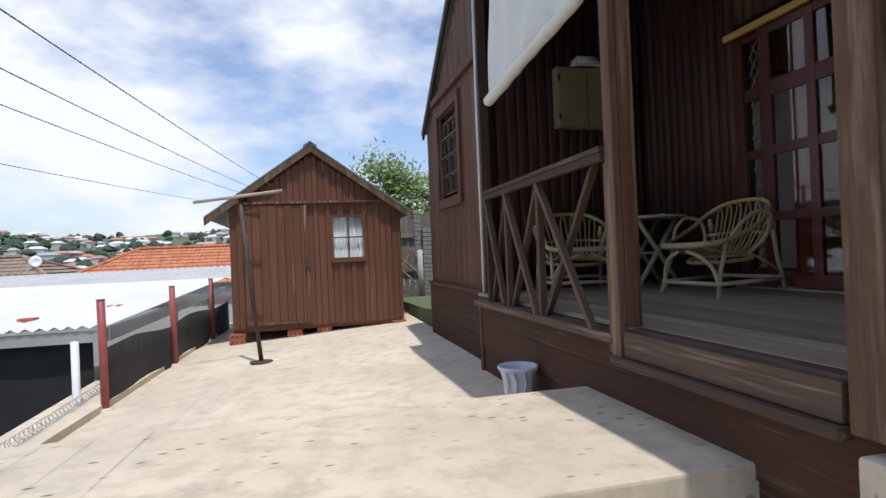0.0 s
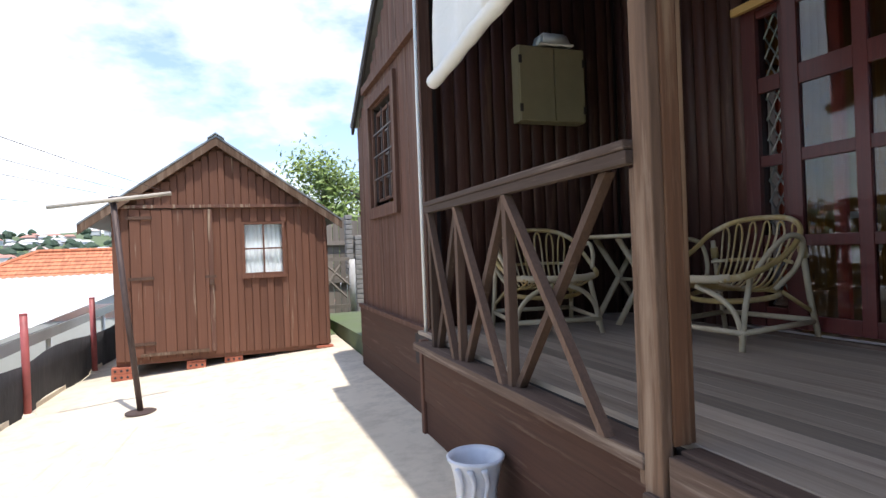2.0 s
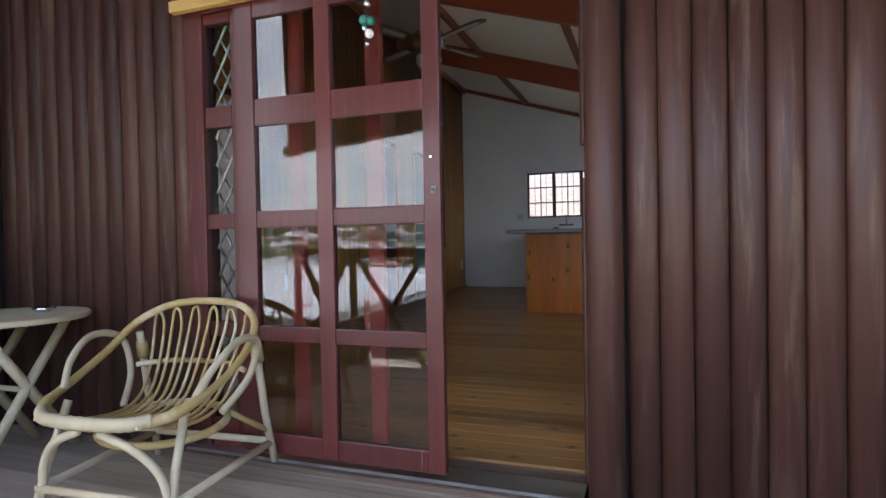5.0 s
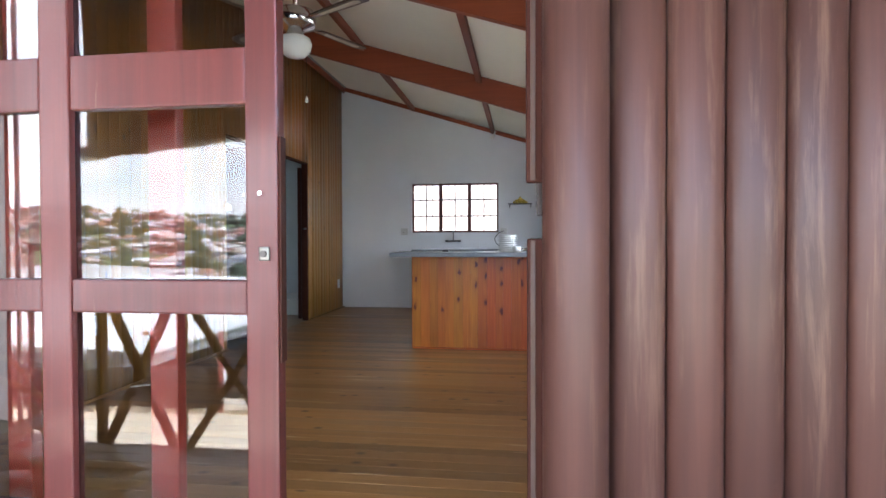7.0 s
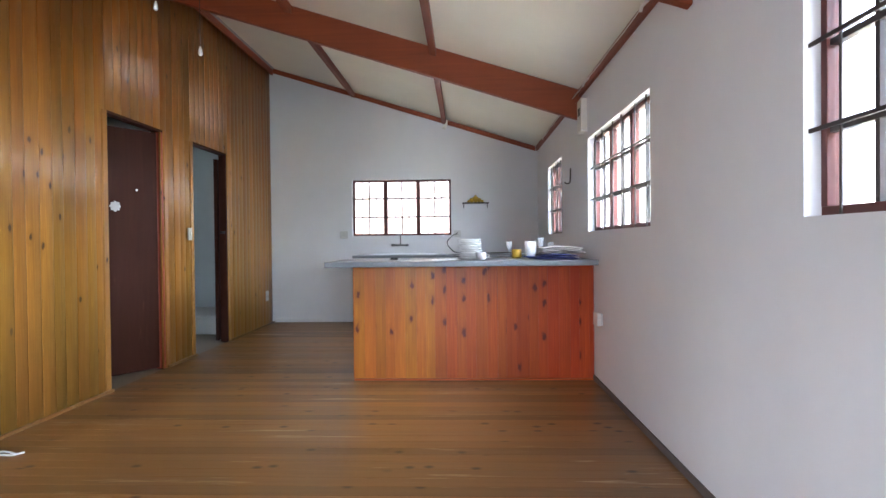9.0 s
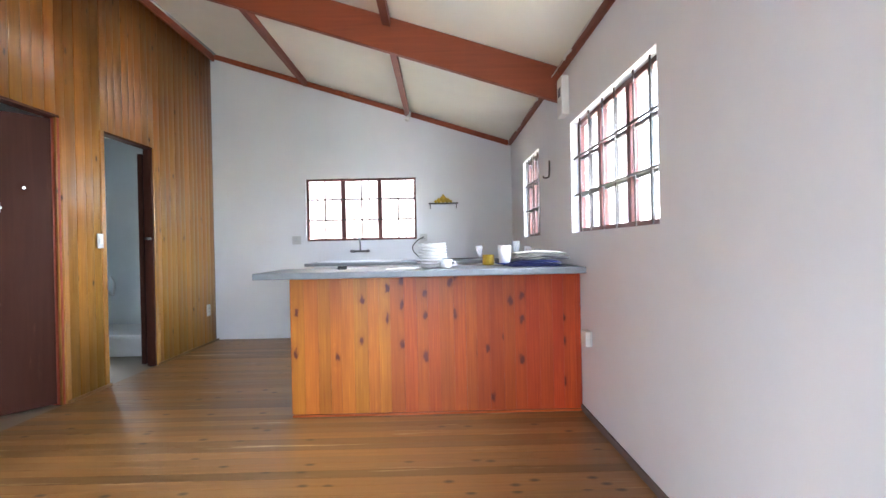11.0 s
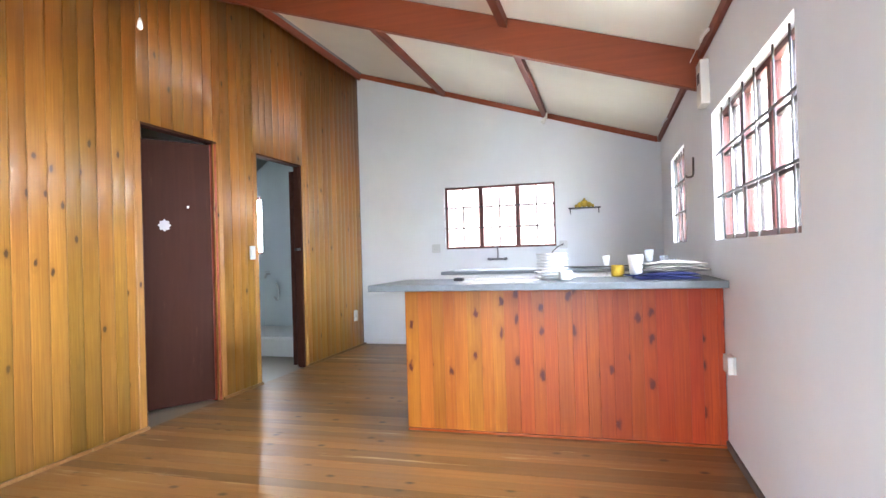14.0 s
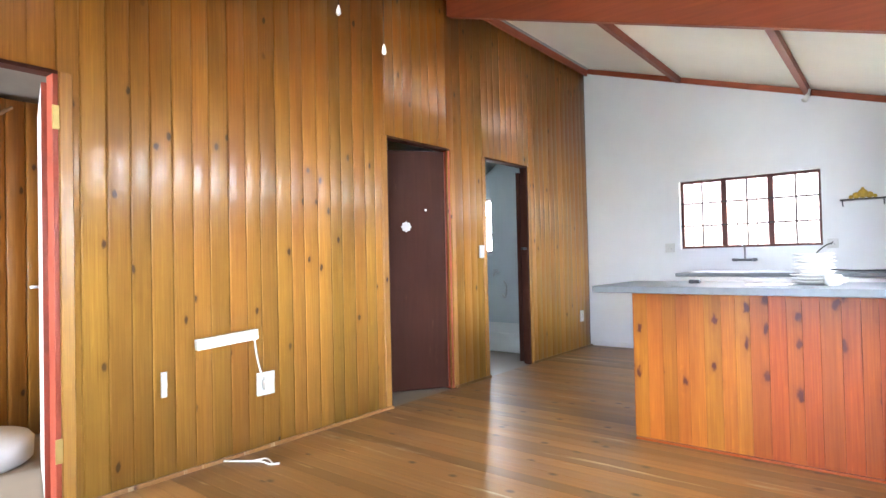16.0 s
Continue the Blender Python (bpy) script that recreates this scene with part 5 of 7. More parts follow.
bm = corrugated(bmesh.new(), -24, -12.46, 1.40, 9.8, lambda x, y: -0.245 + 0.020 * (y - 1.4))
bmesh.ops.translate(bm, verts=bm.verts, vec=-PO)
ob = part("roof_sheet", bm, M_WHITE_ROOF, port)
ob.modifiers.new("thick", "SOLIDIFY").thickness = 0.004
for a in ((-24, -12.47, 1.42, 1.46, -0.40, -0.29), (-12.50, -12.455, 1.46, 9.8, -0.40, -0.275)):
    part("fascia", boxed(a[0] + 15, a[1] + 15, a[2] - 5, a[3] - 5, a[4] + 3.2, a[5] + 3.2), M_GREY_ROOF, port)
for qx, py in ((2.56, 0.55), (2.50, 4.6), (2.50, 7.6)):
    part("post", tube(bmesh.new(), [(qx, py - 5, 1.6), (qx, py - 5, 2.92)], 0.030, 10), M_WHITE, port, smooth=True)
for py in (2.2, 3.6):
    part("red_block", boxed(0.8 + 0.3 * py, 0.95 + 0.3 * py, py - 5.05, py - 4.9, 2.94, 3.01, bevel=0.004), M_BRICK, port)
lean = thing("shed_roof", (-15, 13, -3.0), "pale grey corrugated roof behind the carport", "roof")
bm = corrugated(bmesh.new(), -28, -11.6, 10.2, 15.4, lambda x, y: -0.10 + 0.050 * (y - 10.2) + 0.004 * (x + 12), 0.2, 0.02)
bmesh.ops.translate(bm, verts=bm.verts, vec=(15, -13, 3.0))
part("roof_sheet", bm, M_GREY_ROOF, lean)
part("wall", boxed(-12.8, 3.2, -2.6, 2.3, -0.5, 2.28), M_WHITE, lean)


def tiled_house(place, w, d, rise, hip, tile_mat, label, turn=0, courses=11):
    """A low house seen from above its eaves: hipped tile roof laid in courses, walls below."""
    h = thing("neighbour_house", place, label, "house", "neighbouring houses", turn=turn)
    part("wall", boxed(-w / 2 + 0.4, w / 2 - 0.4, -d / 2 + 0.4, d / 2 - 0.4, -3.0, 0.05), M_WHITE, h)
    for s in (-1, 1):
        bm = bmesh.new()
        for k in range(courses):
            u0, u1 = k / courses, (k + 1) / courses
            def row(u, lift):
                half = w / 2 - hip * u
                return [(-half, s * (d / 2) * (1 - u), rise * u + lift), (half, s * (d / 2) * (1 - u), rise * u + lift)]
            a, b = row(u0, 0.035), row(u1, 0.0)
            v = [bm.verts.new(c) for c in (a[0], a[1], b[1], b[0])]
            bm.faces.new(v)
            low = [bm.verts.new(c) for c in row(u0, 0.0)]
            bm.faces.new((v[0], v[1], low[1], low[0]))
        tagged(part("roof", bm, tile_mat, h), kind="stuff")
        bm = bmesh.new()
        for k in range(courses):
            u0, u1 = k / courses, (k + 1) / courses
            q = [(s * (w / 2 - hip * u0), -(d / 2) * (1 - u0), rise * u0 + 0.035), (s * (w / 2 - hip * u0), (d / 2) * (1 - u0), rise * u0 + 0.035), (s * (w / 2 - hip * u1), (d / 2) * (1 - u1), rise * u1), (s * (w / 2 - hip * u1), -(d / 2) * (1 - u1), rise * u1)]
            bm.faces.new([bm.verts.new(c) for c in q])
        tagged(part("roof_hip", bm, tile_mat, h), kind="stuff")
    for s in (-1, 1):
        for q in (-1, 1):
            part("hip_cap", tube(bmesh.new(), [(s * w / 2, q * d / 2, 0.05), (s * (w / 2 - hip), 0, rise + 0.03)], 0.075, 6), tile_mat, h)
    part("ridge_cap", tube(bmesh.new(), [(-(w / 2 - hip), 0, rise + 0.04), (w / 2 - hip, 0, rise + 0.04)], 0.085, 6), tile_mat, h)
    return h


def tile_mat(name, light, dark):
    m, n, l, p = material(name)
    tc = n.new("ShaderNodeTexCoord").outputs["Object"]
    a = noise_tex(n, l, tc, 2.2, 5, 0.6)
    b = noise_tex(n, l, scaled(n, l, tc, (9, 1.5, 1.5)), 1.0, 2, 0.5)
    c = mixed(n, l, ramped(n, l, a, 0.3, 0.7), dark, light)
    l.new(mixed(n, l, ramped(n, l, b, 0.35, 0.6), tuple(q * 0.75 for q in dark), c), p.inputs["Base Color"])
    p.inputs["Roughness"].default_value = 0.85
    bumped(n, l, p, b, 0.5, 0.02)
    return m


M_ORANGE = tile_mat("orange_roof_tile", (0.58, 0.235, 0.11), (0.47, 0.165, 0.075))
M_BROWN_TILE = tile_mat("faded_brown_roof_tile", (0.36, 0.27, 0.20), (0.25, 0.18, 0.13))
tiled_house((-14.2, 21.6, -0.50), 11.5, 7.0, 1.45, 2.6, M_ORANGE, "low house with an orange tiled hip roof")
tiled_house((-23.2, 19.0, -0.60), 11.5, 7.0, 1.35, 3.0, M_BROWN_TILE, "low house with a faded brown tiled hip roof", -4)
tiled_house((-33, 2.0, -1.2), 12, 8, 2.2, 3.0, M_BROWN_TILE, "white house with a brown tiled roof below the yard", 80)
dish_ = thing("satellite_dish", (-19.6, 17.6, 0.55), "white satellite dish on a house roof", "satellite dish")
part("dish", lathe(bmesh.new(), [(0.02, 0.0), (0.20, 0.03), (0.33, 0.11), (0.34, 0.12), (0.20, 0.045), (0.01, 0.012)], 20), M_WHITE, dish_, smooth=True)
part("mast", tube(bmesh.new(), [(0, 0, 0), (0, 0.1, -0.5)], 0.025, 6), M_BAR, dish_)
dish_.scale = (0.6, 0.6, 0.6)
dish_.rotation_euler = (radians(75), 0, radians(20))

# ---- distance: roofs and trees on the far hill ----
m, n, l, p = material("far_house_paint")
rp = n.new("ShaderNodeNewGeometry").outputs["Random Per Island"]
cr = n.new("ShaderNodeValToRGB")
cr.color_ramp.interpolation = "CONSTANT"
for pos, col in ((0.0, (0.62, 0.60, 0.58)), (0.35, (0.45, 0.36, 0.31)), (0.55, (0.42, 0.21, 0.16)), (0.75, (0.36, 0.35, 0.36)), (0.9, (0.66, 0.64, 0.62))):
    e = cr.color_ramp.elements.new(pos) if pos else cr.color_ramp.elements[0]
    e.position, e.color = pos, (*col, 1)
l.new(rp, cr.inputs["Fac"])
l.new(cr.outputs["Color"], p.inputs["Base Color"])
p.inputs["Roughness"].default_value = 0.9
M_FAR = m
M_TREE_FAR = plain("far_tree_green", (0.055, 0.085, 0.050), 0.95, mottled=0.5, scale=0.2)
rng = random.Random(5)
verts, faces = [], []
tv, tf = [], []
for k in range(2600):
    a = rng.uniform(-0.25, 1.75)
    d = rng.uniform(190, 760)
    x, y = -10 - d * math.sin(a), d * math.cos(a)
    z = hill(x, y)
    if k % 5 < 2:
        w, dp, hh = rng.uniform(3.5, 7), rng.uniform(3, 6), rng.uniform(2.2, 4)
        o = len(verts)
        for zz in (z - 2, z + hh):
            verts += [(x - w, y - dp, zz), (x + w, y - dp, zz), (x + w, y + dp, zz), (x - w, y + dp, zz)]
        faces += [(o, o + 1, o + 5, o + 4), (o + 1, o + 2, o + 6, o + 5), (o + 2, o + 3, o + 7, o + 6), (o + 3, o, o + 4, o + 7)]
        o = len(verts)
        verts += [(x - w - .5, y - dp - .5, z + hh), (x + w + .5, y - dp - .5, z + hh), (x + w + .5, y + dp + .5, z + hh), (x - w - .5, y + dp + .5, z + hh), (x - w * .6, y, z + hh + 2), (x + w * .6, y, z + hh + 2)]
        faces += [(o, o + 1, o + 5, o + 4), (o + 2, o + 3, o + 4, o + 5), (o + 1, o + 2, o + 5), (o + 3, o, o + 4)]
    else:
        r, hh = rng.uniform(2.5, 6.5), rng.uniform(4, 9)
        o = len(tv)
        tv.append((x, y, z + hh))
        for lv, (rr, zz) in enumerate(((0.75, 0.8), (1.0, 0.45), (0.6, 0.0))):
            for j in range(6):
                q = r * rr * rng.uniform(0.7, 1.25)
                tv.append((x + q * math.cos(j * 1.047), y + q * math.sin(j * 1.047), z + hh * zz * rng.uniform(0.85, 1.1) - 1))
        for j in range(6):
            tf.append((o, o + 1 + j, o + 1 + (j + 1) % 6))
            for lv in (0, 1):
                tf.append((o + 1 + 6 * lv + j, o + 7 + 6 * lv + j, o + 7 + 6 * lv + (j + 1) % 6, o + 1 + 6 * lv + (j + 1) % 6))
me = bpy.data.meshes.new("far_houses")
me.from_pydata(verts, [], faces)
me.materials.append(M_FAR)
tagged(new("far_houses", me), "pale houses and roofs scattered over the far hill", "houses", kind="stuff")
me = bpy.data.meshes.new("far_trees")
me.from_pydata(tv, [], tf)
me.materials.append(M_TREE_FAR)
tagged(new("far_trees", me), "dark green trees among the far houses", "trees", kind="stuff")

# ---- tree and fence behind the shed ----
m, n, l, p = material("tree_leaf")
rp = n.new("ShaderNodeNewGeometry").outputs["Random Per Island"]
l.new(ramped(n, l, rp, 0.0, 1.0, (0.085, 0.14, 0.028), (0.27, 0.34, 0.075)), p.inputs["Base Color"])
p.inputs["Roughness"].default_value = 0.55
p.inputs["Subsurface Weight"].default_value = 0.0
M_LEAFY = m
M_BARK = wood("grey_bark", (0.16, 0.13, 0.10), (0.08, 0.065, 0.05), (12, 12, 3), 0.9, 0.1, bump=0.6)


def tree(place, height, spread, leaves, seed, label, thin=False):
    t = thing("tree", place, label, "tree")
    r = random.Random(seed)
    bm = bmesh.new()
    tips = []
    tube(bm, smooth_line([(0, 0, 0), (0.08, 0.02, height * 0.3), (-0.05, 0.05, height * 0.55), (0.05, 0, height * 0.85)], 4), [0.11 * (1 - 0.06 * k) for k in range(13)], 8)
    for k in range(16):
        z0 = height * r.uniform(0.28, 0.75)
        a = r.uniform(0, 6.28)
        ln = spread * r.uniform(0.5, 1.0)
        e = Vector((ln * math.cos(a), ln * math.sin(a), z0 + height * r.uniform(0.1, 0.32)))
        s = Vector((0, 0, z0))
        mid = s.lerp(e, 0.5) + Vector((0, 0, 0.12 * r.uniform(-1, 1)))
        line = smooth_line([s, mid, e], 4)
        tube(bm, line, [0.045 * (1 - 0.1 * i) for i in range(len(line))], 5)
        tips += [e, mid, s.lerp(e, 0.75)]
    part("trunk", bm, M_BARK, t, smooth=True)
    verts, faces = [], []
    for k in range(leaves):
        c = r.choice(tips)
        q = Vector((r.gauss(0, 1), r.gauss(0, 1), r.gauss(0, 0.8))) * spread * (0.14 if thin else 0.2)
        o = c + q
        s = r.uniform(0.05, 0.10)
        u = Vector((r.gauss(0, 1), r.gauss(0, 1), r.gauss(0, 1))).normalized()
        w = u.orthogonal().normalized()
        i = len(verts)
        verts += [o - u * s, o + w * s * 0.45, o + u * s, o - w * s * 0.45]
        faces.append((i, i + 1, i + 2, i + 3))
    me = bpy.data.meshes.new("crown")
    me.from_pydata([tuple(v) for v in verts], [], faces)
    me.materials.append(M_LEAFY)
    ob = new("crown", me)
    ob.parent = t
    return t


tree((-7.0, 11.2, -1.55), 4.6, 1.7, 13000, 3, "leafy green garden tree behind the fence")
tree((-8.0, 12.4, -1.55), 4.9, 0.9, 1500, 8, "thin grey tree with sparse feathery leaves", True)

wood_fence = thing("board_fence", (-8.2, 6.9, -0.6), "tall grey weathered board fence behind the shed", "fence")
M_FENCE = wood("grey_fence_board", (0.28, 0.235, 0.185), (0.16, 0.13, 0.10), (26, 26, 1.4), 0.85, 0.35, bump=0.4)
for k in range(26):
    part("board", boxed(-1.6 + 0.12 * k, -1.49 + 0.12 * k, -0.01, 0.012, -0.4, 1.72 + 0.05 * math.sin(k * 1.9), bevel=0.003), M_FENCE, wood_fence)
for z in (0.55, 1.25):
    part("rail", boxed(-1.6, 1.55, -0.06, -0.012, z, z + 0.08), M_FENCE, wood_fence)
M_STONE = plain("grey_cast_block", (0.30, 0.28, 0.25), 0.9, mottled=0.3, scale=14, bump=0.6)
pillar = thing("block_pillar", (-8.33, 6.15, -0.56), "stacked grey rock-face block pillar", "pillar")
for k in range(16):
    part("block", boxed(-0.02, 0.14 + 0.01 * (k % 2), -0.08, 0.08, 0.085 * k, 0.085 * k + 0.078, bevel=0.012), M_STONE, pillar)
for k in range(12):
    part("block", boxed(-0.17, -0.06 + 0.008 * (k % 2), -0.06, 0.1, 0.085 * k + 0.70, 0.085 * k + 0.778, bevel=0.012), M_STONE, pillar)
part("gate_post", tube(bmesh.new(), [(-0.10, -0.14, 0), (-0.10, -0.14, 0.95)], 0.055, 12), plain("pale_mortar_post", (0.48, 0.46, 0.42), 0.9, mottled=0.25), pillar, smooth=True)
gate = thing("garden_gate", (-8.75, 5.95, -0.55), "low weathered timber lattice gate", "gate")
for z in (0.12, 0.92):
    part("gate_rail", boxed(-0.30, 0.26, -0.02, 0.02, z, z + 0.06), M_FENCE, gate)
for x0, x1, z0, z1 in ((-0.3, 0.2, 0.8, 0.3), (-0.2, 0.25, 0.92, 0.5), (-0.25, 0.1, 0.3, 0.85)):
    part("gate_brace", tube(bmesh.new(), [(x0, -0.03, z0), (x1, -0.03, z1)], 0.022, 6), M_FENCE, gate)

# ---- brick building outside the kitchen window ----
M_PALE_BRICK = plain("pale_pink_brick", (0.62, 0.50, 0.44), 0.85, mottled=0.15, scale=5, bump=0.2)
bw = thing("neighbour_brick_wall", (2.6, -2.0, -0.6), "pale pink face-brick wall next door", "wall", kind="structure")
part("mortar", boxed(0.01, 0.2, -4, 6, 0, 4.2), plain("pale_mortar", (0.60, 0.57, 0.53), 0.9), bw)
brick = finish("brick", boxed(-0.004, 0.05, 0, 0.222, 0, 0.073, bevel=0.003), M_PALE_BRICK)
for r_ in range(15):
    for c_ in range(14):
        lay("brick", brick, bw, Matrix.Translation((0, -1.2 + 0.233 * c_ + (0.116 if r_ % 2 else 0), 1.45 + 0.084 * r_)))
bm = boxed(BX + 0.16, 2.6, -4.5, 3.2, -1.7, -0.62)
tagged(part("pavement_back", bm, M_YARD), "concrete strip behind the kitchen", "pavement", kind="structure")

# ---- kitchen ----
counter = thing("kitchen_counter", (-2.95, -2.65, 0), "orange varnished pine breakfast counter with knotty boards", "counter")
part("carcass", boxed(-0.235, 0.22, -0.915, 0.905, 0.0, 0.872), M_DARK, counter)
part("plinth_strip", boxed(-0.275, -0.256, -0.915, 0.915, 0.0, 0.014, bevel=0.003), M_PINE_ORANGE, counter)
x = 0.913
k = 0
while x > -0.913:
    w = min(0.078 + 0.01 * math.sin(k * 1.7), x + 0.915)
    if w > 0.012:
        tone = k + (0, 1, -1, 0, 1, -1, 0)[k % 7]
        stain, shade = (M_PINE_GOLD, "golden") if tone < 8 else (M_PINE_ORANGE, "orange") if tone < 15 else (M_PINE_RED, "red")
        lay("front_board", flat_board_mesh(shade + "_counter_board", w, 0.857, 0.018, stain, 0.0009), counter, pose(-0.256, x, 0.014, 0, 0, -90))
    x, k = x - w, k + 1
k = 0
for q in range(6):
    lay("end_board", flat_board_mesh("end_counter_board", 0.078, 0.857, 0.018, M_PINE_GOLD, 0.0022), counter, pose(0.22 - 0.078 * q, 0.924, 0.014, 0, 0, 180))
worktop = tagged(part("worktop", boxed(-3.365, -2.66, RY + 0.003, -1.545, 0.875, 0.915, bevel=0.006), M_TOP), "grey speckled laminate worktop on the breakfast counter", "worktop")
back = thing("sink_cabinet", (-0.30, -2.39, 0), "white kitchen base cabinet under the sink", "cabinet")
part("body", boxed(-0.26, 0.30, -1.16, 1.14, 0.0, 0.862), M_WHITE, back)
for q in range(4):
    d = part("door", boxed(-0.28, -0.262, 1.13 - 0.57 * (q + 1) + 0.006, 1.13 - 0.57 * q - 0.006, 0.10, 0.85, bevel=0.003), M_WHITE, back)
    part("handle", tube(bmesh.new(), [(-0.295, 1.13 - 0.57 * q - 0.06, 0.6), (-0.295, 1.13 - 0.57 * q - 0.06, 0.72)], 0.006, 6), M_CHROME, d)
tagged(part("worktop", boxed(-0.60, BX - 0.003, RY + 0.003, -1.21, 0.865, 0.900, bevel=0.005), M_TOP), "dark grey worktop along the end wall", "worktop")
sink = thing("kitchen_sink", (-0.31, -1.80, 0.900), "stainless steel sink let into the worktop", "sink")
bm = boxed(-0.24, 0.24, -0.45, 0.45, 0.0, 0.010, bevel=0.003)
part("drainer", bm, M_STEEL, sink)
part("bowl", lathe(bmesh.new(), [(0.17, 0.014), (0.18, 0.012), (0.165, 0.0105), (0.004, 0.0104)], 28, (0, -0.18, 0)), M_STEEL, sink, smooth=True)
M_TAP = plain("dull_chrome", (0.26, 0.26, 0.275), 0.3, 0.9, 0.2, 30, 0.02)
tap = thing("sink_mixer_tap", (BX - 0.004, -1.745, 1.02), "chrome wall mixer tap over the sink", "tap")
part("bridge", tube(bmesh.new(), [(-0.035, -0.085, 0), (-0.035, 0.085, 0)], 0.012, 10), M_TAP, tap, smooth=True)
for s in (-1, 1):
    part("inlet", tube(bmesh.new(), [(0.0, 0.075 * s, 0), (-0.045, 0.085 * s, 0)], 0.016, 10), M_TAP, tap, smooth=True)
    part("handle", lathe(bmesh.new(), [(0.010, -0.01), (0.024, 0.0), (0.024, 0.016), (0.010, 0.024)], 12, (-0.07, 0.095 * s, -0.005)), M_TAP, tap, smooth=True)
part("spout", tube(bmesh.new(), smooth_line([(-0.035, 0, 0.01), (-0.035, 0, 0.10), (-0.06, 0, 0.155), (-0.12, 0, 0.165), (-0.17, 0, 0.14)], 5), 0.009, 8), M_TAP, tap, smooth=True)

# crockery and cloths on the worktop
Z = 0.915
plates = thing("plate_stack", (-2.96, -2.63, Z), "tall stack of white crockery plates and bowls", "plates")
for k in range(9):
    r_ = 0.100 if k > 2 else 0.112
    part("plate", lathe(bmesh.new(), [(r_ * 0.62, 0.0), (r_ * 0.66, 0.004), (r_ * 0.97, 0.014), (r_, 0.0165), (r_ * 0.96, 0.0175), (r_ * 0.60, 0.007), (0.003, 0.006)], 28, (0.002 * (k % 2), 0.003 * ((k * 7) % 3 - 1), 0.0185 * k)), M_WHITE, plates, smooth=True)
cup = thing("white_cups", (-3.06, -2.72, Z), "white cups lying beside the plates", "cup")
part("cup", lathe(bmesh.new(), [(0.026, 0), (0.038, 0.01), (0.040, 0.055), (0.037, 0.055), (0.030, 0.012), (0.003, 0.01)], 20), M_WHITE, cup, smooth=True)
part("handle", tube(bmesh.new(), smooth_line([(0, -0.038, 0.045), (0, -0.062, 0.036), (0, -0.056, 0.018), (0, -0.036, 0.014)], 4), 0.004, 6), M_WHITE, cup, smooth=True)
paper = thing("white_papers", (-3.08, -2.42, Z), "loose white papers on the worktop", "paper")
part("sheet", boxed(-0.06, 0.06, -0.10, 0.09, 0.0, 0.004), M_WHITE, paper)
part("sheet", boxed(-0.02, 0.08, -0.14, 0.02, 0.0045, 0.007), M_WHITE, paper)
remote = thing("small_black_box", (-2.95, -2.02, Z), "small black plastic gadget on the worktop", "gadget")
part("case", boxed(-0.02, 0.02, -0.03, 0.03, 0, 0.022, bevel=0.004), M_BLACK, remote)
M_BLUE = plain("blue_glazed_ware", (0.035, 0.08, 0.42), 0.25, mottled=0.1)
bplate = thing("blue_plate", (-2.86, -3.18, Z), "shallow blue plate on the worktop", "plate")
part("plate", lathe(bmesh.new(), [(0.06, 0.0), (0.065, 0.004), (0.125, 0.018), (0.127, 0.021), (0.062, 0.008), (0.003, 0.007)], 28), M_BLUE, bplate, smooth=True)
M_WGLASS = plain("clear_thin_glass", (0.86, 0.89, 0.91), 0.08, mottled=0.05)
M_WGLASS.node_tree.nodes["Principled BSDF"].inputs["Alpha"].default_value = 0.13


def drinking_glass(x, y, r, h, label, stem=False):
    g = thing("drinking_glass", (x, y, Z), label, "glass", "glasses on the worktop")
    if stem:
        pr = [(r * 0.8, 0), (r * 0.8, 0.004), (0.005, 0.008), (0.005, h * 0.5), (r * 0.7, h * 0.62), (r, h), (r * 0.95, h), (r * 0.64, h * 0.64), (0.003, h * 0.55)]
    else:
        pr = [(r * 0.8, 0), (r, h), (r * 0.94, h), (r * 0.74, 0.008), (0.003, 0.007)]
    part("bowl", lathe(bmesh.new(), pr, 20), M_WGLASS, g, smooth=True)


drinking_glass(-2.80, -3.22, 0.030, 0.17, "tall clear wine glass on the worktop", True)
drinking_glass(-2.76, -3.31, 0.028, 0.13, "clear tumbler on the worktop")
drinking_glass(-2.80, -3.37, 0.028, 0.11, "clear tumbler on the worktop")
drinking_glass(-2.80, -2.96, 0.027, 0.14, "clear stemmed glass on the worktop", True)
drinking_glass(-2.86, -3.30, 0.026, 0.10, "clear tumbler on the worktop")
jug = thing("white_beaker", (-2.78, -3.14, Z), "translucent white plastic beaker on the worktop", "beaker")
part("beaker", lathe(bmesh.new(), [(0.038, 0), (0.048, 0.14), (0.045, 0.14), (0.036, 0.006), (0.003, 0.005)], 24), M_PLASTIC, jug, smooth=True)
pot = thing("yellow_mug", (-2.72, -3.03, Z), "yellow patterned mug among the glasses", "mug")
part("mug", lathe(bmesh.new(), [(0.034, 0), (0.042, 0.01), (0.042, 0.075), (0.039, 0.075), (0.036, 0.012), (0.003, 0.01)], 20), plain("yellow_glaze", (0.55, 0.36, 0.03), 0.3, mottled=0.4, scale=40), pot, smooth=True)


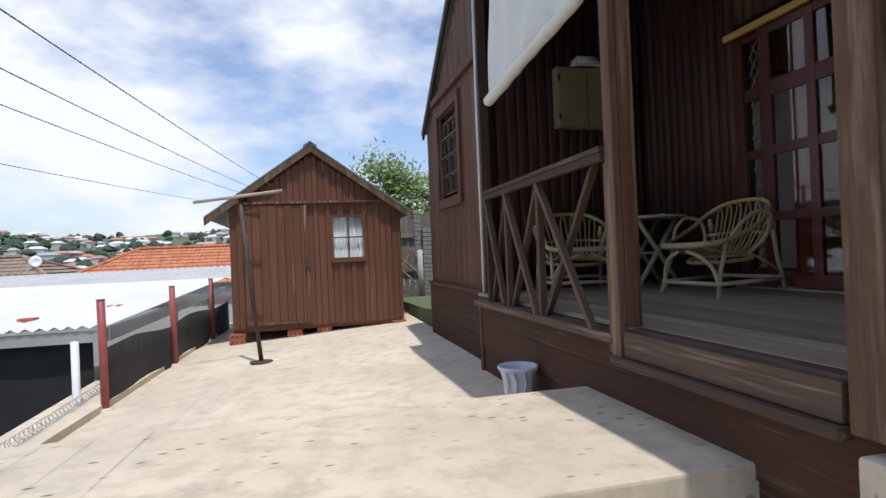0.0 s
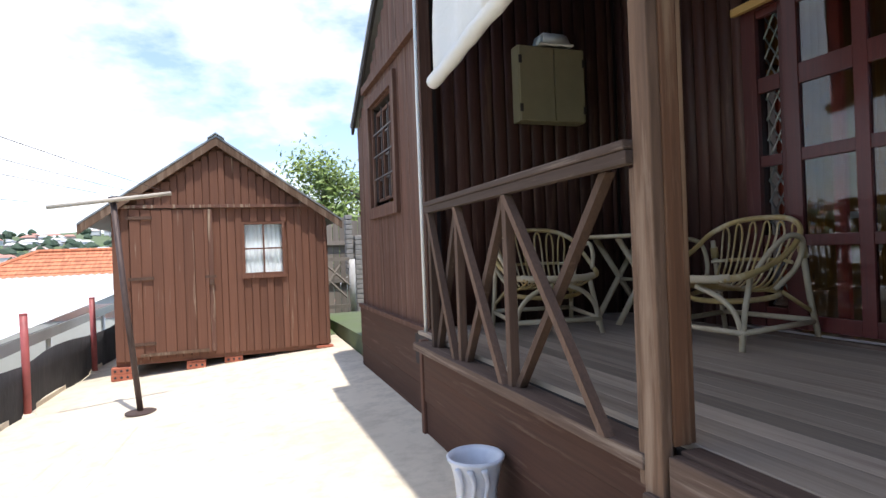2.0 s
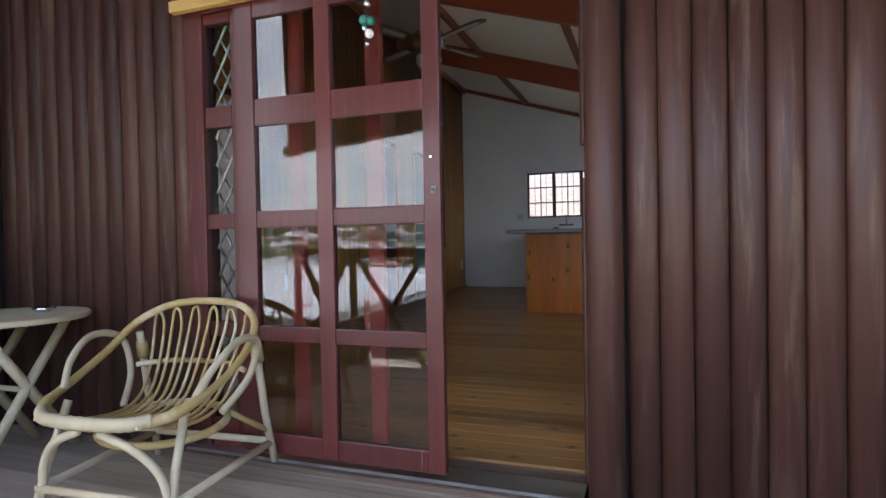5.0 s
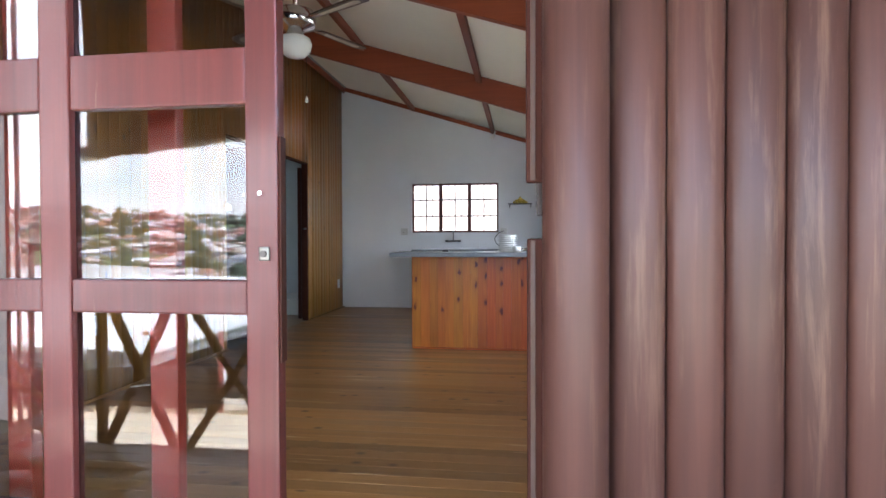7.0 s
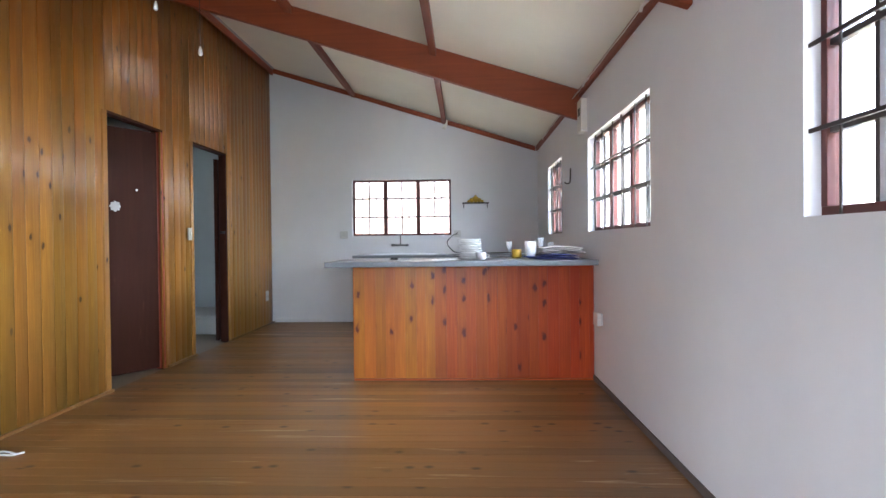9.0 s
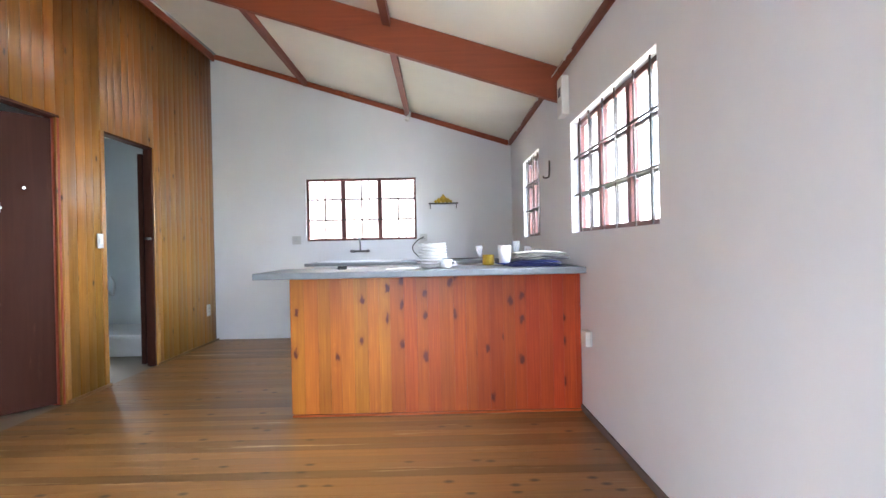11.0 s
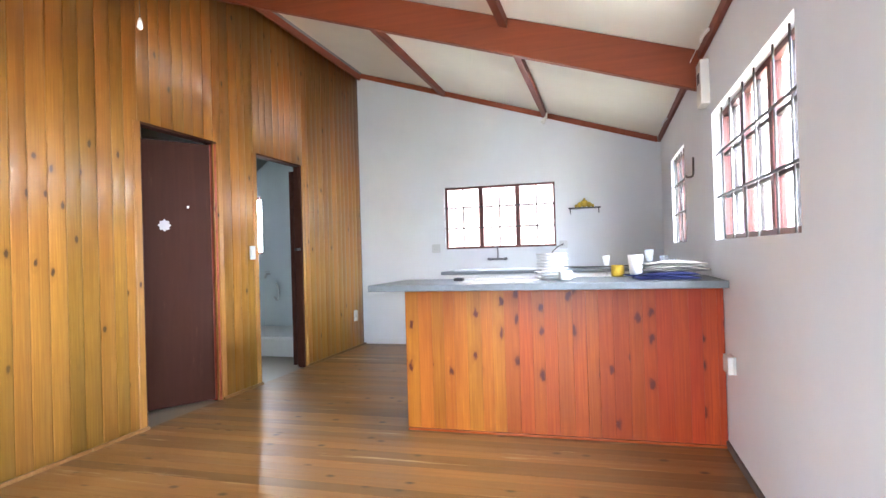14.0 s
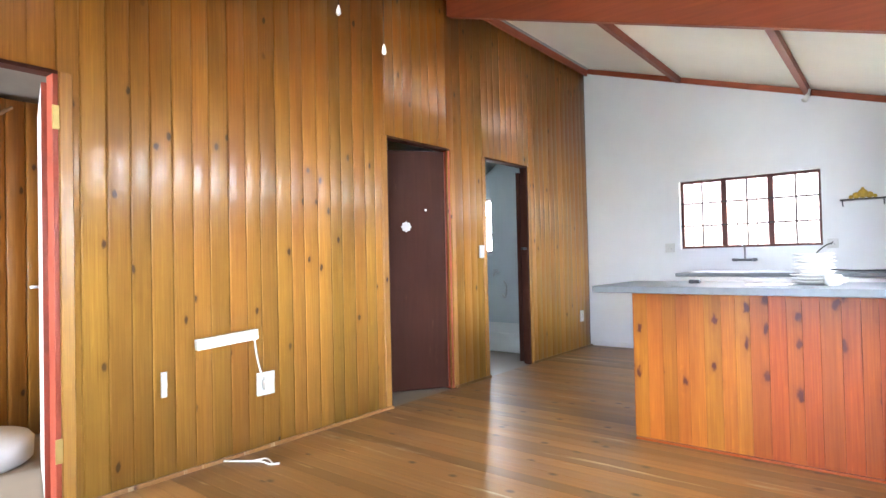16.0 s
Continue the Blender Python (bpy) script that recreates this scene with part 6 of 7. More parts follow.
def folded_cloth(name, place, w, d, layers, mat, label, seed):
    """A cloth folded over and over: soft layers with rounded, uneven edges."""
    t = thing(name, place, label, "cloth")
    rnd = random.Random(seed)
    z = 0.0
    for k in range(layers):
        th = rnd.uniform(0.011, 0.016)
        bm = bmesh.new()
        ww, dd = w * rnd.uniform(0.84, 1.0), d * rnd.uniform(0.84, 1.0)
        ox, oy, turn = rnd.uniform(-0.015, 0.015), rnd.uniform(-0.02, 0.02), rnd.uniform(-0.14, 0.14)
        nx, ny, rings = 18, 12, []
        for top in (0, 1):
            g = []
            for i in range(nx + 1):
                row = []
                for j in range(ny + 1):
                    u, v = i / nx * 2 - 1, j / ny * 2 - 1
                    edge = max(abs(u), abs(v)) ** 8
                    wave = 0.009 * noise.noise(Vector((u * 1.7 + seed, v * 2.1 + k * 0.4, seed)))
                    sag = 0.012 * (u * u) * (k > 0)
                    zz = z + max(0.0, wave) - sag + (th * (1 - 0.5 * edge) if top else th * 0.5 * edge)
                    y, x = u * ww / 2, v * dd / 2 + 0.006 * math.sin(4 * u + k)
                    row.append(bm.verts.new((ox + x * math.cos(turn) - y * math.sin(turn), oy + x * math.sin(turn) + y * math.cos(turn), max(0.001, zz))))
                g.append(row)
            rings.append(g)
        for g in rings:
            for i in range(nx):
                for j in range(ny):
                    bm.faces.new((g[i][j], g[i + 1][j], g[i + 1][j + 1], g[i][j + 1]))
        bmesh.ops.remove_doubles(bm, verts=bm.verts, dist=0.0002)
        part("fold", bm, mat, t, smooth=True)
        z += th + 0.001
    return t


m, n, l, p = material("striped_tea_towel")
tc = n.new("ShaderNodeTexCoord").outputs["Object"]
wv = n.new("ShaderNodeTexWave")
wv.inputs["Scale"].default_value, wv.inputs["Distortion"].default_value = 9.0, 2.5
l.new(scaled(n, l, tc, (0.5, 1.0, 0.3)), wv.inputs["Vector"])
l.new(mixed(n, l, ramped(n, l, wv.outputs["Fac"], 0.72, 0.8), (0.46, 0.44, 0.40), (0.16, 0.15, 0.15)), p.inputs["Base Color"])
p.inputs["Roughness"].default_value = 0.9
M_TOWEL = m
folded_cloth("blue_cloth", (-3.10, -3.29, Z), 0.36, 0.22, 3, plain("dark_blue_cloth", (0.020, 0.028, 0.13), 0.9, mottled=0.3, scale=20), "folded dark blue cloth on the worktop", 1)
folded_cloth("tea_towels", (-3.04, -3.345, Z + 0.042), 0.38, 0.21, 4, M_TOWEL, "heap of striped grey and white tea towels", 4)
cable = thing("appliance_cord", (-0.10, -2.46, 0.90), "black cord hanging from the wall socket", "cord")
part("cord", tube(bmesh.new(), smooth_line([(0.09, -0.04, 0.27), (0.03, 0.02, 0.24), (0.02, 0.09, 0.16), (0.03, 0.05, 0.07), (0.0, -0.1, 0.01), (0.0, -0.8, 0.012)], 6), 0.006, 6), M_BLACK, cable, smooth=True)

# shelf with yellow ornament, switch plates, sockets
shelf = thing("small_wall_shelf", (BX - 0.002, -2.745, 1.56), "narrow black bracket shelf on the kitchen wall", "shelf")
part("shelf_board", boxed(-0.10, 0.0, -0.175, 0.175, 0.0, 0.012, bevel=0.002), M_BLACK, shelf)
for s in (-1, 1):
    part("bracket", tube(bmesh.new(), smooth_line([(-0.09, 0.155 * s, 0.0), (-0.06, 0.155 * s, -0.035), (-0.002, 0.155 * s, -0.05)], 4), 0.005, 6), M_BLACK, shelf)
orn = thing("yellow_ornament", (BX - 0.05, -2.745, 1.572), "yellow fruit-shaped ceramic ornament", "ornament")
m_y = plain("yellow_ceramic", (0.55, 0.36, 0.03), 0.35, mottled=0.5, scale=30)
for dy, dz, r_ in ((0, 0.045, 0.042), (0.05, 0.03, 0.03), (-0.05, 0.03, 0.03), (0.09, 0.018, 0.018), (-0.09, 0.018, 0.018), (0, 0.09, 0.014)):
    bm = bmesh.new()
    bmesh.ops.create_uvsphere(bm, u_segments=12, v_segments=8, radius=r_)
    bmesh.ops.scale(bm, vec=(0.5, 1, 1), verts=bm.verts)
    bmesh.ops.translate(bm, verts=bm.verts, vec=(0, dy, dz))
    part("fruit", bm, m_y, orn, smooth=True)


M_PLATE = plain("grey_white_switch_plastic", (0.60, 0.60, 0.59), 0.45, mottled=0.08)


def wall_plate(name, m, w, h, label, holes=0):
    t = thing(name, label=label, category="socket" if holes else "switch")
    t.matrix_basis = m
    part("plate", boxed(-w / 2, w / 2, -0.012, 0, -h / 2, h / 2, bevel=0.004), M_PLATE, t)
    if holes:
        for dx, dz in ((-0.012, -0.01), (0.012, -0.01), (0, 0.014)):
            part("pin_hole", tube(bmesh.new(), [(dx, -0.0122, dz), (dx, -0.0135, dz)], 0.004, 8), M_BLACK, t)
    else:
        part("rocker", boxed(-0.012, 0.012, -0.019, -0.0125, -0.02, 0.02, bevel=0.003), M_PLASTIC, t)
    return t


wall_plate("light_switch", pose(-2.345, PY - 0.018, 1.155), 0.07, 0.115, "white light switch on the pine wall")
wall_plate("wall_socket", pose(-0.30, PY - 0.018, 0.385), 0.085, 0.13, "white wall socket low on the pine wall", 1)
sk = wall_plate("wall_socket", pose(-4.615, PY - 0.020, 0.385), 0.12, 0.135, "square white wall socket with a plug", 1)
part("plug", boxed(-0.03, 0.025, -0.05, -0.014, -0.03, 0.025, bevel=0.008), M_PLASTIC, sk)
wall_plate("light_switch", pose(-5.21, PY - 0.018, 0.485), 0.03, 0.13, "slim white wall bracket on the pine wall")
wall_plate("wall_socket", pose(BX - 0.002, -0.985, 1.165, 0, 0, -90), 0.105, 0.10, "white double socket by the window", 1)
wall_plate("wall_socket", pose(BX - 0.002, -2.50, 1.165, 0, 0, -90), 0.09, 0.09, "white socket beside the sink window", 1)
ws = wall_plate("wall_socket", pose(-3.40, RY + 0.002, 0.49, 0, 0, 180), 0.12, 0.09, "white surface socket box beside the counter", 1)
part("back_box", boxed(-0.06, 0.06, -0.04, -0.0122, -0.045, 0.045, bevel=0.005), M_PLASTIC, ws)
strip = thing("extension_strip", (-4.86, PY - 0.02, 0.675), "white multi-socket strip screwed to the pine wall", "extension strip")
part("strip_body", boxed(-0.185, 0.185, -0.035, 0, -0.030, 0.030, bevel=0.006), M_PLASTIC, strip)
for k in range(5):
    part("outlet", tube(bmesh.new(), [(-0.14 + 0.07 * k, -0.0352, 0), (-0.14 + 0.07 * k, -0.0365, 0)], 0.018, 14), M_WHITE, strip)
strip.rotation_euler = (0, radians(-3), 0)
part("lead", tube(bmesh.new(), smooth_line([(0.17, -0.012, -0.03), (0.175, -0.015, -0.12), (0.20, -0.016, -0.24), (0.225, -0.04, -0.285)], 5), 0.006, 6), M_PLASTIC, strip, smooth=True)
fl = thing("loose_cable", (-4.79, -0.20, 0.0), "white loose cable lying on the floor", "cable")
part("cable", tube(bmesh.new(), smooth_line([(-0.10, 0.16, 0.006), (-0.04, 0.06, 0.008), (0.02, -0.02, 0.006), (0.02, -0.10, 0.007), (0.06, -0.13, 0.006)], 6), 0.006, 6), M_PLASTIC, fl, smooth=True)
part("cable", tube(bmesh.new(), smooth_line([(-0.02, 0.03, 0.007), (0.05, -0.02, 0.013), (0.03, -0.12, 0.007)], 6), 0.005, 6), M_PLASTIC, fl, smooth=True)

# meter box, hook, ceiling clips on the side wall
db = thing("meter_box", (-2.93, RY + 0.002, 2.055), "small cream electricity box on the white wall", "electricity box")
part("case", boxed(-0.075, 0.075, 0, 0.05, -0.13, 0.13, bevel=0.005), M_PLASTIC, db)
part("display", boxed(-0.035, 0.035, 0.0505, 0.053, 0.0, 0.06), M_BLACK, db)
hook = thing("wall_hook", (-2.32, RY + 0.002, 1.63), "small grey metal hook on the white wall", "hook")
part("stem", tube(bmesh.new(), smooth_line([(0, 0.006, 0.085), (0, 0.008, 0.0), (0.0, 0.014, -0.045), (0.0, 0.050, -0.050), (0.0, 0.056, -0.035)], 4), 0.0065, 6), M_BAR, hook, smooth=True)
for x in (-1.0, -2.2, -3.2, -4.6):
    c = thing("curtain_bracket", (x, RY + 0.03, 2.265), "small white bracket under the ceiling trim", "bracket", "white ceiling brackets")
    part("arm", tube(bmesh.new(), [(0, 0, 0.02), (0.0, 0.04, -0.02), (0.01, 0.045, -0.045)], 0.010, 6), M_PLASTIC, c, smooth=True)
wire = thing("curtain_wire", (-2.8, RY + 0.075, 2.232), "thin pale wire strung between the white brackets", "wire")
part("strand", tube(bmesh.new(), [(-1.8 + 0.3 * k, 0, -0.006 * math.sin(k * 1.57) ** 2) for k in range(13)], 0.003, 5), M_PLASTIC, wire, smooth=True)
sp = thing("ceiling_spot", (-0.35, -2.39, ceiling_z(-2.39) - 0.076), "small white spotlight on the ceiling batten", "spotlight")
part("stem", tube(bmesh.new(), [(0, 0, 0), (-0.02, 0.01, -0.06)], 0.010, 8), M_PLASTIC, sp, smooth=True)
part("head", tube(bmesh.new(), [(-0.02, 0.01, -0.05), (-0.06, 0.04, -0.11)], [0.016, 0.026], 10), M_PLASTIC, sp, smooth=True)

# ---- ceiling fan ----
fan = thing("ceiling_fan", (-5.10, -1.36, 2.25), "brown ceiling fan with a white glass globe and pull cords", "ceiling fan")
m_globe = plain("opal_glass", (0.80, 0.79, 0.74), 0.15, mottled=0.03, coat=0.3)
part("globe", lathe(bmesh.new(), [(0.02, -0.075), (0.06, -0.065), (0.095, -0.03), (0.105, 0.01), (0.095, 0.045), (0.07, 0.06)], 28), m_globe, fan, "white opal glass globe", True)
part("motor", lathe(bmesh.new(), [(0.05, 0.06), (0.06, 0.10), (0.12, 0.12), (0.135, 0.16), (0.125, 0.21), (0.05, 0.23)], 28), M_CHROME, fan, smooth=True)
part("down_rod", tube(bmesh.new(), [(0, 0, 0.23), (0, 0, ceiling_z(-1.36) - 2.25 - 0.01)], 0.014, 10), M_CHROME, fan, smooth=True)
part("canopy", lathe(bmesh.new(), [(0.02, ceiling_z(-1.36) - 2.36), (0.06, ceiling_z(-1.36) - 2.32), (0.065, ceiling_z(-1.36) - 2.26)], 20), M_CHROME, fan, smooth=True)
M_BLADE = wood("dark_fan_blade", (0.09, 0.045, 0.025), (0.05, 0.025, 0.015), (2, 20, 20), 0.45, 0.1)
for k in range(4):
    a = radians(-28 + 90 * k)
    r_ = Matrix.Rotation(a, 4, "Z") @ Matrix.Rotation(radians(11), 4, "X")
    bm = bmesh.new()
    pts = [(0.19, -0.045), (0.45, -0.062), (0.58, -0.060), (0.61, -0.03), (0.61, 0.03), (0.58, 0.060), (0.45, 0.062), (0.19, 0.045)]
    prism(bm, pts, "z", -0.004, 0.004)
    bmesh.ops.transform(bm, matrix=Matrix.Translation((0, 0, 0.15)) @ r_, verts=bm.verts)
    bl = part("blade", bm, M_BLADE, fan)
    bm = prism(bmesh.new(), [(0.24, -0.022), (0.54, -0.030), (0.56, 0), (0.54, 0.030), (0.24, 0.022)], "z", -0.007, -0.0045)
    bmesh.ops.transform(bm, matrix=Matrix.Translation((0, 0, 0.15)) @ r_, verts=bm.verts)
    part("cane_inlay", bm, plain("pale_cane_inlay", (0.45, 0.40, 0.32), 0.6), bl)
    bm = boxed(0.10, 0.24, -0.02, 0.02, -0.008, 0.0)
    bmesh.ops.transform(bm, matrix=Matrix.Translation((0, 0, 0.15)) @ r_, verts=bm.verts)
    part("blade_iron", bm, M_CHROME, bl)
for x, y, z in ((0.19, 0.0, -0.30), (0.08, 0.15, -0.13)):
    c = part("pull_cord", tube(bmesh.new(), [(x * 0.5, y, 0.08), (x, y, -0.02), (x, y, z + 0.03)], 0.0018, 5), M_BAR, fan)
    part("pull_knob", lathe(bmesh.new(), [(0.003, 0.035), (0.008, 0.02), (0.011, 0.0), (0.006, -0.008)], 10, (x, y, z)), M_WHITE, c, smooth=True)

# ---- inner doors ----


def door_leaf(name, hinge, width, height, turn, mat, label, edge=None):
    d = thing(name, (*hinge, 0.012), label, "door", kind="structure", turn=turn)
    part("leaf", boxed(-width, 0, -0.02, 0.02, 0, height, bevel=0.004), mat, d)
    part("hinge_edge", boxed(0.001, 0.008, -0.02, 0.02, 0, height), edge or M_JAMB_RED, d)
    return d


d1 = door_leaf("door_2", (D1[1] - 0.022, PY + 0.05), 0.73, 2.00, -34, M_LEAF, "dark brown flush door standing ajar")
part("handle_plate", boxed(-0.70, -0.665, -0.026, -0.0205, 0.86, 1.04, bevel=0.003), M_STEEL, d1)
part("handle", tube(bmesh.new(), smooth_line([(-0.683, -0.026, 0.97), (-0.683, -0.055, 0.97), (-0.66, -0.062, 0.968), (-0.60, -0.062, 0.965)], 4), 0.008, 8), M_STEEL, d1, smooth=True)
bm = bmesh.new()
prism(bm, [(0.040 * (1 + 0.12 * math.cos(8 * a)) * math.cos(a), 0.040 * (1 + 0.12 * math.cos(8 * a)) * math.sin(a)) for a in [2 * math.pi * k / 48 for k in range(48)]], "y", -0.0245, -0.0205)
bmesh.ops.translate(bm, verts=bm.verts, vec=(-0.34, 0, 1.36))
part("flower_sticker", bm, M_URN, d1)
part("knob", tube(bmesh.new(), [(-0.17, -0.0205, 1.50), (-0.17, -0.028, 1.50)], 0.009, 8), M_STEEL, d1)
door_leaf("door_3", (D2[1] + 0.02, PY + 0.125), 0.74, 1.97, -168, M_LEAF, "dark brown bathroom door folded back", M_LEAF)
d3 = door_leaf("door_1", (D0[1] - 0.02, PY + 0.085), 0.74, 1.94, -104.6, plain("pale_grey_door_paint", (0.55, 0.47, 0.46), 0.5, mottled=0.2, scale=5), "pale painted bedroom door standing open")
part("handle", tube(bmesh.new(), [(-0.68, -0.022, 0.98), (-0.68, -0.055, 0.98), (-0.60, -0.055, 0.98)], 0.008, 8), M_STEEL, d3)
bolt = thing("door_bolt", (D2[1] - 0.055, PY + 0.02, 1.185), "black sliding bolt on the bathroom door edge", "bolt")
part("bolt_bar", boxed(-0.05, 0.03, -0.012, 0.012, -0.012, 0.012, bevel=0.003), M_BLACK, bolt)
for q, (a, b), top, mm in ((1, D0, 1.99, M_JAMB_RED), (2, D1, 2.03, M_JAMB_RED), (3, D2, 2.03, M_LEAF)):
    fr = thing("door_frame", (0, 0, 0), "painted timber door frame in the pine wall", "door frame", "inner door frames", kind="structure")
    part("jamb", boxed(b - 0.022, b, PY - 0.004, PY + 0.075, 0, top, bevel=0.003), mm, fr)
    part("jamb", boxed(a, a + 0.014, PY - 0.002, PY + 0.075, 0, top, bevel=0.003), M_LEAF, fr)
    part("head", boxed(a, b, PY - 0.006, PY + 0.075, top - 0.012, top + 0.006, bevel=0.003), M_LEAF, fr)
    if q == 1:
        for z in (0.27, 1.78):
            part("hinge", boxed(b - 0.026, b + 0.004, PY - 0.010, PY - 0.0045, z - 0.055, z + 0.055, bevel=0.002), plain("brass_hinge", (0.55, 0.42, 0.16), 0.35, 0.9), fr)
# bedroom seen through the far doorway
bm = boxed(-5.15, -5.10, PY + 0.075, 2.0, 0, 2.42)
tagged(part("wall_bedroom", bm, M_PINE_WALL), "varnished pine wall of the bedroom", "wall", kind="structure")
bm = boxed(-3.9, -2.63, 1.4, 1.45, 0, 2.42)
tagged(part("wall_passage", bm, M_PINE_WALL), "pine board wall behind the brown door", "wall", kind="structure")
drum = thing("round_pouffe", (-5.80, 1.12, -0.01), "round white pouffe with a black flower print", "pouffe")
part("cushion", lathe(bmesh.new(), [(0.31, 0.0), (0.335, 0.02), (0.34, 0.12), (0.32, 0.145), (0.02, 0.15)], 32), plain("white_vinyl", (0.62, 0.64, 0.65), 0.4), drum, smooth=True)
for a in range(5):
    bm = bmesh.new()
    prism(bm, [(0.05 * math.cos(t_) + 0.07, 0.02 * math.sin(t_)) for t_ in [k * 0.52 for k in range(12)]], "z", 0.144, 0.154)
    bmesh.ops.rotate(bm, verts=bm.verts, cent=(0, 0, 0), matrix=Matrix.Rotation(a * 1.256, 3, "Z"))
    part("petal", bm, M_BLACK, drum)
rope = thing("hanging_rope", (-5.86, 0.35, 1.62), "brown twisted cord hanging in the bedroom doorway", "cord")
part("cord", tube(bmesh.new(), smooth_line([(-0.25, 0, 0.30), (-0.2, 0, 0.05), (-0.05, 0, 0.12), (0.12, 0, 0.26)], 6), 0.009, 6), wood("brown_rope", (0.22, 0.12, 0.05), (0.12, 0.06, 0.03), (40, 40, 40), 0.9, 0.1), rope, smooth=True)
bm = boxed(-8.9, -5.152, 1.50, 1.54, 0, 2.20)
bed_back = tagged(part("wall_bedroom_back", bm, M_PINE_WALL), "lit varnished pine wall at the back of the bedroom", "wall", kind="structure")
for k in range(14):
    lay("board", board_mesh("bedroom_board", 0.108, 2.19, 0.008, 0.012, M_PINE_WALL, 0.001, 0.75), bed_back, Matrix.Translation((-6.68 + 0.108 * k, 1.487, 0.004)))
# bathroom
bath = thing("bathtub", (-0.93, 0.95, -0.01), "low white bath against the bathroom wall", "bathtub")
part("panel", boxed(0.0, 0.90, -0.85, 0.95, 0.0, 0.19, bevel=0.01), M_WHITE, bath)
part("rim", boxed(-0.02, 0.91, -0.86, 0.96, 0.19, 0.225, bevel=0.012), M_WHITE, bath)
bt = thing("bath_tap", (BX - 0.018, 1.32, 0.90), "old chrome bath tap on the wall", "tap")
part("body", tube(bmesh.new(), smooth_line([(0, 0, 0), (-0.08, 0, 0.0), (-0.11, 0, -0.05)], 4), 0.014, 8), M_STEEL, bt, smooth=True)
part("handle", boxed(-0.065, -0.05, -0.035, 0.035, 0.025, 0.04, bevel=0.004), M_STEEL, bt)
part("hose", tube(bmesh.new(), smooth_line([(-0.02, -0.10, -0.12), (-0.05, -0.16, -0.2), (-0.05, -0.14, -0.34), (-0.03, -0.08, -0.30)], 5), 0.012, 8), M_STEEL, bt, smooth=True)
window_light("window_light_bath", (BX + 0.30, 1.61, 1.55), (-1, -0.2, -0.1), 0.36, 0.7, 0.55)

# ---- skirting ----
M_SKIRT = plain("dull_grey_brown_skirting", (0.13, 0.10, 0.092), 0.7, mottled=0.25, scale=9)
for nm, a in (("baseboard_side", (DX + 0.15, BX - 0.03, RY + 0.001, RY + 0.014, 0.0, 0.038)), ("baseboard_end", (BX - 0.016, BX - 0.001, -1.70, PY - 0.03, 0.0, 0.05)), ("baseboard_pine", (DX + 0.15, D0[0], PY - 0.030, PY - 0.017, 0.0, 0.022)), ("baseboard_pine", (D0[1], D1[0], PY - 0.030, PY - 0.017, 0.0, 0.022)), ("baseboard_pine", (D1[1], D2[0], PY - 0.030, PY - 0.017, 0.0, 0.022)), ("baseboard_pine", (D2[1], BX - 0.03, PY - 0.030, PY - 0.017, 0.0, 0.022))):
    tagged(part(nm, boxed(*a, bevel=0.003), M_WALL if nm == "baseboard_end" else (M_FLOOR if nm == "baseboard_pine" else M_SKIRT)), "thin timber skirting strip along the floor", "baseboard", kind="structure")

# ---- boards of walls and floors ----
# pine partition
x, k = DX + 0.10, 0
WIDTHS = (0.108, 0.092, 0.115, 0.100, 0.122, 0.096, 0.110, 0.088)
while x < BX - 0.03:
    w = min(WIDTHS[(k * 5 + k // 3) % 8], BX - 0.03 - x)
    mid = x + w / 2
    hole = [(a, b, t) for (a, b), t in ((D0, 1.99), (D1, 2.03), (D2, 2.03)) if a < mid < b]
    z0 = hole[0][2] + 0.006 if hole else 0.0
    if w > 0.03:
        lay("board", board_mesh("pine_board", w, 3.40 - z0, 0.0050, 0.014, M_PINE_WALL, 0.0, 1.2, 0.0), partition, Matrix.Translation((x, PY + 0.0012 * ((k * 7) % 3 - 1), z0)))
    x, k = x + w, k + 1
# narrow fillets so that the boards end at the door openings
for a, b, t in ((*D0, 1.99), (*D1, 2.03), (*D2, 2.03)):
    for e, s in ((a, -1), (b, 1)):
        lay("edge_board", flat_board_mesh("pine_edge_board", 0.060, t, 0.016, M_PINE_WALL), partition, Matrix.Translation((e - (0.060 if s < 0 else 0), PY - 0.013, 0)))

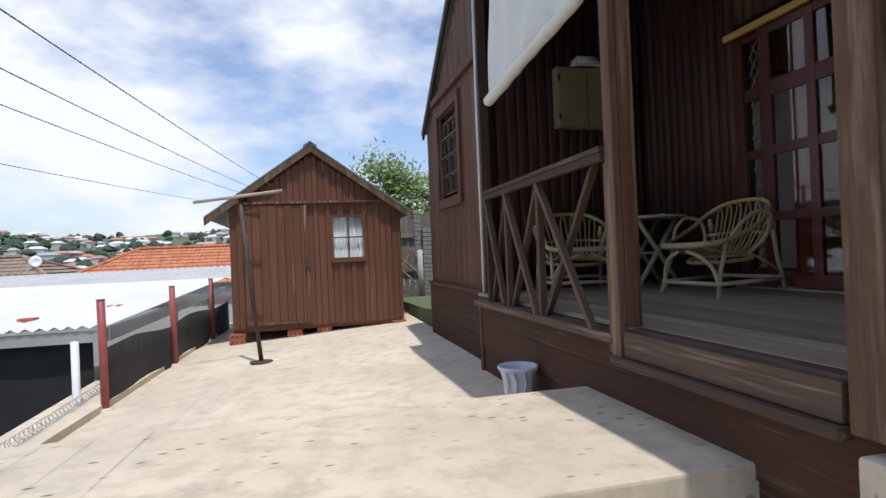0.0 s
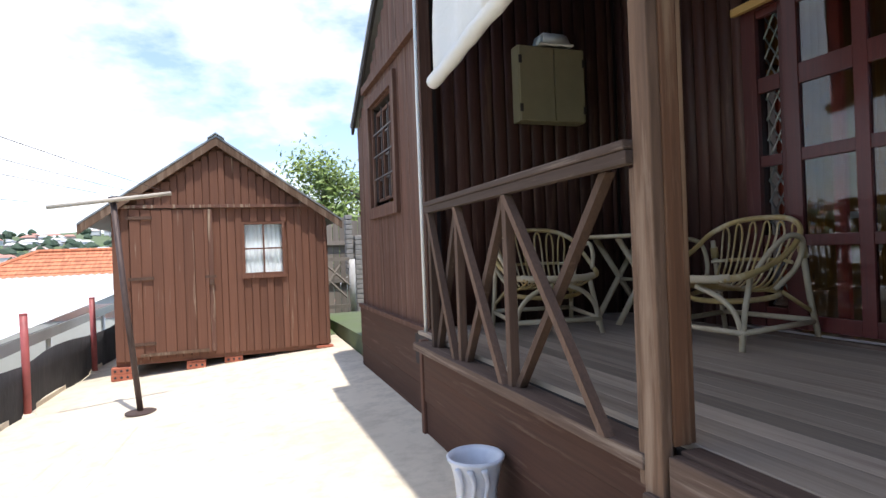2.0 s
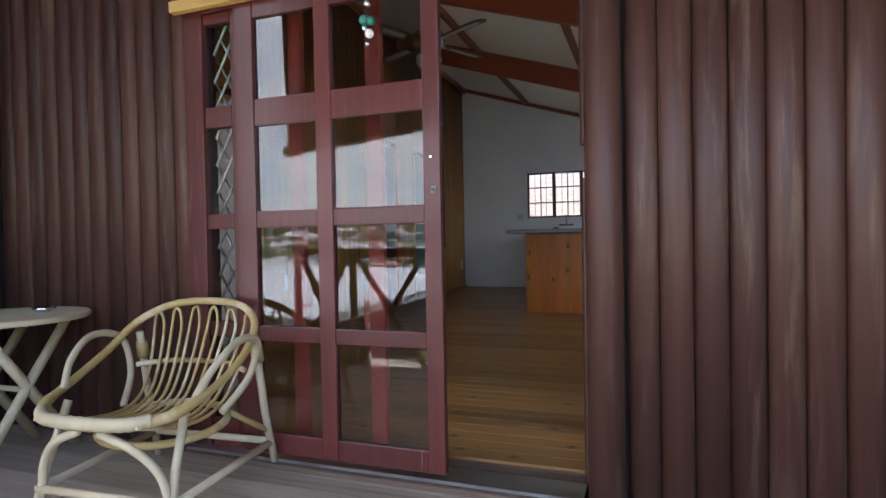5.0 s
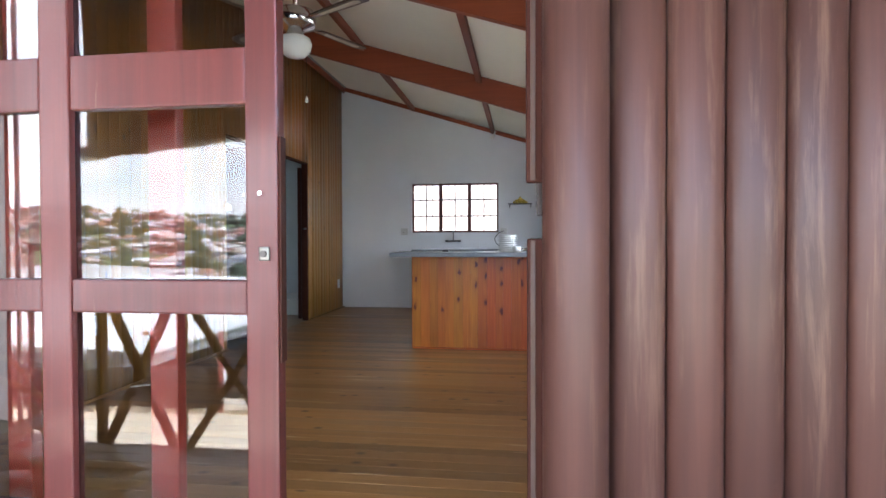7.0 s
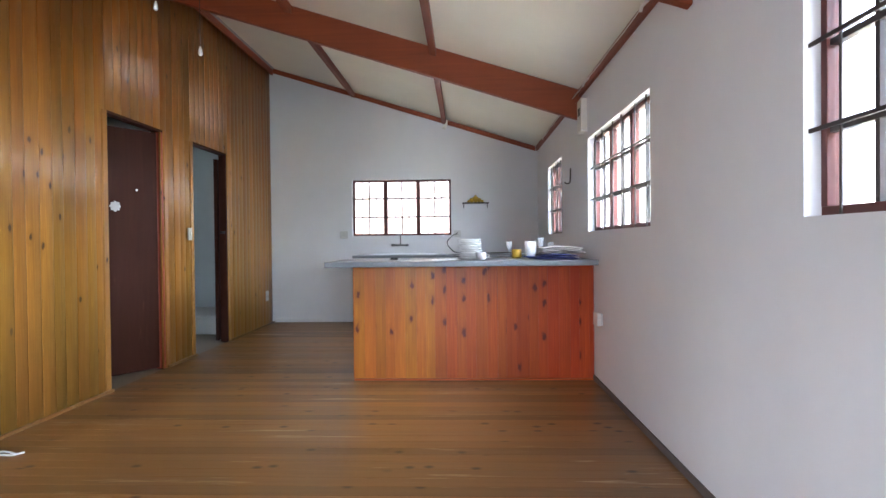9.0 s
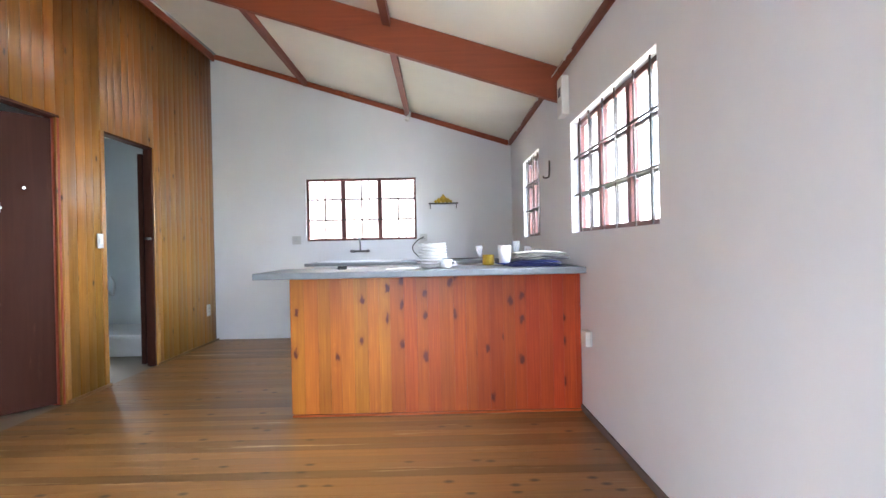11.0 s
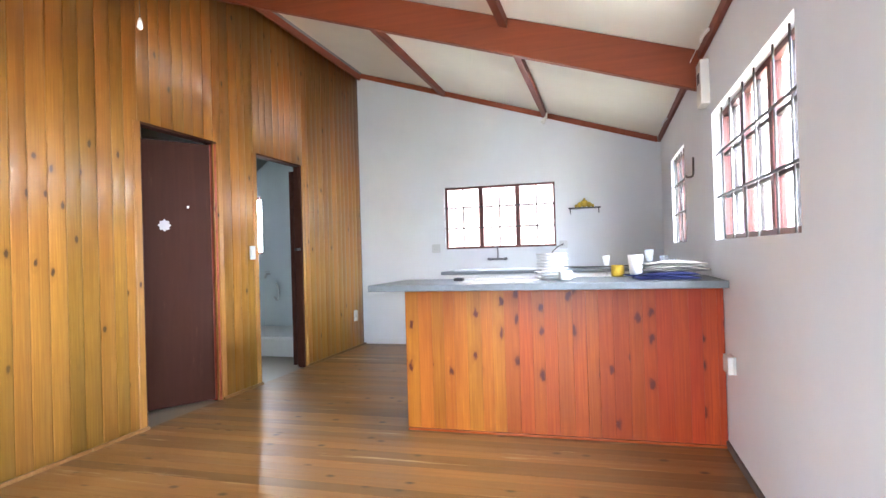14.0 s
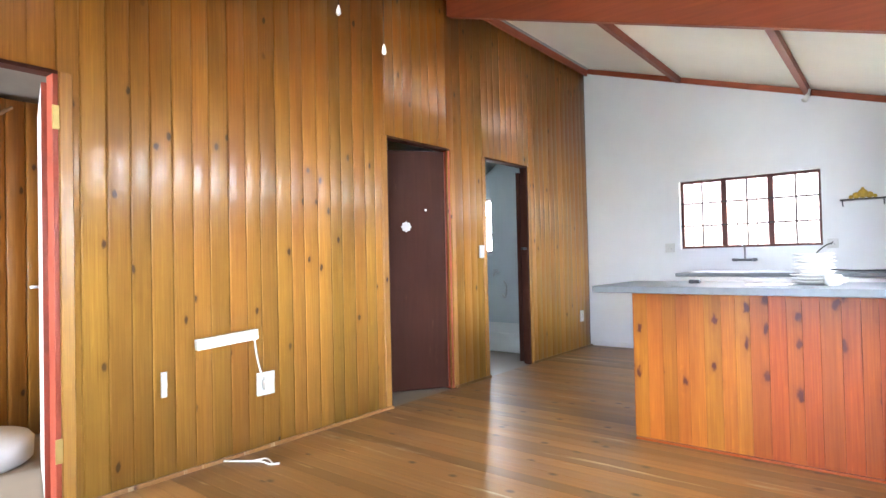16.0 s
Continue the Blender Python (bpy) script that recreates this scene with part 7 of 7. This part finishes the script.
# log siding of the veranda
PITCH = 0.0985
y = -2.925
while y > -5.3:
    lay("log", board_mesh("veranda_log", PITCH, 2.1, 0.017, 0.018, M_LOG), wall_front, pose(DX - 0.004, y - 0.0, -0.03, 0, 0, -90))
    y -= PITCH
y = PY - 0.01
while y > -1.20 + PITCH * 0.4:
    w = min(PITCH, y + 1.20)
    lay("log", board_mesh("veranda_log", w, 2.9, 0.017, 0.018, M_LOG), wall_front, pose(DX - 0.004, y, -0.03, 0, 0, -90))
    y -= PITCH
y = -1.20
while y > -2.84:
    w = min(PITCH, y + 2.84)
    if w > 0.03:
        lay("log", board_mesh("veranda_log", w, 0.9, 0.017, 0.018, M_LOG), wall_front, pose(DX - 0.004, y, 1.875, 0, 0, -90))
    y -= PITCH
x = FX + 0.06
while x < DX - 0.03:
    w = min(PITCH, DX - 0.02 - x)
    lay("log", board_mesh("wing_log", w, 2.9, 0.009, 0.018, M_LOG), wall_wing, Matrix.Translation((x, PY - 0.005, -0.03)))
    x += PITCH
# gable wall boards
y = 2.05
k = 0
while y > -0.06:
    w = min(0.112, y + 0.06)
    top = gable_z(y) - 0.01
    spans = [(-0.02, 1.985), (2.045, top)] if top > 2.1 else [(-0.02, min(top, 1.985))]
    if HW[0] < y - w / 2 < HW[1]:
        spans = [(-0.02, HW[2] - 0.0), (HW[3], 1.985)] + [q for q in spans if q[0] > 2]
    for z0, z1 in spans:
        if z1 - z0 > 0.03 and w > 0.03:
            lay("board", flat_board_mesh("gable_board", w, z1 - z0, 0.020, M_FACADE, 0.003), wall_facade, pose(FX - 0.002 - 0.002 * (k % 2), y, z0, 0, 0, -90))
    y, k = y - w, k + 1
# deck and floor boards
x = -9.158
while x < DX - 0.11:
    ob = lay("deck_board", flat_board_mesh("deck_plank", 0.098, 5.3, 0.024, M_DECK, 0.0008), floor_porch, pose(x, -5.38, FLOOR_PORCH, -90, 0, 0))
    x += 0.0985
x = DX + 0.16
while x < BX - 0.01:
    w = min(0.092, BX - 0.002 - x)
    lay("floor_board", flat_board_mesh("floor_plank", w, 3.55, 0.021, M_FLOOR, 0.0012), floor_room, pose(x, RY + 0.004, 0, -90, 0, 0))
    x += 0.0922
